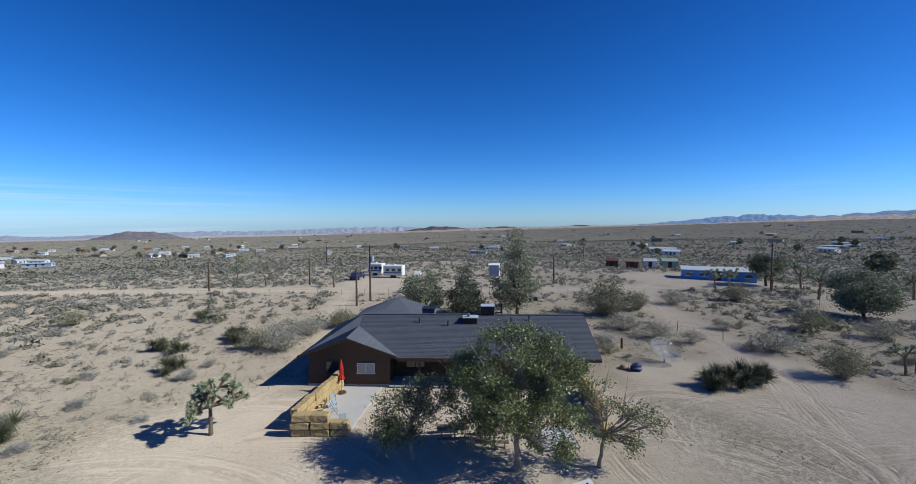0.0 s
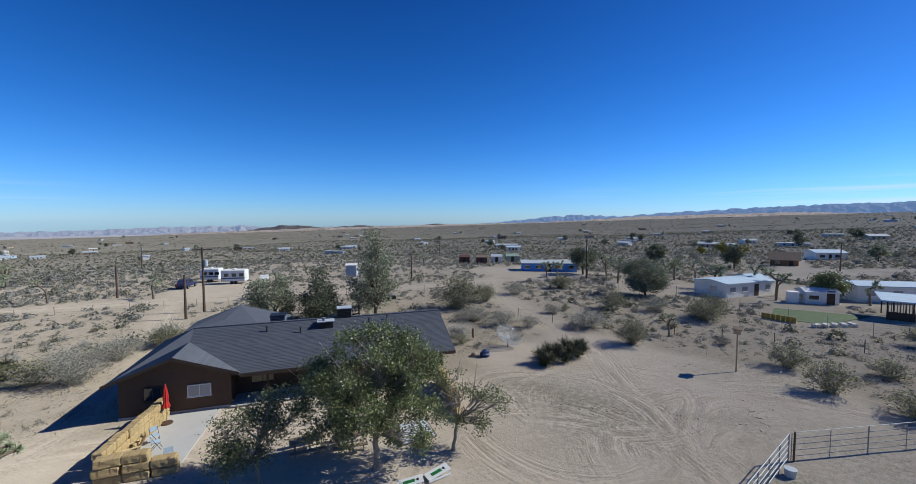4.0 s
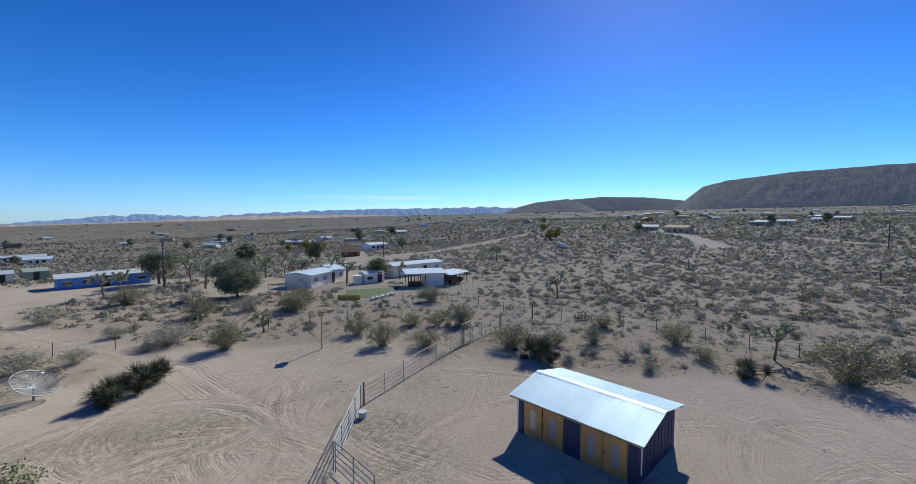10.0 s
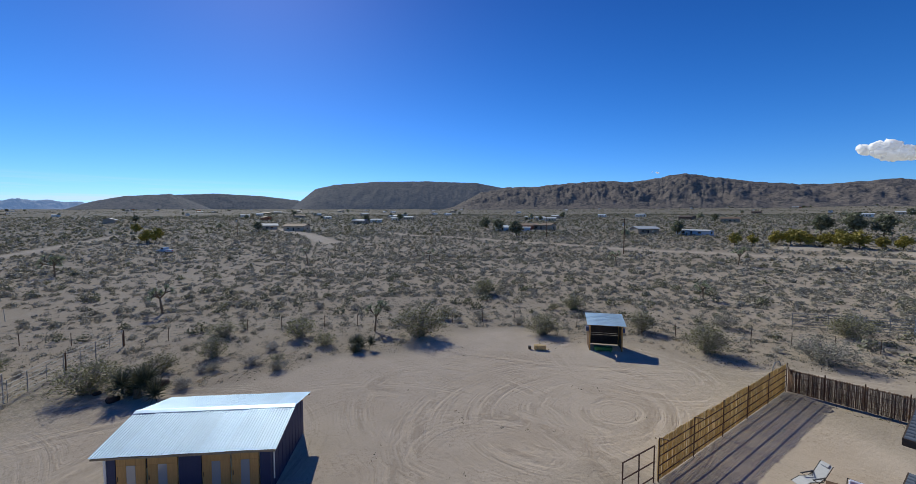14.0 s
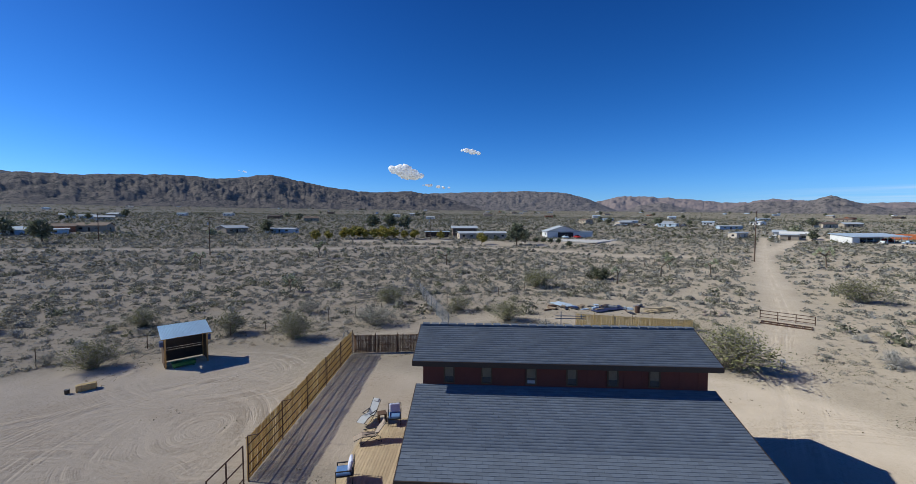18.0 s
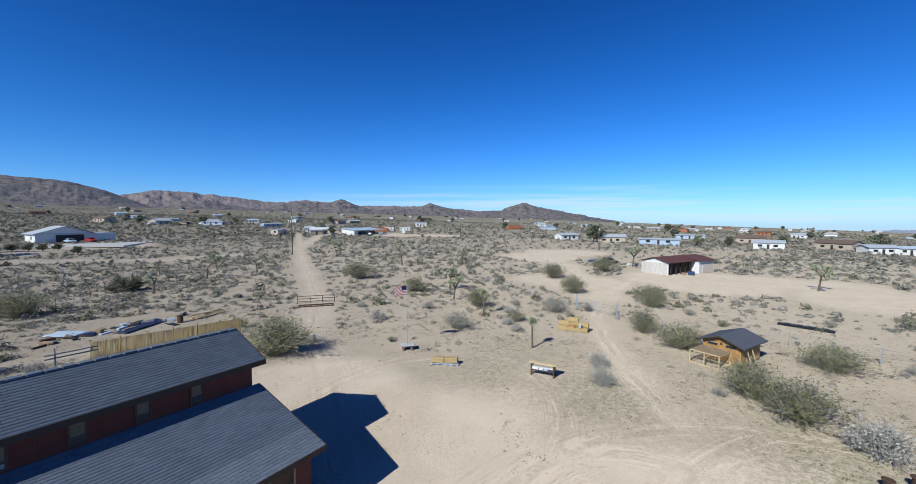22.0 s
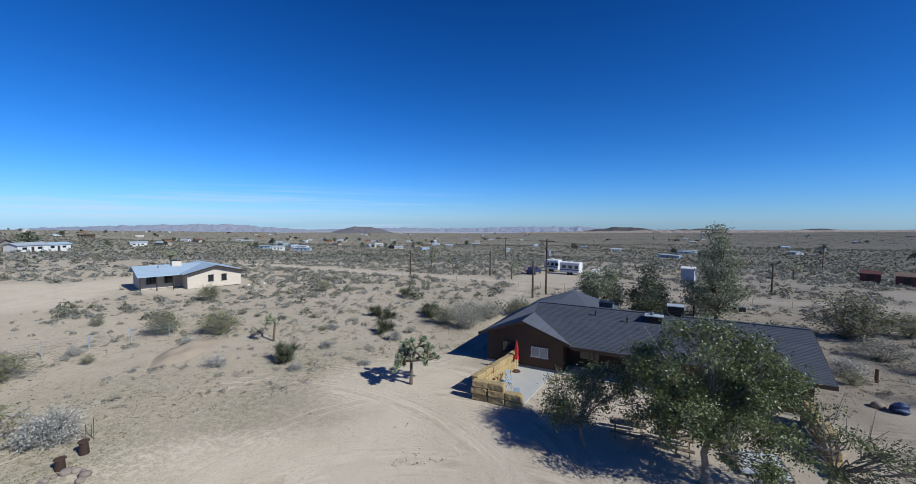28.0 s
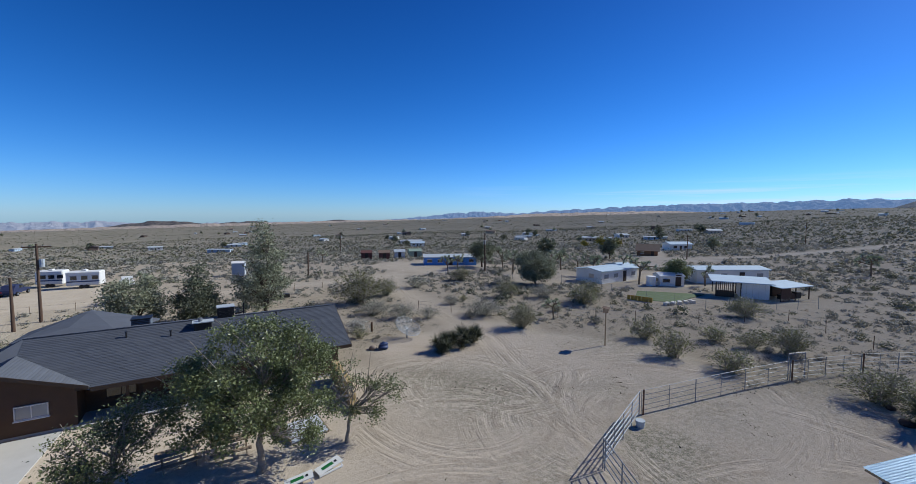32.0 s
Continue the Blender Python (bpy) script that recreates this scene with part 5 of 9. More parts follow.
def near_shrubs():
    cre = [shrub("creosote_bush", 10 + k, True, OLIVE, "olive green creosote bush on the sand", 60, 1500, 0.022, 0.72, 0.45, 0.62) for k in range(4)]
    large = [shrub("creosote_bush", 15 + k, True, OLIVE, "large olive green creosote bush with grey stems", 110, 3600, 0.0165, 0.8, 0.45, 0.55, 0.0048) for k in range(2)]
    dead = [shrub("dry_bush", 30 + k, True, SAGE, "half bare grey desert bush with pale twigs", 80, 2600, 0.0135, 0.7, 0.5, 0.4, 0.004) for k in range(3)]
    pale = [shrub("sage_bush", 40 + k, True, PALESAGE, "low rounded pale grey sage bush", 60, 2600, 0.015, 0.6, 0.6) for k in range(2)]
    for group in (CREOSOTE_A, CREOSOTE_B, CREOSOTE_C, CREOSOTE_D):
        grow(cre, [b for b in group if b[2] < 3.6], "creosote bushes", scale=0.92)
        grow(large, [b for b in group if b[2] >= 3.6], "creosote bushes", scale=0.92)
    grow(dead, DEADBUSH, "dry bushes", scale=0.9)
    grow(pale, PALEBUSH, "sage bushes", scale=0.9)
    # more small ones by chance, on the rough ground near the yard
    more = {0: [], 1: [], 2: []}
    rng = np.random.default_rng(21)
    tries = 0
    while sum(map(len, more.values())) < 150 and tries < 6000:
        tries += 1
        a, r = rng.uniform(0, 2 * np.pi), 24 + 36 * rng.uniform() ** 0.7
        x, y = r * math.sin(a), r * math.cos(a)
        if free_spot(x, y) and float(bare(x, y)[0]) < 0.25:
            k = int(rng.choice(3, p=(0.25, 0.25, 0.5)))
            more[k].append((x, y, float(rng.uniform(0.6, 1.7))))
    grow(cre, more[0], "creosote bushes")
    grow(dead, more[1], "dry bushes")
    grow(pale, more[2], "sage bushes")
    for s in cre + large + dead + pale:
        away(s)


KEEP = ((-1, 34, 15), (-5, -16, 11), (4, -27, 9), (21, 0, 6), (21, -32, 4), (-96, 0, 12), (-70, 42, 9), (66, 46, 9), (82, 32, 9), (66, 24, 7), (73, 19, 5), (55, 84, 9), (-40, 4, 5),
        (-20, -50, 8), (-16, 90, 8), (0, 19, 8), (60, 31, 6.5), (68, 37, 5))


CLEAR = ((-22, -4, 11), (-20, 8, 9), (-20, -21, 9), (24, 26, 10), (-30, -12, 6))


def free_spot(x, y):
    return all((x - a) ** 2 + (y - b) ** 2 > r * r for a, b, r in KEEP + CLEAR)


def scatter(name, r0, r1, n, shapes, size, material, label, seed, lean=1.0):
    """Scrub beyond counting: small shapes strewn over the rough ground from r0 to r1 metres off, in one mesh."""
    rng = np.random.default_rng(seed)
    u = rng.uniform(size=n * 3)
    r = np.sqrt(r0 * r0 + u ** lean * (r1 * r1 - r0 * r0))
    a = rng.uniform(0, 2 * np.pi, n * 3)
    x, y = r * np.sin(a), r * np.cos(a)
    w = bare(x, y)[0]
    thick = 0.7 + 0.18 * np.cos(a - radians(165)) - 0.46 * np.exp(-((a - radians(252)) / radians(36)) ** 2) + 0.35 * np.sin(x * 0.05 + 2 * np.sin(y * 0.031)) * np.cos(y * 0.043)
    ok = (w < 0.12) & (rng.uniform(size=len(x)) < np.clip(thick + 0.1, 0.2, 1))
    for cx, cy, cr in KEEP + CLEAR:
        ok &= (x - cx) ** 2 + (y - cy) ** 2 > cr * cr
    x, y = x[ok][:n], y[ok][:n]
    z = lie(x, y)
    vs, fs, at = [], [], 0
    pick = rng.integers(0, len(shapes), len(x))
    for k, (v, f) in enumerate(shapes):
        sel = pick == k
        m = int(sel.sum())
        if not m:
            continue
        s = size[0] + (size[1] - size[0]) * rng.uniform(size=m) ** 2.0
        t = rng.uniform(0, 2 * np.pi, m)
        c, q = np.cos(t)[:, None] * s[:, None], np.sin(t)[:, None] * s[:, None]
        X = v[None, :, 0] * c - v[None, :, 1] * q + x[sel][:, None]
        Y = v[None, :, 0] * q + v[None, :, 1] * c + y[sel][:, None]
        Z = v[None, :, 2] * s[:, None] * rng.uniform(0.7, 1.1, m)[:, None] + z[sel][:, None] - 0.03
        vs.append(np.stack([X, Y, Z], -1).reshape(-1, 3))
        fs.append((f[None] + (np.arange(m) * len(v))[:, None, None]).reshape(-1, 3) + at)
        at += m * len(v)
    me = raw(name, np.concatenate(vs), np.concatenate(fs), material)
    tagged(new(name, me), label, "scrub", kind="stuff")


def clump(seed, n, high, fine=1.0):
    """A rounded, uneven bush one metre wide: n small leafy facets over and within a lobed dome, with loose ones standing out of it."""
    rng = np.random.default_rng(seed)
    d = rng.normal(size=(n, 3))
    d[:, 2] = np.abs(d[:, 2]) * 0.8 + 0.06
    d = d / np.linalg.norm(d, axis=1, keepdims=True)
    turn = np.arctan2(d[:, 1:2], d[:, 0:1])
    lobes = 0.82 + 0.16 * np.sin(turn * 2 + rng.uniform(0, 6)) + 0.12 * np.sin(turn * 5 + rng.uniform(0, 6))
    at = d * [0.45, 0.45, high * 0.9] * lobes * rng.uniform(0.55, 1.1, (n, 1))
    u = np.cross(d, rng.normal(size=(n, 3)) * 0.8 + [0, 0, 0.4])
    u = u / np.linalg.norm(u, axis=1, keepdims=True)
    v = np.cross(d + rng.normal(size=(n, 3)) * 0.8, u)
    v = v / np.linalg.norm(v, axis=1, keepdims=True)
    s = 0.66 * fine / math.sqrt(n) * rng.uniform(0.5, 1.4, (n, 1))
    vs = np.stack([at - u * s, at + u * s * rng.uniform(0.6, 1.2, (n, 1)), at + v * s * 1.5], 1).reshape(-1, 3)
    vs[:, 2] = np.maximum(vs[:, 2], 0)
    return vs, np.arange(n * 3).reshape(-1, 3)


def far_mat(name, c1, c2, other, lo, hi):
    """Scrub seen from afar: whole stands differ in colour, by a broad noise over the land."""
    m = mat(name, c1, c2, 0.85, scale=0.35, fine=9.0, bump=0, island=0.16, translucent=0.2)
    t = m.node_tree
    b = t.nodes["Principled BSDF"]
    src = b.inputs["Base Color"].links[0].from_socket
    co = t.nodes.new("ShaderNodeTexCoord")
    nz = node(t, "ShaderNodeTexNoise", Scale=0.55, Detail=1.0)
    link(t, co.outputs["Object"], nz.inputs["Vector"])
    mr = t.nodes.new("ShaderNodeMapRange")
    mr.inputs[1].default_value, mr.inputs[2].default_value = lo, hi
    link(t, nz.outputs["Fac"], mr.inputs[0])
    mix = t.nodes.new("ShaderNodeMix")
    mix.data_type = "RGBA"
    link(t, mr.outputs[0], mix.inputs[0])
    link(t, src, mix.inputs[6])
    mix.inputs[7].default_value = (*other, 1)
    link(t, mix.outputs[2], b.inputs["Base Color"])
    return m


SCRUB = far_mat("mixed_desert_scrub", (0.275, 0.262, 0.21), (0.185, 0.18, 0.142), (0.31, 0.30, 0.265), 0.46, 0.58)
GREENSCRUB = far_mat("dark_green_scrub", (0.175, 0.178, 0.108), (0.118, 0.122, 0.078), (0.22, 0.21, 0.16), 0.48, 0.6)
DRYSCRUB = far_mat("straw_coloured_scrub", (0.42, 0.35, 0.24), (0.31, 0.25, 0.17), (0.36, 0.31, 0.27), 0.45, 0.6)


def litter():
    """Dry weeds, twigs and small stones on the trodden ground."""
    rng = np.random.default_rng(77)
    n = 80000
    r, a = 9 + 50 * rng.uniform(size=n) ** 0.8, rng.uniform(0, 2 * np.pi, n)
    x, y = r * np.sin(a), r * np.cos(a)
    worn, rut = bare(x, y)
    patch = np.sin(x * 0.35 + 1.5 * np.sin(y * 0.29)) * np.cos(y * 0.41 + 0.6 * np.sin(x * 0.17)) + 0.45 * np.sin(x * 1.1 + np.sin(y)) * np.sin(y * 1.3)
    ok = (rng.uniform(size=n) < np.clip(0.75 - 1.15 * worn + 0.9 * (patch - 0.35), 0.002, 1)) & (rut < 0.3)
    for cx, cy, cr in KEEP[:5] + ((0, 0, 3),):
        ok &= (x - cx) ** 2 + (y - cy) ** 2 > (cr * 0.75) ** 2
    c = np.stack([x[ok], y[ok], lie(x[ok], y[ok])], -1)
    c = c[:, None] + rng.normal(size=(len(c), 4, 3)) * [0.08, 0.08, 0]
    c[:, :, 2] += np.abs(rng.normal(size=c.shape[:2])) * 0.012 + 0.008
    c = c.reshape(-1, 3)
    half = rng.uniform(size=len(c)) < 0.45
    tagged(new("dry_weeds", raw("dry_weeds", *leaves(c[half], 0.042, rng), WEED)), "small dry weeds and litter on sand", "weeds", kind="stuff")
    tagged(new("green_weeds", raw("green_weeds", *leaves(c[~half], 0.042, rng), GREENWEED)), "small dull green weeds on sand", "weeds", kind="stuff")


def wide_scrub():
    litter()
    scatter("low_scrub", 26, 46, 1700, [clump(44 + k, 130, 0.5, 0.6) for k in range(6)], (0.25, 1.15), SCRUB, "low grey and tan desert scrub", 11)
    scatter("low_scrub", 44, 66, 4400, [clump(50 + k, 80, 0.56, 0.85) for k in range(6)], (0.3, 1.35), SCRUB, "low grey and tan desert scrub", 1)
    scatter("dry_grass_tufts", 28, 120, 6000, [clump(56 + k, 24, 0.4, 0.7) for k in range(4)], (0.2, 0.8), DRYSCRUB, "small tufts of straw-coloured dry grass", 13)
    scatter("low_scrub", 62, 92, 6200, [clump(160 + k, 70, 0.54, 0.92) for k in range(6)], (0.4, 2.0), SCRUB, "low grey and tan desert scrub", 15)
    scatter("low_scrub", 88, 130, 8800, [clump(60 + k, 40, 0.55, 0.95) for k in range(6)], (0.5, 2.3), SCRUB, "low grey and tan desert scrub", 2)
    scatter("low_scrub", 125, 260, 24000, [clump(64 + k, 17, 0.58, 1.0) for k in range(6)], (0.8, 2.8), SCRUB, "low grey and tan desert scrub", 12)
    scatter("creosote_scrub", 48, 240, 5200, [clump(70 + k, 84, 0.66, 0.9) for k in range(5)], (1.0, 3.1), GREENSCRUB, "olive green creosote scrub", 3)
    scatter("far_scrub", 250, 700, 52000, [clump(80 + k, 6, 0.64, 1.1) for k in range(5)], (1.1, 3.2), SCRUB, "grey desert scrub in the distance", 4, 1.1)
    scatter("far_creosote", 220, 800, 36000, [clump(90 + k, 9, 0.8, 1.1) for k in range(5)], (1.4, 3.6), GREENSCRUB, "olive green bushes in the distance", 5, 1.1)
    scatter("fallen_twigs", 22, 75, 13000, [clump(180 + k, 12, 0.4, 0.8) for k in range(4)], (0.1, 0.42), SCRUB, "small grey twigs and weeds on the sand", 17)
    scatter("far_scrub", 680, 2400, 34000, [clump(100 + k, 6, 0.6) for k in range(4)], (2.0, 5.0), GREENSCRUB, "dark scrub on the far plain", 6, 1.2)


# ---- trees ----
def limb(lines, start, way, length, r, depth, rng, tips, bend=0.25, fork=3, lift=0.1):
    """Grows a limb of short lengths and forks at its end; collects (start, end, r0, r1) and the twig ends."""
    p, d = np.array(start, float), np.array(way, float)
    steps = 4
    for k in range(steps):
        d = d + rng.normal(size=3) * bend * 0.5 + np.array([0, 0, lift * 0.3])
        d = d / np.linalg.norm(d)
        q = p + d * length / steps
        r1 = r * (1 - 0.13)
        lines.append((p, q, r, r1))
        if depth <= 1:
            tips.append(q)
        p, r = q, r1
    if depth == 0:
        tips.append(p)
        return
    for k in range(fork):
        side = rng.normal(size=3)
        nd = d + side * 0.62
        nd = nd / np.linalg.norm(nd)
        limb(lines, p, nd, length * rng.uniform(0.6, 0.85), r * 0.68, depth - 1, rng, tips, bend, fork, lift)


def wood(lines, n=6):
    """Tapered tubes along limb lengths."""
    vs, fs, at = [], [], 0
    for a, b, r0, r1 in lines:
        a, b = np.asarray(a, float), np.asarray(b, float)
        d = (b - a) / max(1e-6, np.linalg.norm(b - a))
        s = np.cross(d, (1, 0, 0) if abs(d[2]) > 0.9 else (0, 0, 1))
        s = s / np.linalg.norm(s)
        o = np.cross(d, s)
        ring = [(math.cos(k * 2 * math.pi / n), math.sin(k * 2 * math.pi / n)) for k in range(n)]
        vs += [a - d * r0 * 0.2 + r0 * (c * s + e * o) for c, e in ring] + [b + d * r1 * 0.2 + r1 * (c * s + e * o) for c, e in ring]
        fs += [[at + k, at + (k + 1) % n, at + n + (k + 1) % n, at + n + k] for k in range(n)]
        at += 2 * n
    return np.array(vs), np.array(fs)


def crown_tree(name, x, y, seed, trunk, fork_z, blobs, n_cluster, n_leaf, size, leaf, bark, label, tilt=(0, 0), fluff=0.29, bare_twigs=0):
    """A tree: trunk, limbs that curve out to clusters of leaves, and the clusters, strewn within rounded masses (centre, half width, half height)."""
    rng = np.random.default_rng(seed)
    t = thing(name, on(x, y), label, "tree")
    lines, subs = [], []
    p, d, r = np.array([0.0, 0, -0.1]), np.array([tilt[0], tilt[1], 1.0]), trunk
    for k in range(4):
        q = p + d / np.linalg.norm(d) * fork_z / 4 + rng.normal(size=3) * [0.04, 0.04, 0]
        lines.append((p, q, r * (1.25 if k == 0 else 1), r * 0.93))
        p, r = q, r * 0.93
    share = np.array([b[3] * b[3] * b[4] for b in blobs])
    which = rng.choice(len(blobs), n_cluster + bare_twigs, p=share / share.sum())
    ends = []
    for k in which:
        cx, cy, cz, w, h = blobs[k]
        v = rng.normal(size=3)
        v = v / np.linalg.norm(v) * rng.uniform(0.25, 1.0) ** 0.5
        ends.append(np.array([cx + v[0] * w, cy + v[1] * w, max(0.7, cz + v[2] * h)]))
    mains = [ends[k] for k in range(0, len(ends), max(1, len(ends) // 9))]
    for e in mains:
        mid = p + (e - p) * 0.5 + np.array([0, 0, 0.12 * np.linalg.norm(e - p)]) + rng.normal(size=3) * 0.15
        subs += [(p, mid, r * 0.55, r * 0.36), (mid, e, r * 0.36, 0.02)]
    for k, e in enumerate(ends):
        m = min(mains, key=lambda q: np.linalg.norm(q - e))
        b = p + (m - p) * rng.uniform(0.45, 0.85)
        mid = b + (e - b) * 0.5 + rng.normal(size=3) * 0.12
        far = e if k < n_cluster else e + (e - p) / np.linalg.norm(e - p) * 0.7
        subs += [(b, mid, 0.035, 0.022), (mid, far, 0.022, 0.008)]
    part("trunk", raw("trunk", *wood(lines, 9), bark, True), None, t)
    part("branchwork", raw("branchwork", *wood(subs, 3 if n_leaf < 2000 else 5), bark, True), None, t)
    at = np.array(ends[:n_cluster])
    c = at[rng.integers(0, len(at), n_leaf)] + rng.normal(size=(n_leaf, 3)) * [fluff, fluff, fluff * 0.75]
    c[:, 2] = np.maximum(c[:, 2], 0.4 + 0.3 * rng.uniform(size=n_leaf))
    part("crown", raw("crown", *leaves(c, size, rng, 0.3, 1.0), leaf), None, t)


def blades(tip, way, n, length, rng, spread=1.0, width=0.035):
    """Stiff pointed leaves that stand out round the end of a limb."""
    way = np.asarray(way, float) / np.linalg.norm(way)
    d = rng.normal(size=(n, 3))
    d = d / np.linalg.norm(d, axis=1, keepdims=True) * spread + way * 0.75
    d = d / np.linalg.norm(d, axis=1, keepdims=True)
    s = np.cross(d, rng.normal(size=(n, 3)))
    s = s / np.linalg.norm(s, axis=1, keepdims=True) * width
    base = np.asarray(tip) - way * rng.uniform(0, 0.35, (n, 1)) * length
    L = length * rng.uniform(0.7, 1.1, (n, 1))
    vs = np.stack([base - s, base + s, base + d * L + s * 0.15, base + d * L - s * 0.15], 1).reshape(-1, 3)
    return vs, np.arange(n * 4).reshape(-1, 4)


def joshua(seed, arms, label, heads=70, blade=0.27):
    """A Joshua tree three metres high: shaggy trunk, crooked arms, spiky heads."""
    rng = np.random.default_rng(seed)
    t = thing("joshua_tree", pose(0, 0, 0), label, "tree")
    lines, tufts = [], []
    top = np.array([rng.normal() * 0.1, rng.normal() * 0.1, 1.45])
    lines.append((np.array([0, 0, -0.1]), top * 0.5, 0.115, 0.09))
    lines.append((top * 0.5, top, 0.09, 0.08))
    if arms == 0:
        tufts.append((top + [0, 0, 1.2], np.array([0, 0, 1.0])))
        lines.append((top, top + [0, 0, 1.2], 0.085, 0.08))
    for k in range(arms):
        a = k * 2 * np.pi / arms + rng.uniform(-0.5, 0.5)
        w = np.array([math.cos(a), math.sin(a), rng.uniform(0.1, 1.7)])
        w = w / np.linalg.norm(w)
        e = top + w * rng.uniform(0.5, 1.15)
        lines.append((top, e, 0.075, 0.065))
        for _ in range(rng.integers(2, 5) + (2 if arms > 6 else 0)):
            w2 = w * 0.4 + rng.normal(size=3) * 0.55 + [0, 0, 0.12]
            w2 = w2 / np.linalg.norm(w2)
            f = e + w2 * rng.uniform(0.35, 0.75)
            lines.append((e, f, 0.06, 0.055))
            tufts.append((f, w2))
    part("trunk", raw("trunk", *wood(lines, 7), JOSHBARK, True), None, t)
    for p, w in tufts:
        part("leaf_head", raw("leaf_head", *blades(p, w, heads, blade, rng, 1.3), JOSHUA), None, t)
    return t


def yucca(seed, label):
    """Several rosettes of long stiff blades, one metre high."""
    rng = np.random.default_rng(seed)
    t = thing("yucca", pose(0, 0, 0), label, "plant")
    for k in range(7):
        p = rng.normal(size=3) * [0.3, 0.3, 0]
        p[2] = rng.uniform(0.12, 0.62)
        part("rosette", raw("rosette", *blades(p, (0, 0, 1), 190, 0.52, rng, 1.25, 0.014), YUCCA), None, t)
    part("stem", raw("stem", *wood([(np.array([0, 0, -0.05]), np.array([0, 0, 0.3]), 0.12, 0.1)], 6), JOSHBARK), None, t)
    return t


JOSHUAS_A = ((-31.8, 25.9, 3.3), (35.3, 31.5, 2.8), (45.0, 69.7, 3.8), (68.9, 51.5, 4.8), (67.1, 40.3, 4.7), (76.0, 33.1, 4.4), (63.0, 1.1, 4.0), (39.8, -17.5, 3.1), (26.2, -64.8, 3.0), (-43.2, -80.8, 4.3), (-54.9, -82.6, 4.3), (1.2, -103.0, 5.0), (-50.4, -29.2, 3.3))
JOSHUAS_B = ((-30.7, -72.6, 3.9), (-92.1, -95.4, 5.4), (-51.4, -91.9, 3.7), (-56.8, -33.6, 4.2), (-81.0, -62.2, 5.4), (-92.0, -50.8, 4.6), (-85.6, 19.5, 4.7), (-105.6, -10.6, 4.8), (8.5, 57.3, 5.2), (-38, 78, 4.0), (-24, 76, 4.2), (-6, 70, 4.4), (-46, 82, 4.2))
JOSHUAS_C = ((57, 63, 5.2), (64, 58, 5.4), (62, 72, 5.0), (71, 62, 5.2), (73, 47.5, 5.0), (70.8, 42.5, 5.2), (55, 70, 4.2), (60, 66, 4.6), (51, 75, 3.8), (72, 58, 4.5), (80, 50, 4.6), (30, 110, 4.0), (-60, 110, 5.0), (120, 20, 5.0), (110, -30, 4.4), (96, -60, 4.6), (60, -96, 4.4), (40, -120, 4.6), (-110, 60, 4.6))
YUCCAS = ((-26.4, 22.5, 2.0), (-24.2, 32.9, 1.7), (-32.3, 50.2, 1.8), (18.4, 29.2, 1.9), (19.6, 29.6, 2.1), (21.6, 30.3, 2.3), (22.4, 29.9, 2.0), (34.3, 2.3, 2.7), (35.0, -13.6, 1.9), (-22.6, 40.7, 1.8), (-27.1, 37.7, 1.5), (-29.2, -78.3, 3.6), (-29.1, 38.4, 1.7), (-24.0, 42.2, 1.8))


def place(kinds, spots, base, group, seed):
    rng = np.random.default_rng(seed)
    for k, (x, y, h) in enumerate(spots):
        s = h / base
        ob = copy_thing(kinds[k % len(kinds)], pose(0, 0, 0))
        ob.matrix_basis = on(x, y, float(rng.uniform(0, 360))) @ Matrix.Scale(s, 4)
        ob["group"] = group


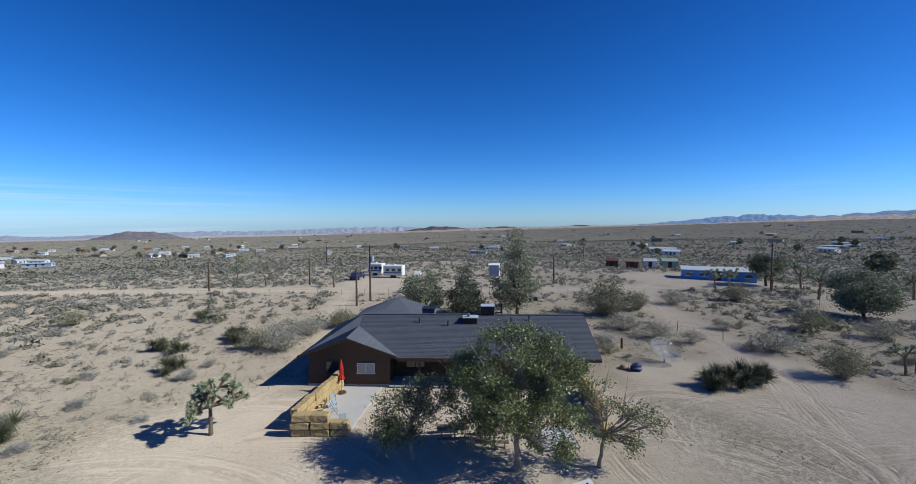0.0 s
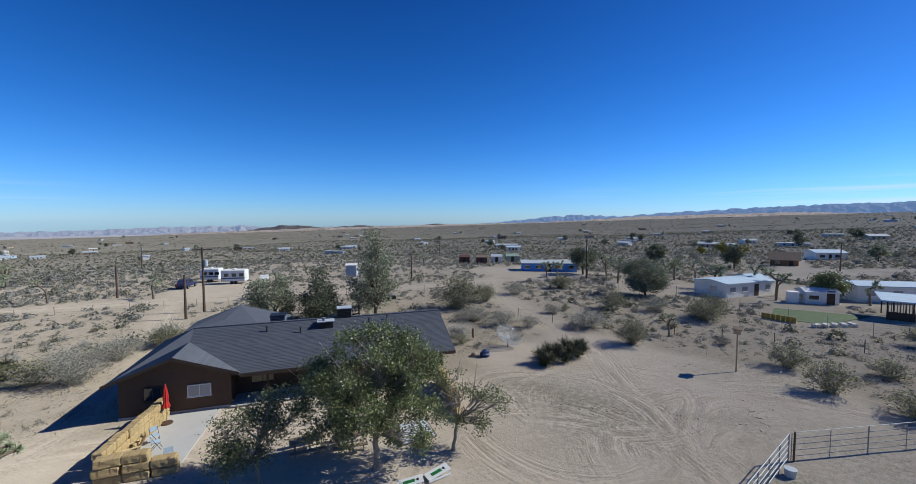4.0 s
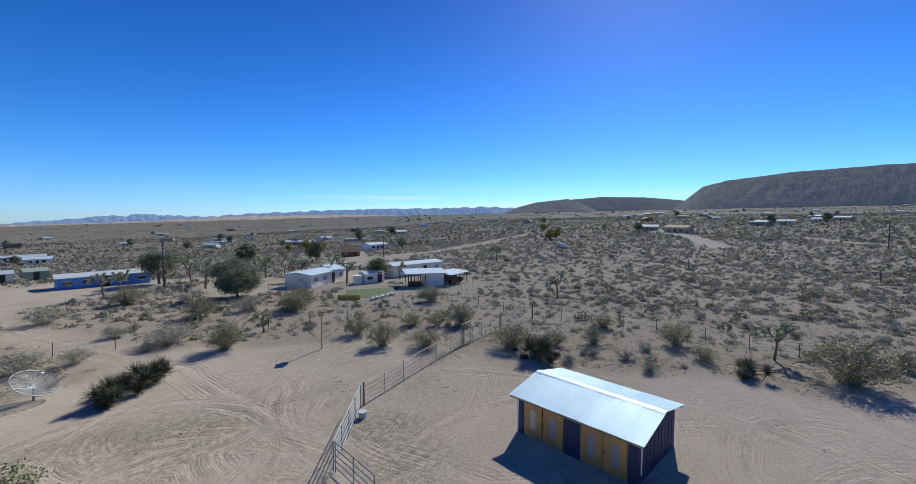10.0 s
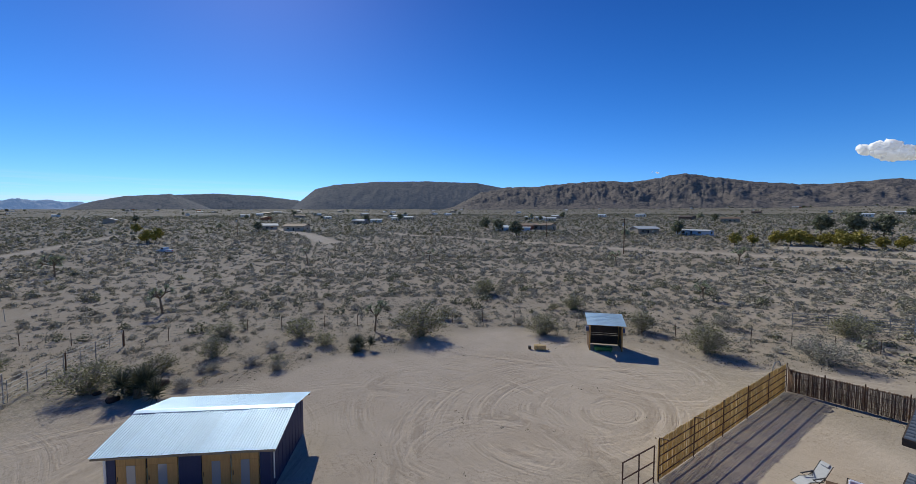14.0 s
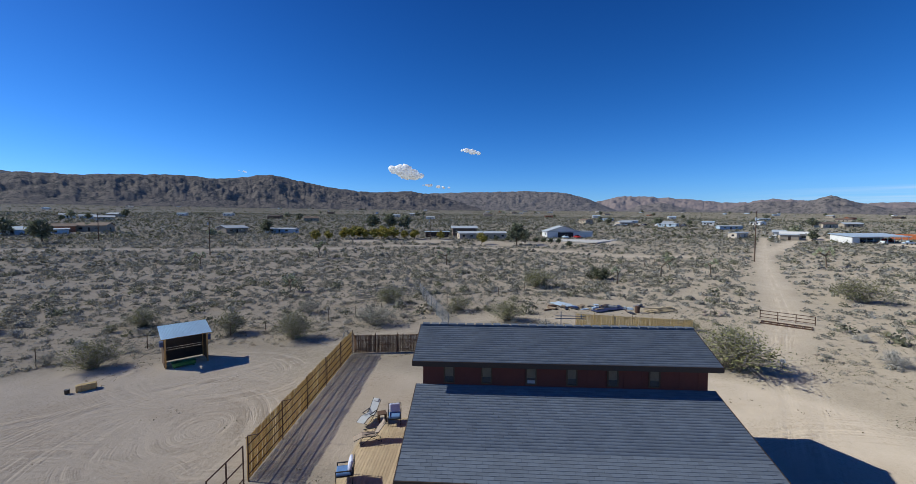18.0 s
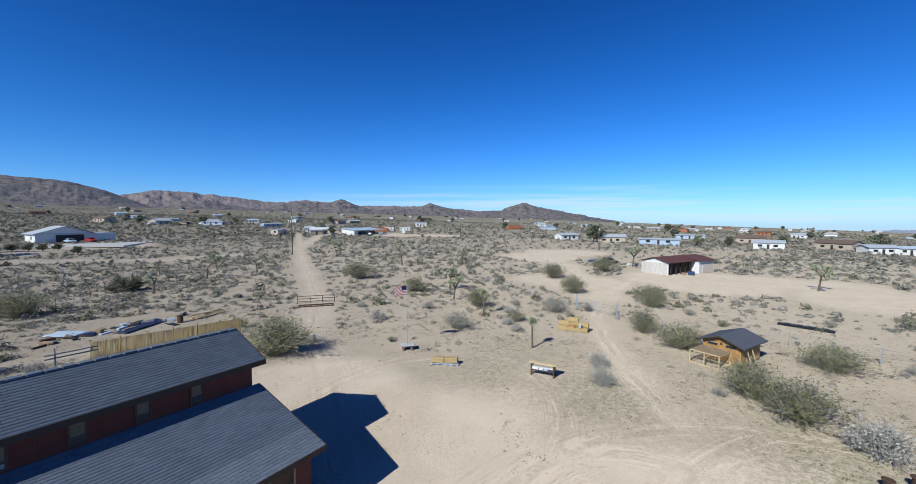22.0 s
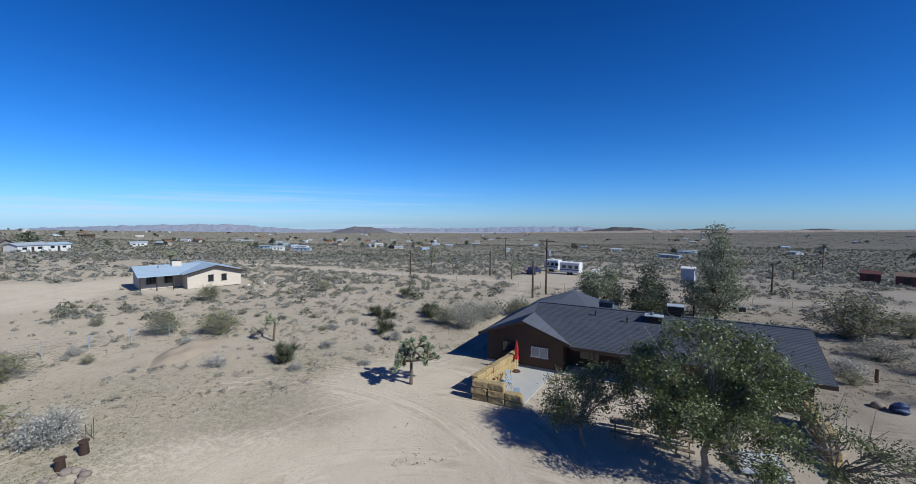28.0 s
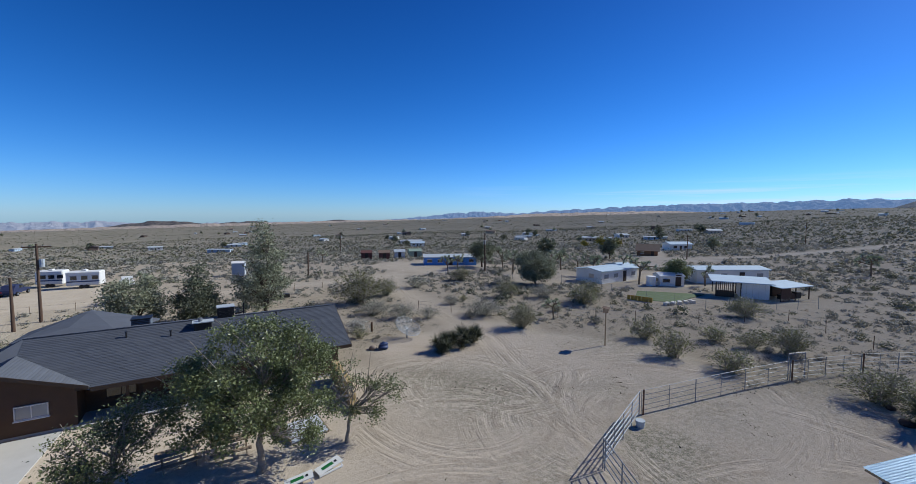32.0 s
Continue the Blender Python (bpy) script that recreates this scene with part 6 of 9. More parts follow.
def all_trees():
    crown_tree("shade_tree", 2.6, 19.8, 3, 0.17, 2.1, ((0, 0.3, 4.7, 2.9, 2.7), (-2.0, 0.5, 3.9, 2.0, 1.8), (2.2, 0.2, 4.0, 1.9, 1.9), (1.6, -0.6, 2.4, 1.9, 0.9), (-1.5, -0.3, 2.6, 1.8, 0.9)), 210, 44000, 0.064, LEAF, BARK, "grey-barked shade tree with a broad leafy crown", fluff=0.27, bare_twigs=36)
    crown_tree("shade_tree", -2.6, 20.6, 5, 0.11, 1.4, ((-0.6, 0.3, 2.5, 1.7, 1.2), (0.9, 0.5, 3.2, 1.4, 1.3), (-1.0, 0, 1.7, 1.4, 0.6)), 60, 10000, 0.058, LEAF, BARK, "small shade tree with drooping leafy limbs", (-0.15, 0.0), 0.3, 16)
    crown_tree("shade_tree", 6.8, 20.0, 8, 0.10, 1.7, ((1.9, -0.3, 2.6, 1.1, 0.7), (1.0, -0.5, 1.7, 1.0, 0.6), (-0.6, 0, 2.4, 0.8, 0.7), (0.6, 0.4, 3.6, 1.1, 0.9)), 30, 3600, 0.056, LEAF, BARK, "leaning half-bare young tree with pale bark", (0.2, 0.05), 0.24, 40)
    crown_tree("pine_tree", -4.6, 51.5, 11, 0.2, 1.2, ((0, 0, 3.2, 2.8, 2.5), (-0.6, 0, 1.8, 2.6, 1.4), (-1.4, 0, 4.6, 1.2, 0.9)), 75, 8000, 0.13, PINELEAF, PINEBARK, "broad grey-green pine behind the house", fluff=0.42)
    crown_tree("pine_tree", 0.4, 51.0, 12, 0.2, 1.2, ((0, 0, 3.0, 2.3, 2.2), (0.3, 0, 5.2, 1.4, 1.6), (0.3, 0, 2.0, 2.4, 1.5)), 80, 8500, 0.13, PINEDARK, PINEBARK, "dark bushy pine behind the house", fluff=0.4)
    crown_tree("pine_tree", 7.3, 51.5, 13, 0.26, 1.8, ((0, 0, 4.0, 3.0, 2.4), (0.1, 0, 7.0, 2.2, 2.1), (0.1, 0, 9.8, 1.1, 1.8), (-0.5, 0, 2.2, 2.5, 1.4)), 110, 10500, 0.13, PINELEAF, PINEBARK, "tall grey-green pine behind the house", fluff=0.42)
    crown_tree("broadleaf_tree", 51.2, 50.4, 14, 0.2, 1.0, ((0, 0, 3.4, 3.3, 2.8), (0, 0, 2.0, 3.2, 1.2)), 130, 17000, 0.12, PINEMID, PINEBARK, "dense dark grey-green tree on bare ground", fluff=0.45)
    crown_tree("broadleaf_tree", 59.5, 77, 15, 0.25, 1.6, ((0, 0, 4.0, 3.2, 2.2),), 90, 9000, 0.14, PINEDARK, PINEBARK, "dark round tree beside a blue house", fluff=0.45)
    crown_tree("broadleaf_tree", 74, 37, 16, 0.2, 1.2, ((0, 0, 2.6, 2.4, 1.8),), 60, 7000, 0.13, LEAF, PINEBARK, "leafy green tree between white homes", fluff=0.4)
    big = joshua(2, 8, "Joshua tree with many spiky grey-green heads", 120, 0.24)
    ob = copy_thing(big, pose(0, 0, 0))
    ob.matrix_basis = on(-14.75, 23.2, 40) @ Matrix.Scale(1.18, 4)
    kinds = [joshua(20 + k, n, "slender Joshua tree with spiky heads", 60, 0.36) for k, n in enumerate((2, 3, 4, 5, 1))]
    lone = joshua(33, 0, "single-stemmed Joshua tree with one spiky head", 480, 0.54)
    for x, y, sc in ((-44.2, -21.3, 1.05), (-35.0, -11.9, 0.95)):
        ob = copy_thing(lone, pose(0, 0, 0))
        ob.matrix_basis = on(x, y, 40 * sc) @ Matrix.Scale(sc, 4)
    away(lone)
    for k, spots in enumerate((JOSHUAS_A, JOSHUAS_B, JOSHUAS_C)):
        place(kinds, spots, 2.9, "Joshua trees", 31 + k)
    yk = [yucca(60 + k, "spiky green yucca clump on the sand") for k in range(3)]
    place(yk, YUCCAS, 1.22, "yuccas", 41)
    for s in [big] + kinds + yk:
        away(s)


near_shrubs()
wide_scrub()
all_trees()


# ---- fences ----
def panel(name, a, b, high, rails, material, label, group, uprights=3, r=0.017, low=0.25, z=0.0):
    """A welded pipe panel from a to b."""
    a, b = Vector((*a, 0)), Vector((*b, 0))
    d = b - a
    t = thing(name, pose(a.x, a.y, float(lie(a.x, a.y)) + z, 0, 0, math.degrees(math.atan2(d.y, d.x))), label, "fence", group)
    L = d.length
    for k in range(rails):
        h = low + (high - low) * k / (rails - 1)
        part("rail", tubed((0, 0, h), (L, 0, h), r, n=6), material, t)
    for k in range(uprights):
        x = 0.02 + (L - 0.04) * k / (uprights - 1)
        part("upright", tubed((x, 0, 0), (x, 0, high + 0.01), r * 1.15, n=6), material, t)
    return t


def post(name, x, y, high, r, material, label, group=""):
    return solid(name, tubed((0, 0, -0.05), (0, 0, high), r, r * 0.92, 9), material, on(x, y), label, "post", group)


def pipe_fence():
    pts = ((22.8, 13.0), (27.4, 12.0), (32.2, 10.95), (36.8, 9.75), (40.1, 8.55), (43.3, 7.2), (46.2, 5.65), (49.0, 4.05))
    for a, b in zip(pts, pts[1:]):
        panel("pipe_fence", a, b, 1.5, 5, STEEL, "galvanised pipe livestock panel on sand", "pipe fence", 3)
    for x, y in (pts[0], pts[3], pts[5], pts[7]):
        post("fence_post", x + 0.08, y - 0.1, 1.58, 0.05, RUST, "dark steel post of a pipe fence", "pipe fence")
    panel("pipe_gate", (22.6, 13.0), (16.3, 11.0), 1.5, 5, STEEL, "long galvanised pipe gate standing open", "pipe fence", 5, 0.028)
    panel("pipe_gate", (16.3, 10.9), (14.5, 7.9), 1.5, 5, STEEL, "short galvanised pipe gate panel", "pipe fence", 3, 0.028)
    for a, b in (((36.8, 9.9), (38.3, 9.3)),):
        g = panel("walk_gate", a, b, 2.0, 2, STEEL, "narrow pipe gateway with a high top bar", "pipe fence", 2, 0.03, 1.9)
    b = solid("feed_bucket", tubed((0, 0, 0), (0, 0, 0.4), 0.22, 0.27, 12), GREYROOF, on(21.4, 12.2), "grey bucket hanging low on a pipe gate", "bucket")
    for k, (x, y, s) in enumerate(((34.6, 3.6, 0.4), (35.9, 1.0, 0.5), (36.6, 4.6, 0.25))):
        rock(x, y, s, k, CLAY, "dark rounded rock beside a yucca")


def rock(x, y, s, seed, material, label):
    rng = np.random.default_rng(seed + 500)
    bm = bmesh.new()
    bmesh.ops.create_icosphere(bm, subdivisions=2, radius=s)
    for v in bm.verts:
        v.co *= 1 + 0.22 * noise.noise(v.co * (1.8 / s) + Vector((seed, 0, 0)))
        v.co.z *= 0.7
    solid("rock", bm, material, on(x, y, float(rng.uniform(0, 360)), s * 0.35), label, "rock", "rocks", smooth=True)


def wire_fence(name, pts, step, high, wires, material, label, seed=0):
    rng = np.random.default_rng(seed)
    f = thing(name, pose(0, 0, 0), label, "fence")
    spots = []
    for (ax, ay), (bx, by) in zip(pts, pts[1:]):
        n = max(1, int(math.hypot(bx - ax, by - ay) / step))
        spots += [(ax + (bx - ax) * k / n, ay + (by - ay) * k / n) for k in range(n)]
    spots.append(pts[-1])
    tops = [float(lie(x, y)) for x, y in spots]
    me = finish(tubed((0, 0, -0.1), (0, 0, high), 0.035, 0.03, 5), "post", material)
    for (x, y), z in zip(spots, tops):
        part("post", me, None, f, m=pose(x, y, z, float(rng.normal() * 1.5), float(rng.normal() * 1.5), 0))
    for k in range(wires):
        h = high * (0.3 + 0.62 * k / max(1, wires - 1))
        part("wire", raw("wire", *strand([(*a, za + h) for a, za in zip(spots, tops)], 0.008), STEEL), None, f)


def reed_panel(t, x0, x1, high, seed, material, cover=0.56, name="reed_panel"):
    """Upright reeds side by side, with slits of light between them."""
    rng = np.random.default_rng(seed)
    n = int((x1 - x0) / 0.03)
    xs = x0 + (np.arange(n) + 0.5 + rng.uniform(-0.2, 0.2, n)) * (x1 - x0) / n
    w = (x1 - x0) / n * cover / 2 * rng.uniform(0.6, 1.4, n)
    top = high + rng.normal(size=n) * 0.025
    o = rng.normal(size=n) * 0.008
    v = np.stack([np.stack([xs + sx * w, o + sy * 0.008, np.where(sz > 0, top, 0.03)], -1) for sz in (0, 1) for sx, sy in ((-1, -1), (1, -1), (1, 1), (-1, 1))], 1).reshape(-1, 3)
    b = np.arange(n)[:, None] * 8
    f = np.concatenate([b + np.array([q]) for q in ([0, 1, 5, 4], [1, 2, 6, 5], [2, 3, 7, 6], [3, 0, 4, 7], [4, 5, 6, 7])])
    part(name, raw(name, v, f, material), None, t)


def reed_fence():
    a, b = Vector((9.15, -17.6, 0)), Vector((8.72, -34.6, 0))
    d = b - a
    t = thing("reed_fence", pose(a.x, a.y, 0, 0, 0, math.degrees(math.atan2(d.y, d.x))), "tan reed screen fence on dark pipe rails", "fence")
    n = 10
    L = d.length / n
    for k in range(n):
        reed_panel(t, k * L, (k + 1) * L - 0.02, 1.98 + 0.03 * (k % 3), k, REED)
        for h in (0.3, 0.75, 1.2, 1.65):
            part("rail", tubed((k * L, -0.05, h), ((k + 1) * L, -0.05, h), 0.026), RUST, t)
    for k in range(0, n + 1, 2):
        p = part("post", tubed((k * L, -0.06, 0), (k * L, -0.06, 2.1), 0.03, n=8), RUST, t)
    for k in (0, 2):
        part("arm", tubed((k * L, -0.06, 2.1), (k * L, -0.55, 2.2), 0.025), RUST, t)
    a, b = Vector((8.6, -34.75, 0)), Vector((1.0, -35.2, 0))
    d = b - a
    t = thing("screen_fence", pose(a.x, a.y, 0, 0, 0, math.degrees(math.atan2(d.y, d.x))), "brown rail fence with a thin brush screen", "fence")
    L = d.length / 4
    for k in range(4):
        reed_panel(t, k * L, (k + 1) * L - 0.02, 1.6, 40 + k, BRUSH, 0.82, "brush_panel")
        for h in (0.3, 0.7, 1.1, 1.5):
            part("rail", tubed((k * L, 0.05, h), ((k + 1) * L, 0.05, h), 0.02), RUST, t)
    for k in range(5):
        part("post", tubed((k * L, 0.05, 0), (k * L, 0.05, 1.75), 0.032, n=8), RUST, t)
    hoop = thing("hoop_gate", pose(8.9, -34.2, 0, 0, 0, 80), "arched pipe gate at the corner of a fence", "gate")
    for p, q in (((0, 0, 0), (0, 0, 1.9)), ((0, 0, 1.9), (0.25, 0, 2.25)), ((0.25, 0, 2.25), (0.8, 0, 2.25)), ((0.8, 0, 2.25), (1.05, 0, 1.9)), ((1.05, 0, 1.9), (1.05, 0, 0))):
        part("pipe", tubed(p, q, 0.03), STEEL, hoop)
    panel("yard_gate", (9.2, -17.4), (9.35, -15.0), 1.75, 3, RUST, "dark pipe gate beside a reed fence", "", 3, 0.03)
    # the second, paler screen beyond the workshop
    a, b = Vector((-13.6, -42.8, 0)), Vector((-24.6, -39.7, 0))
    d = b - a
    t = thing("reed_fence", pose(a.x, a.y, 0, 0, 0, math.degrees(math.atan2(d.y, d.x))), "pale leaning reed screen behind the workshop", "fence")
    L = d.length / 6
    for k in range(6):
        reed_panel(t, k * L, (k + 1) * L - 0.03, 1.55, 60 + k, REED, 0.8)
        part("post", tubed((k * L, 0.06, 0), (k * L, 0.06, 1.7), 0.04), OLDWOOD, t)


def fences():
    pipe_fence()
    reed_fence()
    wire_fence("wire_fence", ((49, 4), (48, -6.4), (47, -9.6), (44.5, -13.6), (36, -29.5), (30.3, -34.3), (17, -44), (-4.9, -59), (-19.6, -73), (-40, -92), (-62, -112)), 3.2, 1.35, 4, RUST, "wire fence on thin rusty posts", 1)
    wire_fence("wire_fence", ((-53.4, -12.1), (-58, -20), (-70, -34)), 3.2, 1.3, 4, PALEMETAL, "wire fence on pale blue steel posts", 2)
    wire_fence("wire_fence", ((-50.4, -6.7), (-46.9, 1.0), (-46.9, 8.7), (-42.2, 22.4)), 2.6, 1.4, 5, PALEMETAL, "wire fence on pale blue steel posts", 3)
    wire_fence("wire_fence", ((-90, 66.5), (-40, 67), (-8, 67), (18, 66)), 4.0, 1.1, 2, OLDWOOD, "low wire fence along a dirt road", 4)
    wire_fence("wire_fence", ((38, 66), (50, 60), (56, 52), (57, 42.5), (53.5, 34.8), (55.7, 24), (64, 19), (69, 16)), 2.8, 1.5, 5, STEEL, "grey wire mesh fence round a neighbour's yard", 5)
    wire_fence("wire_fence", ((24, 44), (42.4, 25.6), (47.8, 21.2), (58, 16), (49, 4)), 4.2, 1.3, 3, RUST, "wire fence on thin rusty posts", 6)
    for x, y in ((-50.4, -6.7), (-53.4, -12.1)):
        post("gate_post", x, y, 1.9, 0.07, PALEMETAL, "pale blue steel gate post", "gate posts")
    panel("pipe_gate", (-50.9, -7.6), (-53.0, -11.4), 1.3, 5, PALEMETAL, "pale blue pipe gate across a track", "", 3)
    panel("pipe_fence", (-42.5, 21.5), (-42.1, 22.8), 1.25, 4, PALEMETAL, "short pale blue pipe panel", "", 2, 0.012)
    # the chute of loose pipe panels
    for a, b in (((0.3, -42.2), (1.8, -48.5)), ((1.8, -48.5), (3.4, -55.5)), ((3.4, -55.5), (4.9, -62.5)), ((4.9, -62.5), (8.2, -60.0)), ((8.2, -60.0), (13.5, -56.0))):
        panel("pipe_fence", a, b, 1.7, 6, STEEL, "silver pipe panel of a cattle chute", "pipe panels", 3, 0.03)
    # cattle gate on the far track
    g = panel("ranch_gate", (-37.0, -46.6), (-40.6, -43.2), 1.0, 3, RUST, "rusty brown pipe gate across a dirt track", "", 4, 0.04)
    c = thing("cattle_guard", on(-35.4, -44.4, 136.6), "brown steel cattle guard frame on the track", "grating")
    for k in range(7):
        part("bar", tubed((k * 0.72, 0, 0.12), (k * 0.72, 1.1, 0.12), 0.05), RUST, c)
    for y in (0, 1.1):
        part("beam", boxed(-0.1, 4.45, y - 0.06, y + 0.06, 0.0, 0.14), RUST, c)


# ---- straw bales ----
def bale_mesh(L, W, H, seed):
    bm = bmesh.new()
    box(bm, -L / 2, L / 2, -W / 2, W / 2, 0, H, bevel=0.05)
    bmesh.ops.subdivide_edges(bm, edges=[e for e in bm.edges if e.calc_length() > 0.3], cuts=4, use_grid_fill=True)
    for v in bm.verts:
        n = noise.noise_vector(v.co * 5 + Vector((seed * 3.1, 0, 0)))
        v.co += n * 0.028
        pinch = math.exp(-((abs(v.co.x) - L * 0.22) / 0.05) ** 2)
        v.co.y *= 1 - 0.06 * pinch
    return finish(bm, "straw", HAY)


BALES = [bale_mesh(1.08, 0.5, 0.44, k) for k in range(4)]


def bale(x, y, z, turn, k, group, label="golden straw bale with frayed edges", tilt=0.0):
    b = thing("straw_bale", pose(x, y, z, 0, tilt, turn), label, "straw bale", group)
    part("straw", BALES[k % 4], None, b)
    for s in (-0.24, 0.24):
        bm = bmesh.new()
        for p, q in (((s, -0.252, 0.0), (s, -0.252, 0.447)), ((s, -0.252, 0.447), (s, 0.252, 0.447)), ((s, 0.252, 0.447), (s, 0.252, 0.0))):
            tube(bm, p, q, 0.007, n=4)
        part("twine", bm, TWINE, b)
    return b


def bale_wall(ax, ay, bx, by, courses, group, skip=()):
    d = Vector((bx - ax, by - ay, 0))
    n = max(1, round(d.length / 1.1))
    turn = math.degrees(math.atan2(d.y, d.x))
    rng = np.random.default_rng(int(abs(ax * 10 + by)))
    for c in range(courses):
        for k in range(n):
            if (c, k) in skip:
                continue
            s = (k + 0.5) / n
            bale(ax + d.x * s + float(rng.normal() * 0.03), ay + d.y * s + float(rng.normal() * 0.03), 0.44 * c + 0.01 * c, turn + float(rng.normal() * 2), k + c, group)


def straw():
    bale_wall(-9.95, 23.1, -6.6, 23.1, 3, "straw bale wall of the patio", ((2, 2),))
    bale_wall(-9.95, 23.6, -9.05, 29.7, 3, "straw bale wall of the patio")
    bale_wall(8.35, 22.6, 8.75, 28.8, 3, "straw bale wall beside the house", ((2, 0), (2, 1), (1, 0)))
    bale(25.1, -27.4, 0, 42, 1, "", "single straw bale on the sand")
    pail = thing("bucket", pose(25.8, -26.75, 0), "small dark bucket beside a straw bale", "bucket")
    part("pail", tubed((0, 0, 0), (0, 0, 0.3), 0.13, 0.16, 12), BLACK, pail)
    part("bail_handle", tubed((-0.16, 0, 0.3), (0.16, 0, 0.33), 0.012), STEEL, pail)
    for k, (x, y) in enumerate(((-27.35, -17.35), (-27.78, -16.32))):
        bale(x, y, 0.12, -67, k, "straw bales on pallets", "straw bale on a blue pallet")
        p = thing("pallet", pose(x - 0.1, y, 0, 0, 0, -67), "blue painted wooden pallet under straw", "pallet", "pallets")
        for j in range(5):
            part("slat", boxed(-0.6, 0.6, -0.45 + j * 0.2, -0.33 + j * 0.2, 0.09, 0.115), PALEBLUE, p)
        for j in (-0.5, 0, 0.5):
            part("runner", boxed(j - 0.05, j + 0.05, -0.45, 0.5, 0.0, 0.09), PALEBLUE, p)
    # the straw seat
    for k, (u, c, v) in enumerate(((-0.95, 0, 0), (0.15, 0, 0), (1.1, 0, 0), (-0.95, 0, -0.55), (0.15, 0, -0.55), (1.1, 0, -0.55), (-0.9, 1, -0.55), (0.2, 1, -0.55), (1.1, 1, -0.5), (0.05, 2, -0.55))):
        a = radians(92)
        x, y = -42.4 + math.cos(a) * u - math.sin(a) * -v, -10.1 + math.sin(a) * u + math.cos(a) * -v
        bale(x - 0.0, y, 0.45 * c, 92, k, "straw bale seat")
    for k, (dy, m, r) in enumerate(((0.3, PINKWALL, 0.13), (0.9, PALEBLUE, 0.12))):
        solid("lantern" if k else "pumpkin", tubed((0, 0, 0), (0, 0, 0.26 if not k else 0.45), r, r * 0.8, 10), m, pose(-42.25, -10.1 + dy, 0.45), "small blue lantern on straw" if k else "small orange pumpkin on straw", "ornament", smooth=False)


# ---- patio and deck furniture ----
def frame_of(parent, name, lines, r, material):
    for a, b in lines:
        part(name, tubed(a, b, r), material, parent)


def lounger(m, cloth, label):
    """A sling chair on a bent tube frame."""
    c = thing("sling_chair", m, label, "chair", "deck chairs")
    back = [(-0.28, 0.35, 0.42), (0.28, 0.35, 0.42), (0.28, 0.95, 1.15), (-0.28, 0.95, 1.15)]
    seat = [(-0.28, -0.45, 0.48), (0.28, -0.45, 0.48), (0.28, 0.35, 0.40), (-0.28, 0.35, 0.40)]
    foot = [(-0.28, -0.95, 0.3), (0.28, -0.95, 0.3), (0.28, -0.45, 0.48), (-0.28, -0.45, 0.48)]
    for n, pts in (("back_sling", back), ("seat_sling", seat), ("foot_sling", foot)):
        part(n, slab(pts, (0, 0, 0.02)), cloth, c)
    part("head_pillow", boxed(-0.2, 0.2, -0.1, 0.12, 0.0, 0.07, pose(0, 0.9, 1.08, 50, 0, 0), 0.025), cloth, c)
    for x in (-0.31, 0.31):
        frame_of(c, "frame_tube", (((x, -0.95, 0.3), (x, -0.45, 0.48)), ((x, -0.45, 0.48), (x, 0.35, 0.4)), ((x, 0.35, 0.4), (x, 0.97, 1.17)), ((x, -0.5, 0.02), (x, 0.5, 0.62)), ((x, 0.7, 0.02), (x, -0.3, 0.62))), 0.016, BLACK)
        part("armrest", boxed(x - 0.03, x + 0.03, -0.32, 0.5, 0.61, 0.64), BLACK, c)
    for y in (-0.5, 0.7):
        part("foot_bar", tubed((-0.31, y, 0.02), (0.31, y, 0.02), 0.016), BLACK, c)


def armchair(m, label):
    c = thing("patio_armchair", m, label, "chair", "patio armchairs")
    for x in (-0.35, 0.35):
        frame_of(c, "leg", (((x, -0.35, 0), (x, -0.35, 0.6)), ((x, 0.35, 0), (x, 0.42, 0.95))), 0.02, BLACK)
        part("armrest", boxed(x - 0.03, x + 0.03, -0.38, 0.38, 0.6, 0.63), BLACK, c)
    part("seat", boxed(-0.33, 0.33, -0.35, 0.36, 0.34, 0.38), BLACK, c)
    part("seat_cushion", boxed(-0.32, 0.32, -0.36, 0.3, 0.38, 0.52, bevel=0.04), BLUECLOTH, c)
    part("back_rail", tubed((-0.35, 0.42, 0.94), (0.35, 0.42, 0.94), 0.02), BLACK, c)
    p = part("pillow", boxed(-0.3, 0.3, -0.08, 0.08, -0.22, 0.26, pose(0, 0.25, 0.74, -15, 0, 4), 0.05), WHITECLOTH, c, "pale striped pillow")


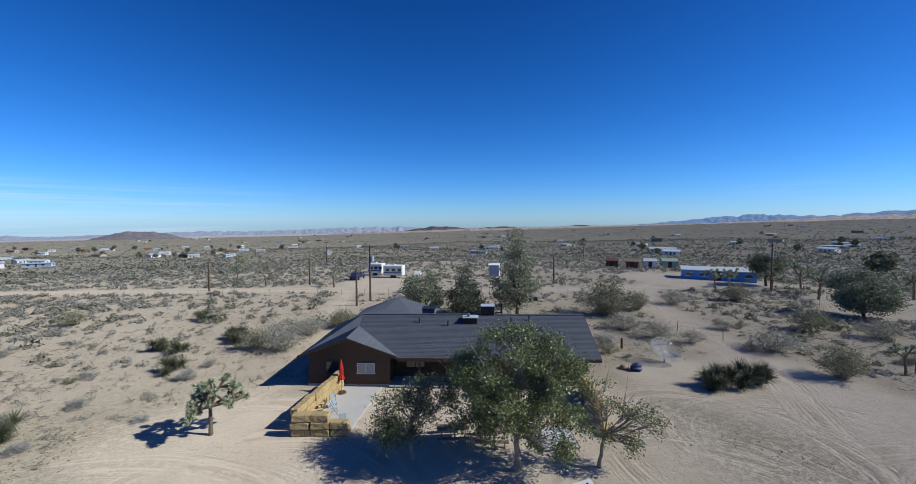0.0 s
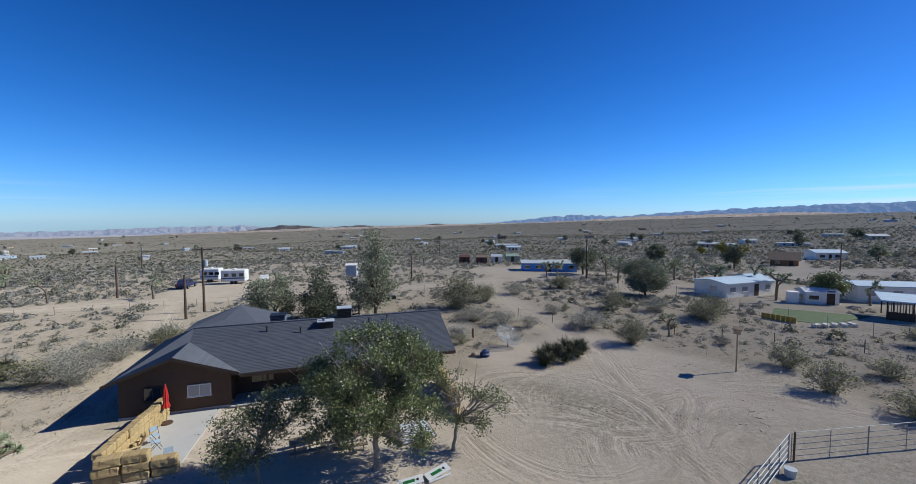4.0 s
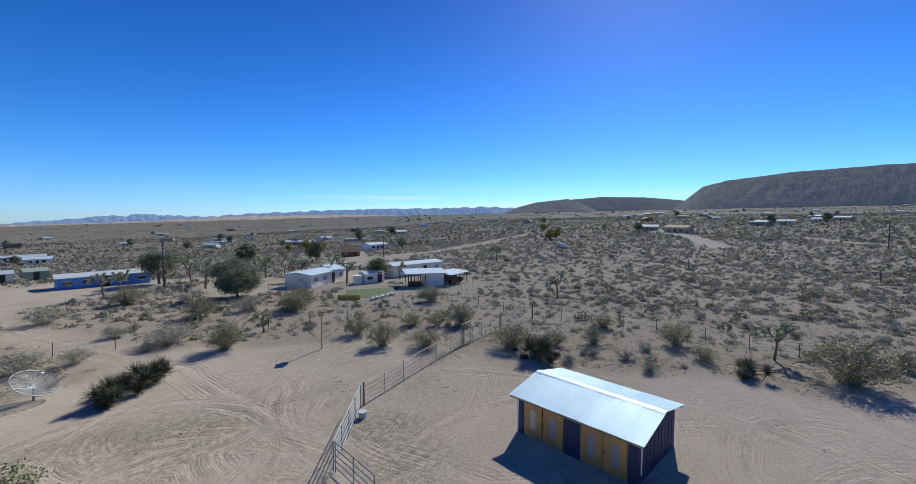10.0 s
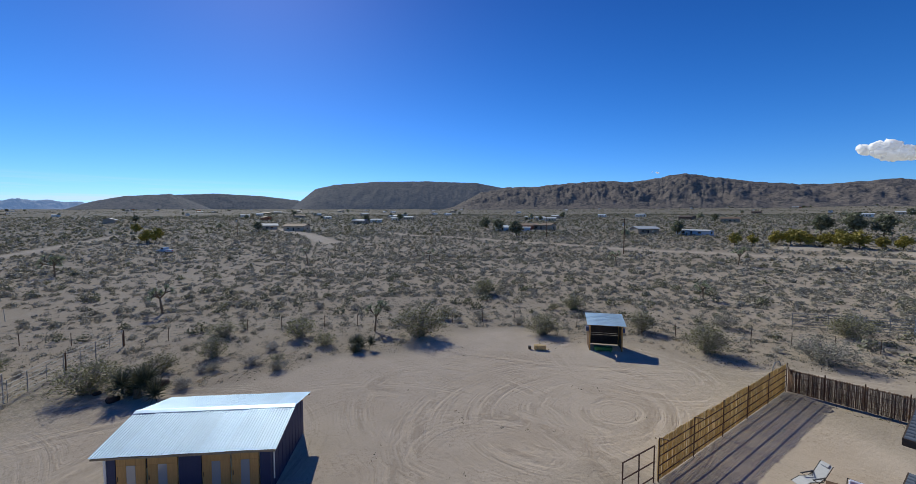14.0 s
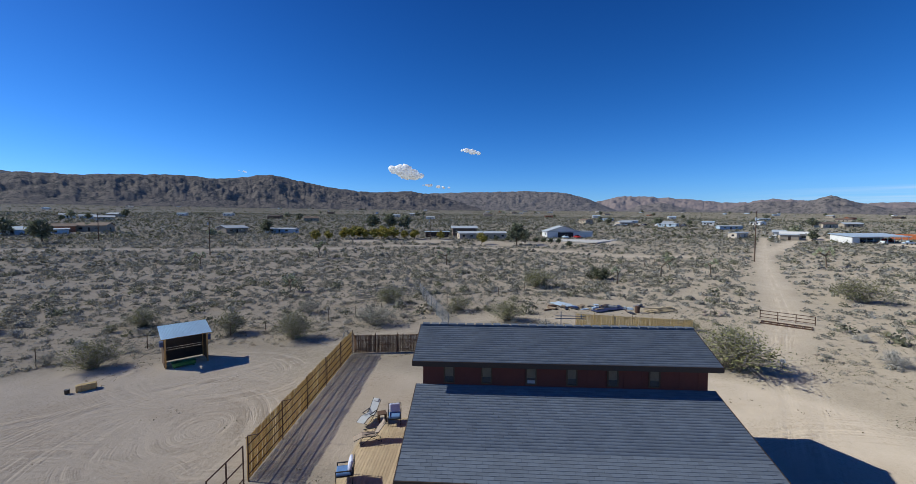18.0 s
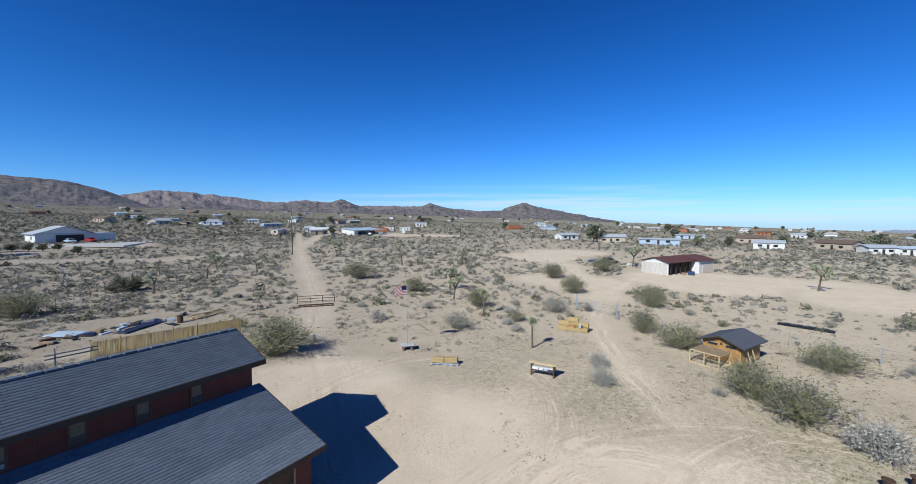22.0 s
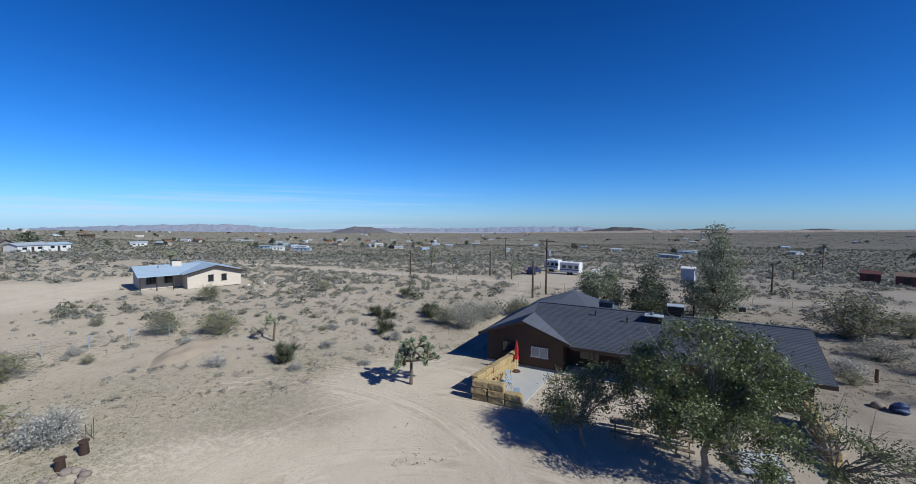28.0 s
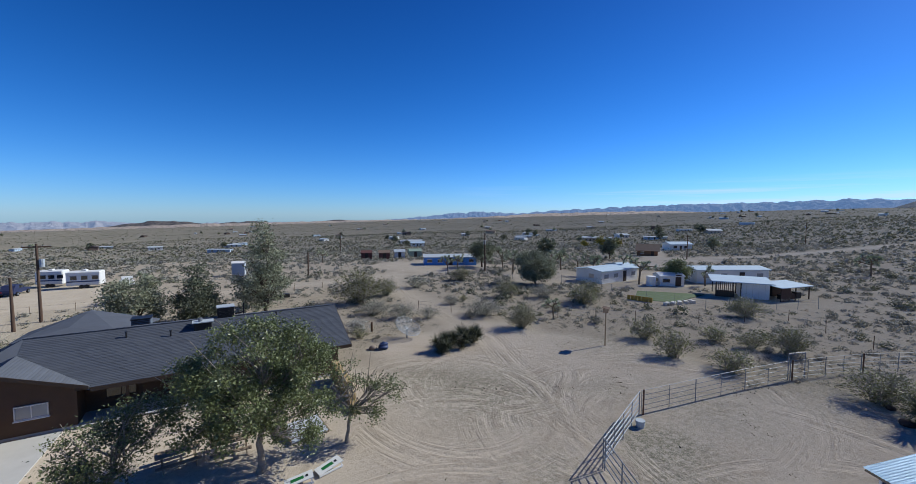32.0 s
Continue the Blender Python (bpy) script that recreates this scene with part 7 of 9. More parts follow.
def deck():
    m = pose(1.45, -17.9, 0, 0, 0, -4.3)
    d = thing("deck", m, "low wooden deck of long tan boards", "deck")
    for k in range(24):
        part("plank", boxed(0.05 + k * 0.15, 0.185 + k * 0.15, -4.9, 2.6, 0.12, 0.15), DECK, d)
    for y in (-4.8, -2.4, 0, 2.4):
        part("joist", boxed(0.03, 3.65, y - 0.05, y + 0.05, 0.0, 0.118), OLDWOOD, d)
    lounger(pose(4.75, -22.6, 0.15, 0, 0, 155) @ Matrix.Scale(0.85, 4), GREYCLOTH, "pale grey sling chair with a pillow on the deck")
    lounger(pose(4.3, -20.5, 0.15, 0, 0, 108) @ Matrix.Scale(0.85, 4), TANCLOTH, "tan sling chair on a curved dark frame")
    armchair(pose(3.25, -22.4, 0.15, 0, 0, 186), "black armchair with a blue seat cushion on a deck")
    armchair(pose(4.75, -17.4, 0.15, 0, 0, 100), "black armchair with a blue seat cushion on a deck")
    t = thing("side_table", pose(4.0, -22.6, 0.15, 0, 0, 20), "small dark wooden side table between chairs", "table")
    part("top", boxed(-0.25, 0.25, -0.25, 0.25, 0.46, 0.5), DARKWOOD, t)
    for x in (-0.2, 0.2):
        for y in (-0.2, 0.2):
            part("leg", boxed(x - 0.03, x + 0.03, y - 0.03, y + 0.03, 0, 0.46), DARKWOOD, t)


def patio():
    p = new("patio_slab", finish(slab([(-9.55, 29.85, 0.05), (-6.0, 29.7, 0.05), (-6.7, 23.45, 0.05), (-9.9, 23.5, 0.05)], (0, 0, -0.1)), "patio_slab", CONCRETE))
    tagged(p, "pale smooth concrete patio slab", "pavement", kind="structure")
    u = thing("patio_umbrella", pose(-8.7, 28.7, 0.05), "closed red patio umbrella on a pole", "umbrella")
    part("base", tubed((0, 0, 0), (0, 0, 0.07), 0.34, 0.3, 16), RUST, u)
    part("pole", tubed((0, 0, 0.05), (0, 0, 2.3), 0.022, n=8), OLDWOOD, u)
    bm = bmesh.new()
    rings = ((1.0, 0.19), (1.15, 0.17), (1.35, 0.11), (1.7, 0.13), (2.1, 0.08), (2.4, 0.03))
    rows = []
    for z, r in rings:
        rows.append([bm.verts.new((math.cos(a * math.pi / 8) * r * (1 + 0.22 * (a % 2)), math.sin(a * math.pi / 8) * r * (1 + 0.22 * (a % 2)), z)) for a in range(16)])
    for p0, p1 in zip(rows, rows[1:]):
        for a in range(16):
            bm.faces.new((p0[a], p0[(a + 1) % 16], p1[(a + 1) % 16], p1[a]))
    bm.faces.new(rows[-1])
    part("canopy", bm, RED, u, "furled red canvas")
    part("finial", tubed((0, 0, 2.38), (0, 0, 2.48), 0.025, 0.012, 8), OLDWOOD, u)
    part("tie", tubed((0, 0, 1.33), (0, 0, 1.38), 0.135, n=12), RED, u)
    c = thing("adirondack_chair", pose(-9.25, 25.3, 0.05, 0, 0, -70), "pale wooden slatted chair by straw bales", "chair")
    for k in range(5):
        part("back_slat", slab([(-0.27 + k * 0.11, 0.25, 0.3), (-0.18 + k * 0.11, 0.25, 0.3), (-0.18 + k * 0.11, 0.6, 0.98), (-0.27 + k * 0.11, 0.6, 0.98)], (0, 0.02, 0)), LUMBER, c)
        part("seat_slat", boxed(-0.28, 0.28, -0.35 + k * 0.12, -0.26 + k * 0.12, 0.36 - k * 0.02, 0.38 - k * 0.02), LUMBER, c)
    for x in (-0.31, 0.31):
        part("arm", boxed(x - 0.06, x + 0.06, -0.4, 0.35, 0.54, 0.57), LUMBER, c)
        part("leg", boxed(x - 0.02, x + 0.02, -0.38, -0.3, 0, 0.54), LUMBER, c)
        part("leg", boxed(x - 0.02, x + 0.02, 0.2, 0.28, 0, 0.54), LUMBER, c)
    for k, (x, y, t) in enumerate(((-8.6, 26.4, 30), (-8.3, 25.6, 100), (-7.3, 24.1, 200))):
        s = thing("folding_chair", pose(x, y, 0.05, 0, 0, t), "small blue-grey metal folding chair on concrete", "chair", "folding chairs")
        part("seat", boxed(-0.2, 0.2, -0.2, 0.2, 0.43, 0.46), PALEBLUE, s)
        part("backrest", boxed(-0.2, 0.2, 0.2, 0.225, 0.6, 0.85), PALEBLUE, s)
        for x1 in (-0.19, 0.19):
            frame_of(s, "leg", (((x1, -0.25, 0), (x1, 0.22, 0.85)), ((x1, 0.25, 0), (x1, -0.18, 0.45))), 0.012, BLACK)


def picnic(x, y, turn):
    t = thing("picnic_table", pose(x, y, 0, 0, 0, turn), "weathered wooden picnic table in tree shade", "table", "picnic tables")
    for k in range(5):
        part("top_plank", boxed(-0.9, 0.9, -0.36 + k * 0.146, -0.23 + k * 0.146, 0.71, 0.75), OLDWOOD, t)
    for s in (-1, 1):
        for k in range(2):
            part("seat_plank", boxed(-0.9, 0.9, s * 0.7 - 0.14 + k * 0.145, s * 0.7 - 0.005 + k * 0.145, 0.41, 0.45), OLDWOOD, t)
    for x1 in (-0.65, 0.65):
        part("brace", boxed(x1 - 0.02, x1 + 0.02, -0.8, 0.8, 0.36, 0.41), OLDWOOD, t)
        for s in (-1, 1):
            part("leg", slab([(x1 + 0.02, s * 0.62, 0), (x1 + 0.02, s * 0.5, 0), (x1 + 0.02, s * 0.2, 0.71), (x1 + 0.02, s * 0.32, 0.71)], (0.04, 0, 0)), OLDWOOD, t)


def yard_things():
    picnic(-0.6, 22.6, 5)
    picnic(1.6, 22.3, -3)
    for x, y, t in ((3.95, 17.95, -8), (5.35, 18.2, 12)):
        b = thing("cornhole_board", pose(x, y, 0, 0, 0, t), "white slanted game board with green paint", "game board", "game boards")
        part("board", slab([(-0.6, -0.3, 0.12), (0.6, -0.3, 0.32), (0.6, 0.3, 0.32), (-0.6, 0.3, 0.12)], (0, 0, 0.03)), WHITE, b)
        part("painted_stripe", slab([(-0.35, -0.12, 0.195), (0.2, -0.12, 0.287), (0.2, 0.1, 0.287), (-0.35, 0.1, 0.195)], (0, 0, 0.004)), GREENMETAL, b)
        part("hole_rim", tubed((0.36, 0, 0.30), (0.36, 0, 0.315), 0.09, n=12), BLACK, b)
        part("side_rail", boxed(-0.6, 0.6, -0.3, -0.26, 0.05, 0.13), WHITE, b)
        for y1 in (-0.26, 0.26):
            part("leg", boxed(0.5, 0.55, y1 - 0.02, y1 + 0.02, 0, 0.29), WHITE, b)
    s = thing("shade_screen", pose(5.2, 22.2, 0, 0, 0, 8), "grey screen frame lying low under a tree", "frame")
    part("sheet", slab([(-1.0, -0.8, 0.12), (1.0, -0.8, 0.12), (1.0, 0.8, 0.4), (-1.0, 0.8, 0.4)], (0, 0, 0.03)), GREYCLOTH, s)
    for x in (-1.02, 1.02):
        part("frame_bar", slab([(x - 0.03, -0.82, 0.1), (x + 0.03, -0.82, 0.1), (x + 0.03, 0.82, 0.38), (x - 0.03, 0.82, 0.38)], (0, 0, 0.07)), OLDWOOD, s)
        part("leg", boxed(x - 0.03, x + 0.03, 0.7, 0.78, 0, 0.38), OLDWOOD, s)
        part("leg", boxed(x - 0.03, x + 0.03, -0.78, -0.7, 0, 0.12), OLDWOOD, s)
    # mesh satellite dish
    d = thing("satellite_dish", pose(17.7, 34.6, 0, 0, 0, 20), "large grey wire-mesh satellite dish on a post", "dish")
    part("mast", tubed((0, 0, 0), (0, 0, 0.9), 0.07, n=10), STEEL, d)
    R, m = 1.3, pose(0, 0, 0.95, 34, 0, 0)
    cup = lambda r, a: m @ Vector((r * math.cos(a), r * math.sin(a), 0.24 * r * r / R))  # noqa: E731
    for k in range(24):
        a = k * math.pi / 12
        part("rib", raw("rib", *stems([(np.array(cup(R * j / 5, a)), np.array(cup(R * (j + 1) / 5, a))) for j in range(5)], 0.02, 0.02), MESH), None, d)
    for j in range(1, 13):
        r = R * j / 12
        part("ring", raw("ring", *stems([(np.array(cup(r, k * math.pi / 16)), np.array(cup(r, (k + 1) * math.pi / 16))) for k in range(32)], 0.014 if j < 12 else 0.035, 0.014 if j < 12 else 0.035), MESH), None, d)
    for k in range(3):
        part("feed_strut", tubed(cup(R * 0.95, k * 2.094 + 0.5), m @ Vector((0, 0, 1.05)), 0.014), STEEL, d)
    part("feed_horn", tubed(m @ Vector((0, 0, 0.98)), m @ Vector((0, 0, 1.16)), 0.08, n=10), WHITE, d)
    bm = bmesh.new()
    bmesh.ops.create_icosphere(bm, subdivisions=3, radius=0.42)
    for v in bm.verts:
        v.co += noise.noise_vector(v.co * 3.0) * 0.24
        v.co.z = max(-0.3, v.co.z * 0.7)
    solid("tarp_wrap", bm, TARP, pose(14.4, 32.8, 0.29), "crumpled dark blue tarpaulin bundle on the sand", "tarp", smooth=True)
    rock(13.6, 33.2, 0.35, 7, STONE, "pale stone beside a blue tarpaulin")
    post("wood_stub", 15.6, 38.5, 1.0, 0.12, DARKWOOD, "short dark wooden stub in the ground")
    # bird house on its tall post
    b = thing("bird_house", pose(32.2, 22.3, 0, 0, 0, 30), "wooden bird house on a tall pole", "bird house")
    part("pole", tubed((0, 0, -0.05), (0, 0, 3.2), 0.06, 0.055, 9), OLDWOOD, b)
    body = part("box", boxed(-0.42, 0.42, -0.24, 0.24, 3.2, 3.55), OLDWOOD, b)
    part("roof", slab([(-0.5, -0.32, 3.55), (0.5, -0.32, 3.55), (0.5, 0.32, 3.62), (-0.5, 0.32, 3.62)], (0, 0, 0.03)), DARKWOOD, b)
    # flat black discs imitate the dark inside the entrance openings
    for x in (-0.22, 0.0, 0.22):
        part("hole", tubed((x, -0.25, 3.38), (x, -0.235, 3.38), 0.06, n=10), BLACK, body)


def flag_corner():
    f = thing("flagpole", pose(-28.9, -21.6, 0.0), "slender grey metal flagpole with a striped flag", "flagpole")
    part("pole", tubed((0, 0, 0.3), (0, 0, 6.0), 0.034, 0.024, 10), GREYROOF, f)
    part("ball", tubed((0, 0, 5.98), (0, 0, 6.1), 0.05, 0.03, 8), LUMBER, f)
    part("pad", boxed(-0.6, 0.6, -0.45, 0.45, 0.42, 0.5, pose(0, 0, 0, 0, 0, -50), 0.02), CONCRETE, f)
    for x in (-0.45, 0.3):
        part("footing", boxed(x, x + 0.16, -0.35, 0.35, 0, 0.42, pose(0, 0, 0, 0, 0, -50)), OLDWOOD, f)
    # flag: hangs from the pole and blows away from it, stripe by stripe
    way = Vector((0.1, -0.99, 0)).normalized()
    side = Vector((0, 0, 1)).cross(way)
    L, H, n = 1.35, 0.8, 9

    def spot(u, v):
        return Vector((0, 0, 5.85)) + way * (u * L) + Vector((0, 0, -v * H - 0.42 * u * u)) + side * (0.09 * math.sin(u * 9 + v * 2) * u)

    for k in range(13):
        bm = bmesh.new()
        u0 = 0.42 if k < 7 else 0.0
        rows = [[bm.verts.new(spot(u0 + (1 - u0) * j / n, (k + e) / 13)) for j in range(n + 1)] for e in (0, 1)]
        for j in range(n):
            bm.faces.new((rows[0][j], rows[0][j + 1], rows[1][j + 1], rows[1][j]))
        bmesh.ops.solidify(bm, geom=list(bm.faces), thickness=0.008)
        part("stripe", bm, FLAGWHITE if k % 2 else FLAGRED, f)
    bm = bmesh.new()
    rows = [[bm.verts.new(spot(0.42 * j / n, e * 7 / 39)) for j in range(n + 1)] for e in range(4)]
    for e in range(3):
        for j in range(n):
            bm.faces.new((rows[e][j], rows[e][j + 1], rows[e + 1][j + 1], rows[e + 1][j]))
    bmesh.ops.solidify(bm, geom=list(bm.faces), thickness=0.008)
    part("canton", bm, FLAGBLUE, f, "dark blue corner of the flag")
    # display table with things on its shelf
    t = thing("display_table", pose(-29.2, -9.1, 0, 0, 0, 92), "rough wooden stand with a pale plank top", "table")
    for k in range(3):
        part("top_plank", boxed(-1.05, 1.05, -0.28 + k * 0.19, -0.1 + k * 0.19, 0.92 + 0.02 * (k % 2), 0.97 + 0.02 * (k % 2)), LUMBER, t)
    for x in (-0.85, 0.85):
        for y in (-0.22, 0.22):
            part("leg", boxed(x - 0.04, x + 0.04, y - 0.04, y + 0.04, 0, 0.92), DARKWOOD, t)
    part("shelf", boxed(-0.9, 0.9, -0.25, 0.25, 0.4, 0.44), DARKWOOD, t)
    for k, (x, w, m) in enumerate(((-0.55, 0.5, WHITE), (-0.1, 0.3, WHITE), (0.25, 0.3, PALEBLUE), (0.6, 0.35, TARP))):
        c = thing("crate", pose(-29.2, -9.1, 0.44, 0, 0, 92) @ pose(x, 0, 0), "small pale box on a wooden shelf", "box", "boxes on the stand")
        part("body", boxed(-w / 2, w / 2, -0.18, 0.18, 0, 0.16, bevel=0.015), m, c)
        part("lid", boxed(-w / 2 - 0.01, w / 2 + 0.01, -0.19, 0.19, 0.16, 0.19), WHITE, c)
    # small round sign by the bush
    s = thing("round_sign", pose(-26.2, -30.6, 0, 0, 0, 140), "small white round sign on a stake", "sign")
    part("stake", tubed((0, 0, 0), (0, 0, 0.5), 0.02), BLACK, s)
    part("disc", tubed((0, 0.02, 0.62), (0, 0.05, 0.62), 0.19, n=18), WHITE, s)


def coop():
    m = pose(-39.7, 1.6, 0, 0, 0, 62)
    c = thing("chicken_coop", m, "yellow pine chicken coop with a dark roof", "coop")
    L, D = 2.85, 3.5
    # local x runs along the gabled front, y goes back
    top = lambda x: 1.72 + 0.5 * (1 - abs(x - L / 2) / (L / 2))  # noqa: E731
    for k in range(16):
        x = k * L / 16
        h = min(top(x), top(x + L / 16))
        part("board", boxed(x, x + L / 16 - 0.012, 0, 0.03, 0.25, h), PINE, c)
        part("board", boxed(x, x + L / 16 - 0.012, D - 0.03, D, 0.25, h), PINE, c)
    for k in range(18):
        y = 0.04 + k * (D - 0.08) / 18
        for x in (0.0, L - 0.03):
            part("board", boxed(x, x + 0.03, y, y + (D - 0.08) / 18 - 0.012, 0.25, 1.72), PINE, c)
    part("floor", boxed(0, L, 0, D, 0.15, 0.25), OLDWOOD, c)
    for x in (0.4, 1.75):
        w = part("window", boxed(x, x + 0.7, -0.02, 0.0, 1.4, 1.58), GLASS, c)
        part("frame", boxed(x - 0.05, x + 0.75, -0.035, -0.021, 1.58, 1.63), OLDWOOD, w)
        part("sill", boxed(x - 0.05, x + 0.75, -0.04, -0.021, 1.35, 1.4), OLDWOOD, w)
    part("ornament", boxed(1.33, 1.5, -0.03, 0.0, 1.5, 1.72), RUST, c)
    for s in (-1, 1):
        e = L / 2 + s * (L / 2 + 0.4)
        pts = [(e, -0.45, 1.62), (L / 2, -0.45, 2.3), (L / 2, D + 0.4, 2.3), (e, D + 0.4, 1.62)]
        part("roof", slab(pts, (0, 0, 0.08)), SHINGLE, c)
        part("rake_board", slab([(e, -0.48, 1.56), (L / 2, -0.48, 2.24), (L / 2, -0.48, 2.34), (e, -0.48, 1.66)], (0, 0.025, 0)), TRIM, c)
    for x in (0.1, L - 0.1):
        for y in (0.1, D - 0.1):
            part("foot", boxed(x - 0.07, x + 0.07, y - 0.07, y + 0.07, 0, 0.15), OLDWOOD, c)
    part("ramp", slab([(L + 0.05, 0.5, 0.25), (L + 0.05, 1.0, 0.25), (L + 1.1, 1.0, 0.02), (L + 1.1, 0.5, 0.02)], (0, 0, 0.04)), OLDWOOD, c)
    part("prop", tubed((L + 0.1, 0.6, 1.6), (L + 0.7, 0.4, 0.05), 0.04), LUMBER, c)
    part("prop", tubed((L + 0.1, 1.4, 1.7), (L + 0.8, 1.0, 0.05), 0.04), LUMBER, c)
    r = thing("chicken_run", m @ pose(-0.05, -1.95, 0), "low timber frame run with wire mesh", "enclosure")
    W, E, H = 2.2, 1.85, 1.1
    for x in (0, W / 2, W):
        for y in (0, E):
            part("post", boxed(x - 0.04, x + 0.04, y - 0.04, y + 0.04, 0, H), LUMBER, r)
    for z in (0.06, H):
        for y in (0, E):
            part("rail", boxed(0.04, W - 0.04, y - 0.03, y + 0.03, z - 0.04, z + 0.04), LUMBER, r)
        for x in (0, W):
            part("rail", boxed(x - 0.03, x + 0.03, 0.04, E - 0.04, z - 0.04, z + 0.04), LUMBER, r)
    for x in (0.0, W / 2):
        part("brace", slab([(x + 0.06, -0.03, H - 0.35), (x + 0.4, -0.03, H - 0.05), (x + 0.46, -0.03, H - 0.05), (x + 0.06, -0.03, H - 0.42)], (0, 0.05, 0)), LUMBER, r)
    part("roof_mesh", raw("roof_mesh", *stems([((k * W / 30, 0, H + 0.05), (k * W / 30, E, H + 0.05)) for k in range(31)] + [((0, k * E / 22, H + 0.05), (W, k * E / 22, H + 0.05)) for k in range(23)], 0.014, 0.014), OLDWOOD), None, r)
    part("perch", tubed((0.2, 1.0, 0.5), (2.0, 0.9, 0.45), 0.03), OLDWOOD, r)
    # charred pots and the stone ring
    for k, (x, y, h) in enumerate(((-24.15, 7.9, 0.5), (-24.75, 9.0, 0.62))):
        s = thing("charred_pot", on(x, y, k * 40), "dark rusted fire pot on the sand", "pot", "fire pots")
        part("drum", tubed((0, 0, 0), (0, 0, h), 0.21, 0.17, 12), CLAY, s)
        part("rim", tubed((0, 0, h), (0, 0, h + 0.05), 0.24, 0.23, 12), RUST, s)
    for k in range(12):
        a = k * 2 * math.pi / 12
        rock(-22.9 + 0.75 * math.cos(a), 7.5 + 0.75 * math.sin(a), 0.14 + 0.05 * (k % 3), 20 + k, STONE, "pale stone of a small ring")
    s = thing("plant_stakes", on(-26.1, 9.6), "thin rusty iron stakes in the sand", "stakes")
    for k, (x, y, h) in enumerate(((0, 0, 0.9), (0.2, 0.25, 1.2), (-0.2, 0.3, 0.7))):
        part("stake", tubed((x, y, 0), (x + 0.06, y, h), 0.014), RUST, s)
    # the long dark shade cloth beyond the coop
    bm = bmesh.new()
    for k in range(9):
        box(bm, k * 0.52, k * 0.52 + 0.56, -0.35, 0.35, 0, 0.22 + 0.06 * (k % 2), bevel=0.05)
    solid("shade_cloth", bm, BLACK, on(-56.7, 9.5, 70), "long black rolled shade cloth on scrub", "cloth")
    # sand heap
    n = 30
    xs = np.linspace(-1, 1, n)
    gx, gy = np.meshgrid(xs, xs, indexing="ij")
    hz = 0.6 * np.clip(1.05 - gx ** 2 - gy ** 2, 0, 1) ** 1.6 * (0.8 + 0.25 * np.sin(gx * 7) * np.cos(gy * 5)) - 0.05 - 0.25 * (gx ** 2 + gy ** 2 > 0.95)
    i, j = np.meshgrid(np.arange(n - 1), np.arange(n - 1), indexing="ij")
    q = np.stack([i * n + j, (i + 1) * n + j, (i + 1) * n + j + 1, i * n + j + 1], -1).reshape(-1, 4)
    ob = new("sand_mound", raw("sand_mound", np.stack([gx * 4.5, gy * 1.9, hz], -1).reshape(-1, 3), q, SANDHEAP, True))
    ob.matrix_world = on(-36.2, 20.6, 120)
    tagged(ob, "low heap of orange sand", "sand heap")


def scrap():
    rng = np.random.default_rng(91)
    p = thing("lumber_pile", on(-27.2, -50.6, 20), "loose pile of pale lumber boards", "lumber")
    for k in range(22):
        a = float(rng.normal() * 9)
        part("board", boxed(-2.0 + float(rng.uniform(-0.6, 0.6)), 2.0 + float(rng.uniform(-0.6, 0.6)), -0.07, 0.07, 0, 0.05, pose(0, float(rng.uniform(-0.9, 0.9)), 0.05 + 0.055 * (k // 5), 0, 0, a)), LUMBER, p)
    for x, y, w, l, m, label in ((-15.4, -54.2, 1.0, 1.6, PALEBLUE, "pale blue sheet lying on the sand"), (-20.5, -51.2, 2.6, 0.8, NAVY, "dark blue plastic sheet over scrap")):
        bm = bmesh.new()
        bmesh.ops.create_grid(bm, x_segments=14, y_segments=10, size=0.5)
        for v in bm.verts:
            v.co = Vector((v.co.x * 2 * w, v.co.y * 2 * l, 0.22 + 0.12 * noise.noise(v.co * 5 + Vector((x, 0, 0))) - 0.25 * (v.co.x ** 2 + v.co.y ** 2)))
        bmesh.ops.solidify(bm, geom=list(bm.faces), thickness=0.02)
        solid("tarp_sheet", bm, m, on(x, y, 25), label, "tarp", smooth=True)
    for k in range(46):
        x, y = -12.5 - 14 * float(rng.uniform()), -52.3 + float(rng.normal() * 1.0) + 0.0
        w, l, h = (float(v) for v in rng.uniform(0.15, 0.7, 3))
        m = (STEEL, OLDWOOD, RUST, BLACK, BLACK, PALEBLUE, TRIM, TARP)[k % 8]
        solid("scrap_piece", boxed(-w, w, -l * 0.5, l * 0.5, 0, h * 0.5, bevel=0.02), m, on(x, y, float(rng.uniform(0, 180))), "odd piece of yard scrap on the ground", "scrap", "scrap heap")
    solid("steel_drum", tubed((0, 0, 0), (0, 0, 0.88), 0.29, n=16), RUST, on(-23.6, -49.6), "dark rusty steel drum by scrap", "drum")
    for k in range(14):
        rock(-33 + float(rng.normal() * 1.2), -48.6 + float(rng.normal() * 0.7), 0.3, 60 + k, STONE, "grey stone of a loose heap")


SANDHEAP = mat("orange_sand", (0.45, 0.36, 0.258), (0.37, 0.295, 0.21), 0.95, scale=0.9, fine=9, bump=0.4, dist=0.03)
fences()
straw()
deck()
patio()
yard_things()
flag_corner()
coop()
scrap()


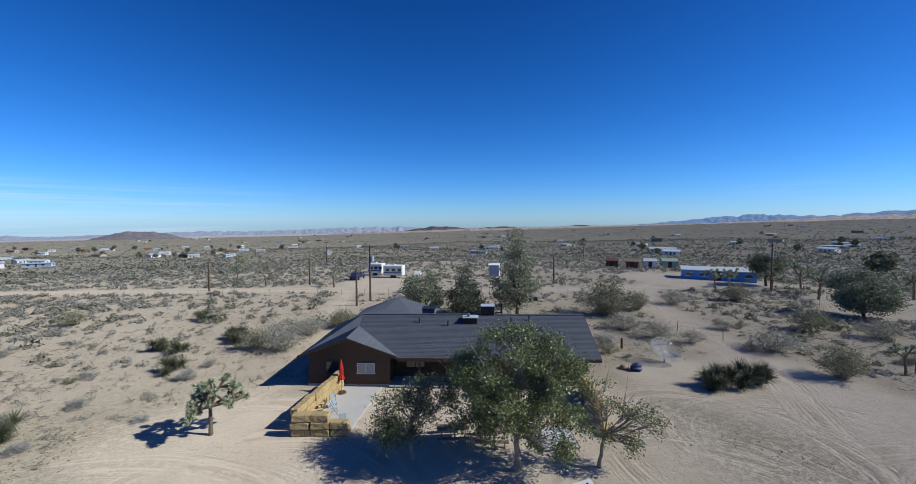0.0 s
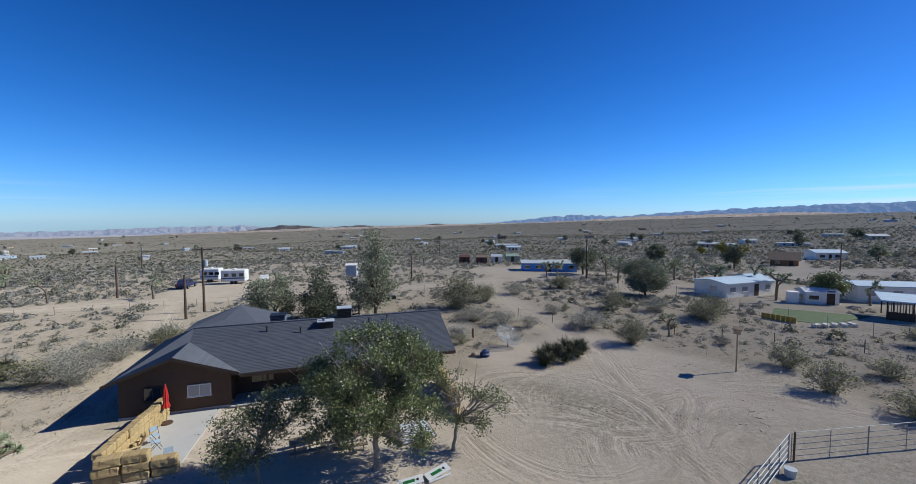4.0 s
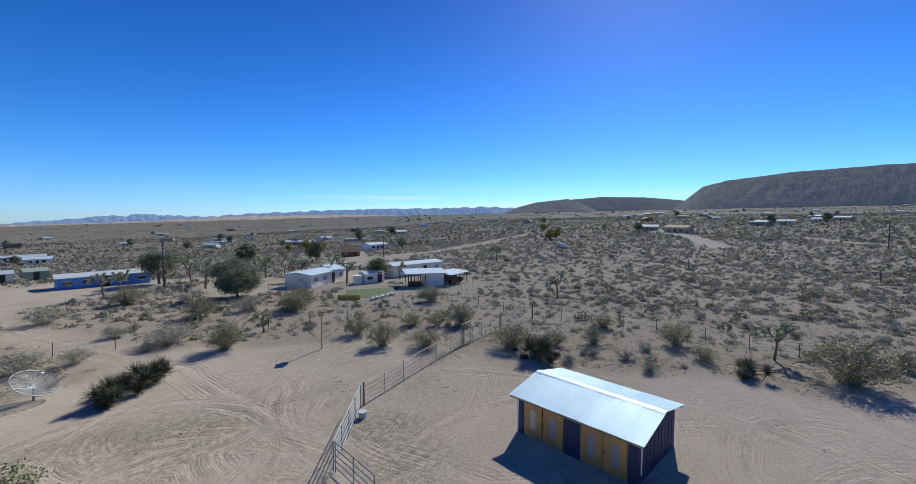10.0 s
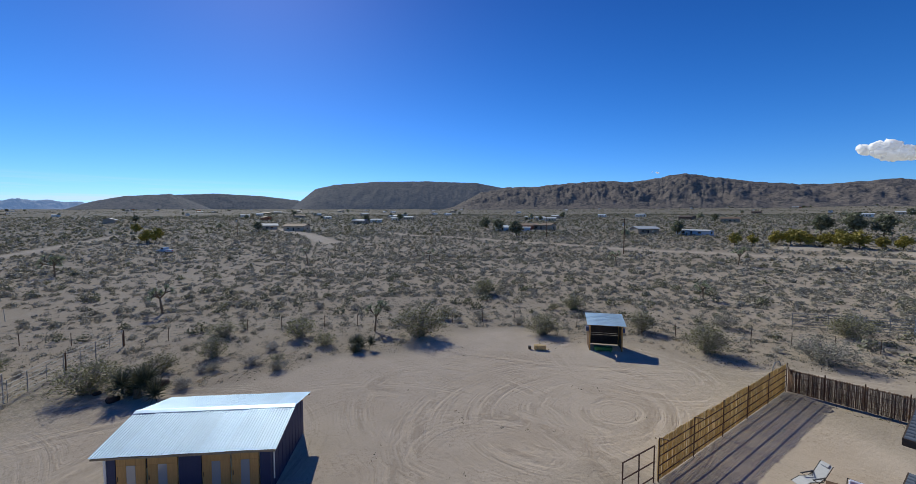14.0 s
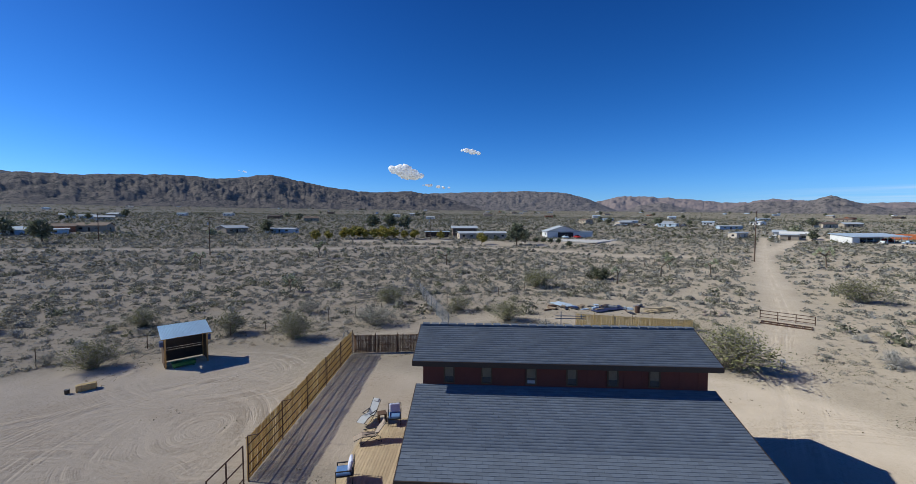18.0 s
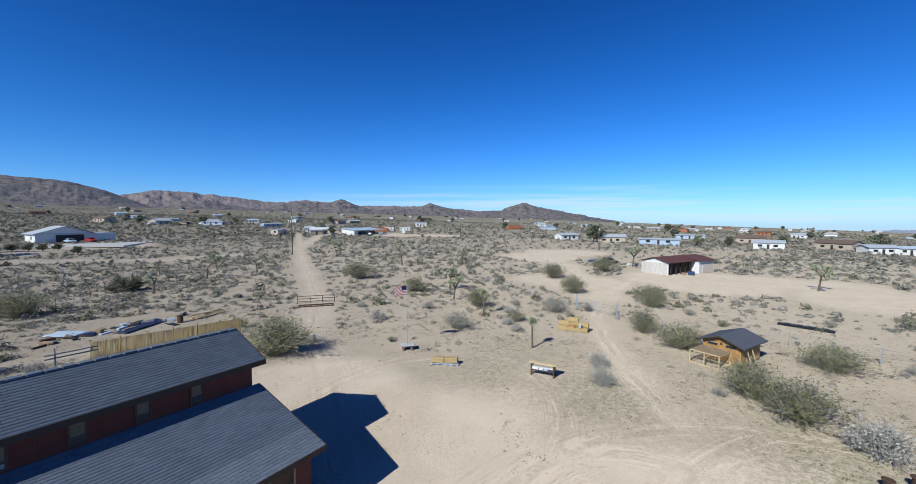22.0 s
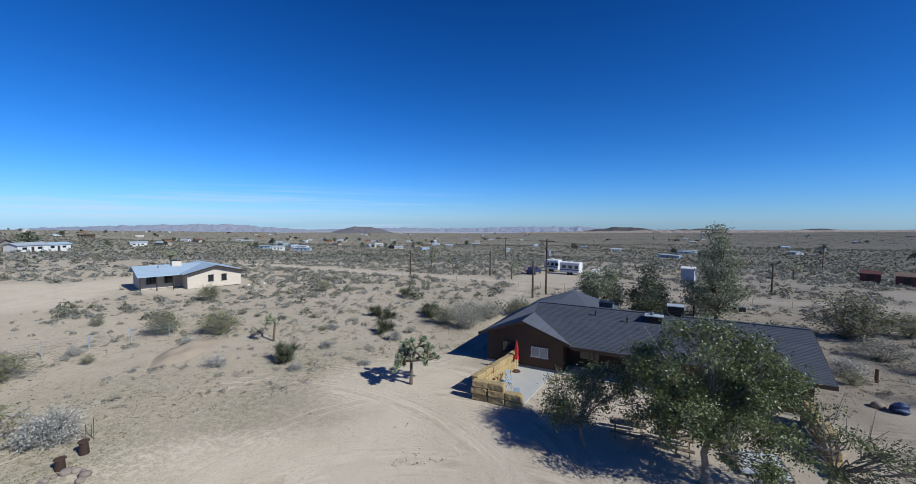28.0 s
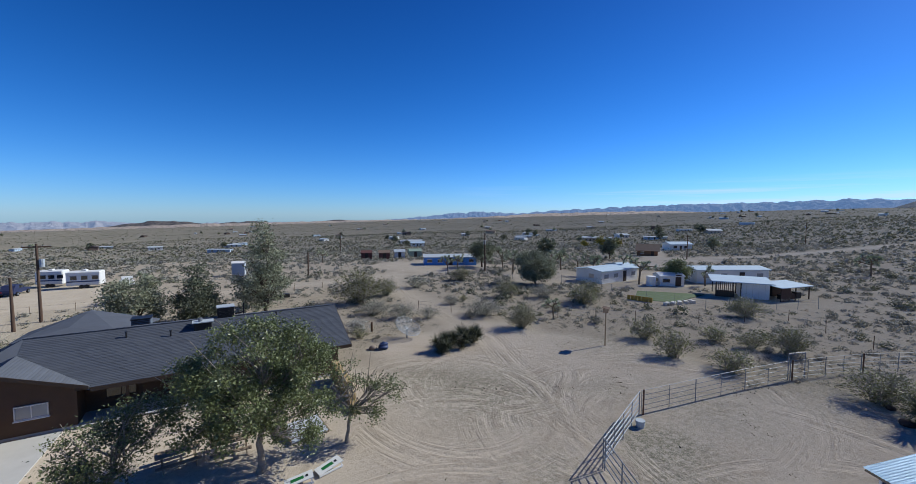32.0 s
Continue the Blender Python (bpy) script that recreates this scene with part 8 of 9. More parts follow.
# ---- neighbours ----
def roof_pair(h, L, W, z, rise, over, material, th=0.14):
    """A gable roof over a box L by W, its ridge along x."""
    for s in (0, 1):
        e, r = (-over, W / 2) if s == 0 else (W + over, W / 2)
        part("roof", slab([(-over, e, z - rise * over / (W / 2)), (L + over, e, z - rise * over / (W / 2)), (L + over, r, z + rise), (-over, r, z + rise)], (0, 0, th)), material, h)


def box_house(name, ax, ay, bx, by, W, z, rise, wall, roof, label, category="house", windows=3, over=0.35, door=True, trim=None, glass=None, group=""):
    """A house on the base line from a to b, going back to the left of that line; windows on its front and ends."""
    L = math.hypot(bx - ax, by - ay)
    m = pose(ax, ay, min(float(lie(ax, ay)), float(lie(bx, by))) - 0.05, 0, 0, math.degrees(math.atan2(by - ay, bx - ax)))
    h = thing(name, m, label, category, group)
    t = 0.15
    part("wall", boxed(0, L, 0, t, 0, z), wall, h)
    part("wall", boxed(0, L, W - t, W, 0, z), wall, h)
    for x in (0, L - t):
        part("wall", slab([(x, t, 0), (x, W - t, 0), (x, W - t, z), (x, W / 2, z + rise * 0.92), (x, t, z)], (t, 0, 0)), wall, h)
    if rise > 0.02:
        roof_pair(h, L, W, z, rise, over, roof)
    else:
        part("roof", boxed(-over, L + over, -over, W + over, z, z + 0.16), roof, h)
    trim, glass = trim or WHITE, glass or GLASS
    for k in range(windows):
        x = L * (k + 0.5) / windows
        if door and k == windows // 2:
            d = part("door", boxed(x - 0.5, x + 0.5, -0.05, -0.002, 0.1, 2.1), TRIM, h)
            part("door_frame", boxed(x - 0.58, x + 0.58, -0.03, -0.001, 2.1, 2.2), trim, d)
            continue
        w = part("window", boxed(x - 0.6, x + 0.6, -0.04, -0.002, z * 0.42, z * 0.75), glass, h)
        part("frame", boxed(x - 0.68, x + 0.68, -0.06, -0.001, z * 0.75, z * 0.75 + 0.08), trim, w)
        part("sill", boxed(x - 0.68, x + 0.68, -0.07, -0.001, z * 0.42 - 0.08, z * 0.42), trim, w)
    for x0, x1 in ((-0.04, -0.002), (L + 0.002, L + 0.04)):
        w = part("window", boxed(x0, x1, W * 0.3, W * 0.3 + 1.1, z * 0.42, z * 0.75), glass, h)
        part("sill", boxed(x0 - 0.01, x1 + 0.01, W * 0.3 - 0.06, W * 0.3 + 1.16, z * 0.42 - 0.08, z * 0.42), trim, w)
    return h


def blue_roof_house():
    # the cream house with the pale blue roof
    m = pose(-67.8, 39.2, 0, 0, 0, 72)
    h = thing("house", m, "cream stucco house with a pale blue roof", "house")
    Wf, D = 8.1, 10.0
    # gable wing facing the yard; local x along its front, y back
    part("wall", slab([(0, 0, 0), (Wf, 0, 0), (Wf, 0, 2.5), (Wf / 2, 0, 3.5), (0, 0, 2.5)], (0, 0.15, 0)), OFFWHITE, h)
    part("wall", boxed(0, 0.15, 0.15, D, 0, 2.5), OFFWHITE, h)
    part("wall", boxed(Wf - 0.15, Wf, 0.15, D, 0, 2.5), OFFWHITE, h)
    part("wall", boxed(0, Wf, D, D + 0.15, 0, 2.5), OFFWHITE, h)
    for s in (-1, 1):
        e = Wf / 2 + s * (Wf / 2 + 0.7)
        part("roof", slab([(e, -0.7, 2.35), (Wf / 2, -0.7, 3.6), (Wf / 2, D + 0.6, 3.6), (e, D + 0.6, 2.35)], (0, 0, 0.14)), PALEBLUE, h)
        part("rake_board", slab([(e, -0.74, 2.22), (Wf / 2, -0.74, 3.47), (Wf / 2, -0.74, 3.74), (e, -0.74, 2.49)], (0, 0.04, 0)), TRIM, h)
    # side wing with a porch
    part("wall", boxed(-5.5, 0, 4.0, 4.15, 0, 2.5), OFFWHITE, h)
    part("wall", boxed(-5.65, -5.5, 4.0, D, 0, 2.5), OFFWHITE, h)
    part("wall", boxed(-5.5, 0, D - 0.15, D, 0, 2.5), OFFWHITE, h)
    part("roof", slab([(-6.3, 1.2, 2.3), (Wf / 2, 1.2, 2.3), (Wf / 2, 6.6, 3.55), (-6.3, 6.6, 3.55)], (0, 0, 0.13)), PALEBLUE, h)
    part("roof", slab([(-6.3, D + 0.6, 2.35), (Wf / 2, D + 0.6, 2.35), (Wf / 2, 6.6, 3.55), (-6.3, 6.6, 3.55)], (0, 0, 0.13)), PALEBLUE, h)
    for x in (-6.0, -3.9, -1.7):
        part("porch_post", boxed(x, x + 0.14, 1.35, 1.5, 0, 2.3), TRIM, h)
    for x in (3.0, 5.0):
        w = part("window", boxed(x, x + 0.8, -0.05, -0.002, 1.0, 2.0), GLASS, h)
        part("frame", boxed(x - 0.08, x + 0.88, -0.07, -0.001, 2.0, 2.1), TRIM, w)
        part("sill", boxed(x - 0.08, x + 0.88, -0.08, -0.001, 0.92, 1.0), TRIM, w)
    for x in (-4.8, -2.4):
        w = part("window", boxed(x, x + 1.3, 3.95, 3.998, 0.8, 2.0), GLASS, h)
        part("frame", boxed(x - 0.08, x + 1.38, 3.93, 3.999, 2.0, 2.1), TRIM, w)
    c = part("evaporative_cooler", boxed(-1.0, 0.4, 5.4, 6.6, 3.2, 4.3, bevel=0.04), OFFWHITE, h)
    part("lid", boxed(-1.05, 0.45, 5.35, 6.65, 4.3, 4.36), BLACK, c)
    part("vent_pipe", tubed((-3.0, 5.0, 3.0), (-3.0, 5.0, 3.7), 0.07), STEEL, h)
    for k in range(9):
        a, b = -1.5 + k * 1.1, 5.2
        rock(-62.8 + k * 0.2, 46.5 + 0.9 * k, 0.3, 90 + k, WHITE if k % 3 == 0 else STONE, "pale stone beside a house wall")


def maroon_garage():
    m = pose(-96.6, -7.8, 0, 0, 0, 58.4)
    h = thing("outbuilding", m, "white outbuilding with a maroon roof", "building")
    Wf, D = 6.2, 14.6
    part("wall", slab([(0, 0, 0), (Wf, 0, 0), (Wf, 0, 2.7), (Wf / 2, 0, 3.55), (0, 0, 2.7)], (0, 0.15, 0)), WHITE, h)
    for k in range(5):
        part("panel", boxed(0.2 + k * 1.18, 1.3 + k * 1.18, -0.04, -0.003, 0.1, 2.55), OLDWHITE, h)
    part("wall", boxed(0, 0.15, 0.15, D, 0, 2.7), WHITE, h)
    for k in range(5):
        part("post", boxed(Wf - 0.18, Wf, 1.0 + k * 1.7, 1.18 + k * 1.7, 0, 2.7), TRIM, h)
    # dark inner wall put in for the shade of the open carport side
    part("wall", boxed(Wf - 1.2, Wf - 1.05, 0.15, 9.0, 0, 2.7), TRIM, h)
    part("wall", boxed(0, Wf, D, D + 0.15, 0, 2.7), WHITE, h)
    part("wall", boxed(Wf - 1.0, Wf + 1.2, 9.0, 9.15, 0, 2.7), WHITE, h)
    part("wall", boxed(Wf + 1.05, Wf + 1.2, 9.15, D, 0, 2.7), WHITE, h)
    part("garage_door", boxed(Wf + 1.202, Wf + 1.25, 10.2, 14.2, 0.1, 2.3), OFFWHITE, h)
    for s in (-1, 1):
        e = Wf / 2 + s * (Wf / 2 + 0.45)
        part("roof", slab([(e, -0.4, 2.62), (Wf / 2, -0.4, 3.6), (Wf / 2, D + 0.4, 3.6), (e, D + 0.4, 2.62)], (0, 0, 0.14)), MAROON, h)
    part("roof", slab([(Wf + 1.6, 8.6, 2.68), (Wf + 1.6, D + 0.4, 2.68), (Wf / 2 + 1, D + 0.4, 3.5), (Wf / 2 + 1, 8.6, 3.5)], (0, 0, 0.14)), MAROON, h)
    for k, (x, y, s) in enumerate(((Wf + 1.2, 6.0, 0.5), (Wf + 1.9, 5.0, 0.6), (Wf + 0.9, 4.0, 0.4))):
        solid("storage_crate", boxed(-s, s, -s * 0.7, s * 0.7, 0, s * 1.4, bevel=0.03), (LUMBER, TARP, OLDWOOD)[k], m @ pose(x, y, 0, 0, 0, k * 25), "yard crate beside an outbuilding", "crate", "crates")


def vehicle(x, y, turn, paint, label, kind="car", s=1.0, group=""):
    """A parked car or pickup: body, cabin, windows, wheels, lamps."""
    v = thing(kind, on(x, y, turn) @ Matrix.Scale(s, 4), label, kind.replace("_", " "), group)
    b = bmesh.new()
    side = [(-2.2, 0.45), (2.15, 0.45), (2.2, 0.85), (1.2, 1.0), (-2.15, 1.02), (-2.25, 0.7)]
    poly(b, [(x1, -0.86, z1) for x1, z1 in side], (0, 1.72, 0))
    part("body", b, paint, v)
    cab = [(0.95, 1.0), (0.35, 1.62), (-1.4 if kind != "pickup_truck" else -0.6, 1.62), (-1.95 if kind != "pickup_truck" else -0.75, 1.02)]
    g = part("cabin", slab([(x1, -0.76, z1) for x1, z1 in cab], (0, 1.52, 0)), paint, v)
    part("side_window", slab([(0.7, -0.775, 1.08), (0.28, -0.775, 1.52), (-0.5, -0.775, 1.52), (-0.5, -0.775, 1.08)], (0, 0.012, 0)), GLASS, g)
    part("side_window", slab([(0.7, 0.775, 1.08), (0.28, 0.775, 1.52), (-0.5, 0.775, 1.52), (-0.5, 0.775, 1.08)], (0, -0.012, 0)), GLASS, g)
    part("windscreen", slab([(0.93, -0.68, 1.06), (0.93, 0.68, 1.06), (0.44, 0.64, 1.57), (0.44, -0.64, 1.57)], (0.02, 0, 0.01)), GLASS, g)
    for x1 in (-1.4, 1.4):
        for y1 in (-0.88, 0.88):
            w = part("wheel", tubed((x1, y1 - 0.1, 0.33), (x1, y1 + 0.1, 0.33), 0.33, n=14), BLACK, v)
            part("rim", tubed((x1, y1 + (0.1 if y1 > 0 else -0.1), 0.33), (x1, y1 + (0.115 if y1 > 0 else -0.115), 0.33), 0.18, n=12), STEEL, w)
    for y1 in (-0.6, 0.6):
        part("headlight", boxed(2.15, 2.21, y1 - 0.15, y1 + 0.15, 0.62, 0.76), WHITE, v)
        part("tail_light", boxed(-2.27, -2.2, y1 - 0.15, y1 + 0.15, 0.66, 0.82), RED, v)


def trailer(x, y, turn, L, label):
    t = thing("travel_trailer", on(x, y, turn), label, "trailer", "trailers")
    part("body", boxed(0, L, 0, 2.4, 0.5, 2.8, bevel=0.12), WHITE, t)
    part("stripe", boxed(0.1, L - 0.1, -0.012, -0.001, 1.1, 1.3), TARP, t)
    for k in range(3):
        w = part("window", boxed(0.6 + k * L / 3.2, 1.4 + k * L / 3.2, -0.02, -0.001, 1.5, 2.1), GLASS, t)
        part("frame", boxed(0.54 + k * L / 3.2, 1.46 + k * L / 3.2, -0.03, -0.0015, 2.1, 2.16), STEEL, w)
    for x1 in (L * 0.45, L * 0.6):
        part("wheel", tubed((x1, -0.02, 0.34), (x1, 0.2, 0.34), 0.34, n=12), BLACK, t)
    part("roof_unit", boxed(L * 0.4, L * 0.55, 0.8, 1.6, 2.8, 3.05, bevel=0.05), WHITE, t)
    part("hitch", boxed(L, L + 0.9, 1.1, 1.3, 0.5, 0.6), BLACK, t)
    part("jack", tubed((L + 0.7, 1.2, 0), (L + 0.7, 1.2, 0.5), 0.05), BLACK, t)


def utility_pole(x, y, high, arms, label, turn=0.0):
    p = thing("utility_pole", on(x, y, turn), label, "pole", "utility poles")
    part("pole", tubed((0, 0, -0.1), (0, 0, high), 0.17, 0.11, 9), POLEWOOD, p)
    for k in range(arms):
        z = high - 0.4 - k * 1.0
        a = part("crossarm", boxed(-1.2, 1.2, -0.06, 0.06, z, z + 0.14), POLEWOOD, p)
        for x1 in (-1.1, -0.5, 0.5, 1.1):
            part("insulator", tubed((x1, 0, z + 0.14), (x1, 0, z + 0.3), 0.05, 0.03, 6), STEEL, a)
    if arms and high > 8:
        part("transformer", tubed((0.35, 0, high - 2.6), (0.35, 0, high - 1.7), 0.24, n=10), GREYROOF, p)


ORANGEPAINT = mat("faded_orange_paint", (0.55, 0.17, 0.06), (0.42, 0.13, 0.05), 0.6)


def near_neighbours():
    # the blue home and its yard
    box_house("mobile_home", 48.9, 87.0, 60.8, 81.0, 6.5, 2.15, 0.45, BLUEWALL, GREYROOF, "bright blue mobile home with a pale roof", "house", 5, 0.3)
    for x, y, m, r, l in ((44.0, 118.5, MAROON, MAROON, "small maroon shed beside a dirt yard"), (47.6, 113.0, MAROON, BROWNROOF, "small maroon shed beside a dirt yard"), (54.0, 115.6, WHITE, GREYROOF, "small pale shed beside a dirt yard")):
        box_house("garden_shed", x, y, x + 3.0, y - 1.2, 2.6, 2.2, 0.6, m, r, l, "shed", 1, 0.2, group="sheds by the road")
    box_house("garden_shed", 60.0, 117.0, 64.0, 116.0, 2.6, 2.1, 0.7, GREENWALL, GREENWALL, "pale green garden shed with a domed roof", "shed", 1, 0.1)
    # the white homes
    box_house("mobile_home", 61.4, 44.0, 72.4, 43.9, 5.7, 2.35, 0.4, WHITE, PALEBLUE, "white mobile home with a pale blue roof", "house", 4, 0.3, glass=PALEGLASS)
    box_house("mobile_home", 72.6, 47.0, 76.0, 46.8, 4.5, 2.3, 0.4, WHITE, PALEBLUE, "white annexe with a pale blue roof", "house", 1, 0.3)
    box_house("garden_shed", 68.6, 37.2, 72.0, 34.8, 2.8, 1.8, 0.45, WHITE, WHITE, "small white storage shed on bare ground", "shed", 2, 0.15)
    solid("water_tank", tubed((0, 0, 0), (0, 0, 1.7), 0.8, 0.78, 16), WHITE, on(67.7, 38.4), "white plastic water tank", "tank")
    box_house("mobile_home", 77.8, 35.4, 89.6, 28.2, 5.2, 2.5, 0.4, WHITE, PALEBLUE, "long white mobile home with a grey-blue roof", "house", 4, 0.3, glass=PALEGLASS)
    h = thing("outbuilding", pose(66.8, 27.6, -0.02, 0, 0, -60.5), "white outbuilding with an open slatted porch", "building")
    for a, b, c, d in ((3.3, 6.7, 0, 0.14), (3.3, 6.7, 4.3, 4.44), (3.3, 3.44, 0.14, 4.3), (6.56, 6.7, 0.14, 4.3)):
        part("wall", boxed(a, b, c, d, 0, 2.3), WHITE, h)
    for k in range(4):
        part("siding_joint", boxed(3.9 + k * 0.75, 3.93 + k * 0.75, -0.012, -0.002, 0.1, 2.25), OLDWHITE, h)
    part("roof", slab([(-0.6, -0.6, 2.3), (7.2, -0.6, 2.3), (7.2, 4.9, 2.62), (-0.6, 4.9, 2.62)], (0, 0, 0.14)), PALEBLUE, h)
    for x in (0, 1.1, 2.2, 3.17):
        for y in (0, 4.2):
            part("porch_post", boxed(x, x + 0.12, y, y + 0.12, 0, 2.3 + 0.05 * y), TRIM, h)
    for k in range(9):
        part("slat", boxed(0.1 + k * 0.25, 0.19 + k * 0.25, -0.03, -0.004, 0.1, 2.25), OLDWOOD, h)
    part("low_wall", boxed(0, 2.4, -0.06, -0.031, 0, 1.0), DARKWOOD, h)
    c = thing("carport", on(70.2, 20.4, -15), "low grey carport over dark junk", "carport")
    part("roof", slab([(-0.3, -0.3, 2.0), (6.6, -0.3, 2.0), (6.6, 3.6, 2.3), (-0.3, 3.6, 2.3)], (0, 0, 0.08)), PALEBLUE, c)
    for x in (0.1, 3.2, 6.2):
        for y in (0.1, 3.4):
            part("post", boxed(x - 0.06, x + 0.06, y - 0.06, y + 0.06, 0, 2.05), TRIM, c)
    part("back_panel", boxed(0, 6.2, 3.47, 3.55, 0, 2.0), DARKWOOD, c)
    part("side_panel", boxed(0, 2.0, 0.02, 0.04, 0, 1.95), RUST, c)
    for k in range(4):
        solid("stored_crate", boxed(-0.5, 0.5, -0.4, 0.4, 0, 0.7 + 0.3 * (k % 2), bevel=0.03), (BLACK, DARKWOOD, RUST)[k % 3], on(70.2, 20.4, -15) @ pose(2.4 + k * 1.05, 1.4, 0), "dark crate stored under a carport", "crate", "crates")
    f = thing("yellow_fence", on(53.0, 33.5, -76), "low yellow plank fence by a lawn", "fence")
    for k in range(7):
        part("plank", boxed(k * 0.5, k * 0.5 + 0.46, 0, 0.04, 0, 0.7), YELLOWPAINT, f)
    lawn = new("lawn", finish(slab([(54.0, 33.0, 0.03), (60.5, 36.5, 0.03), (66.5, 29.0, 0.03), (56.5, 28.5, 0.03)], (0, 0, -0.06)), "lawn", LAWN))
    tagged(lawn, "dark green lawn behind a wire fence", "lawn", kind="structure")
    for k in range(5):
        solid("concrete_block", boxed(-0.5, 0.5, -0.25, 0.25, 0, 0.4, bevel=0.02), CONCRETE, on(54.2 + k * 1.1, 28.3 - 0.3 * k, 15 * k), "pale block at the edge of a lawn", "block", "blocks")
    box_house("cabin", 133.5, 81.7, 137.0, 76.0, 6, 2.3, 1.9, PINKBROWN, BROWNROOF, "brown timber cabin with a steep roof", "house", 2, 0.6)
    # across the road
    trailer(-17.0, 88.7, -9, 4.4, "white travel trailer with a blue stripe")
    trailer(-21.6, 93.4, -12, 3.6, "small white camper trailer with dark windows")
    vehicle(-22.4, 87.4, 80, NAVY, "dark blue car parked by trailers")
    vehicle(-9.2, 88.0, 100, WHITE, "white pickup truck parked by trailers", "pickup_truck")
    box_house("garden_shed", 6.9, 92.5, 9.2, 92.0, 2.4, 2.6, 0.3, GREYROOF, WHITE, "tall grey storage shed by a dirt road", "shed", 0, 0.1)
    solid("dark_trough", boxed(-1.0, 1.0, -0.4, 0.4, 0.25, 0.8, bevel=0.05), BLACK, on(10.8, 60.5), "dark feed box on legs", "feed box")
    blue_roof_house()
    maroon_garage()
    vehicle(-111.4, -16.8, 65, BLACK, "black car parked on bare ground")
    for k, (x, y) in enumerate(((-115, -22), (-117, -20), (-109, -11))):
        solid("tarp_pile", boxed(-1.2, 1.2, -0.8, 0.8, 0, 0.5, bevel=0.15), (TARP, PALEBLUE, WHITE)[k], on(x, y, k * 35), "pile under a pale blue tarpaulin", "tarp", "tarp piles")
    # south-west: grey house, white garage, yellow trees
    box_house("house", -4.2, -192.8, -27.5, -196.3, 8, 3.0, 0.8, TANWALL, GREYROOF, "long grey house behind clipped bushes", "house", 6, 0.6)
    g = box_house("garage", -49.5, -203.5, -73.0, -203.5, 11, 3.3, 0.0, WHITE, GREYROOF, "white garage with a grey gable roof", "building", 0, 0.3, False)
    part("gable", slab([(0, -0.02, 3.3), (16.5, -0.02, 3.3), (8.25, -0.02, 6.0)], (0, -0.14, 0)), WHITE, g)
    for a, b in (((-0.7, 3.2), (8.25, 6.1)), ((8.25, 6.1), (17.2, 3.2))):
        part("roof", slab([(a[0], -0.9, a[1]), (b[0], -0.9, b[1]), (b[0], 11.4, b[1]), (a[0], 11.4, a[1])], (0, 0, 0.18)), GREYROOF, g)
    # a black sheet on the wall imitates the shade inside the bay
    part("open_bay", boxed(5.5, 13.5, -0.19, -0.17, 0.1, 2.9), BLACK, g, "black sheet imitating a dark garage bay")
    drive = new("pavement_garage", finish(slab([(-43.8, -187, 0), (-62, -167, 0), (-84, -192, 0), (-74, -202.5, 0), (-50, -202.5, 0)], (0, 0, -0.5)), "pavement_garage", CONCRETE))
    drive.matrix_world = Matrix.Translation((0, 0, float(lie(-60, -188)) + 0.12))
    tagged(drive, "pale concrete apron before a garage", "pavement", kind="structure")
    # closed dark walls stand in for the shade under this shed's roof
    box_house("garden_shed", 13.0, -205, 1.0, -207, 5, 2.9, 0.2, TRIM, PALEBLUE, "low pale-roofed shed, dark walls painting its shaded open sides", "shed", 3)
    box_house("house", -1.0, -216, -14.0, -217, 8, 4.6, 1.0, BROWNROOF, GREYROOF, "tall dark house with a pale low roof", "house", 3, 0.8)
    vehicle(161, 1, 30, PALEBLUE, "pale blue pickup truck by a far shed", "pickup_truck", 1.2)
    vehicle(-57.5, -198.5, 95, PALEBLUE, "pale blue pickup truck in a garage bay", "pickup_truck", 1.1)
    vehicle(-63.5, -198.5, 95, RED, "red pickup truck in a garage bay", "pickup_truck", 1.1)
    for k in range(12):
        vehicle(-146 - 5.2 * k, -346 - 4.5 * (k % 3) + 1.2 * k, 37 * k, (WHITE, GREYROOF, PALEBLUE, RUST, OFFWHITE, NAVY)[k % 6], "old vehicle in a crowded yard", ("car", "pickup_truck")[k % 2], 1.2, "vehicles in a far yard")
    # west: the long white carport with vehicles
    c = thing("carport", on(-169, -164, 186), "long white open carport full of vehicles", "carport")
    part("roof", slab([(-0.6, -1.0, 2.75), (28, -1.0, 2.75), (28, 9.6, 3.9), (-0.6, 9.6, 3.9)], (0, 0, 0.14)), PALEBLUE, c)
    part("fascia", boxed(-0.6, 28, -1.06, -1.005, 2.55, 2.92), WHITE, c)
    # back wall coloured darker than the white ones to suggest shade under the roof
    part("back_wall", boxed(0.2, 27.8, 9.0, 9.2, -0.4, 3.8), TANWALL, c)
    part("end_wall", slab([(0, 0, -0.4), (0, 9.0, -0.4), (0, 9.0, 3.8), (0, 0, 2.8)], (0.18, 0, 0)), WHITE, c)
    part("front_wall", boxed(0.2, 3.4, 0, 0.18, -0.4, 2.75), WHITE, c)
    for k in range(8):
        part("post", boxed(3.4 + k * 3.46, 3.58 + k * 3.46, -0.1, 0.08, -0.4, 2.78), WHITE, c)
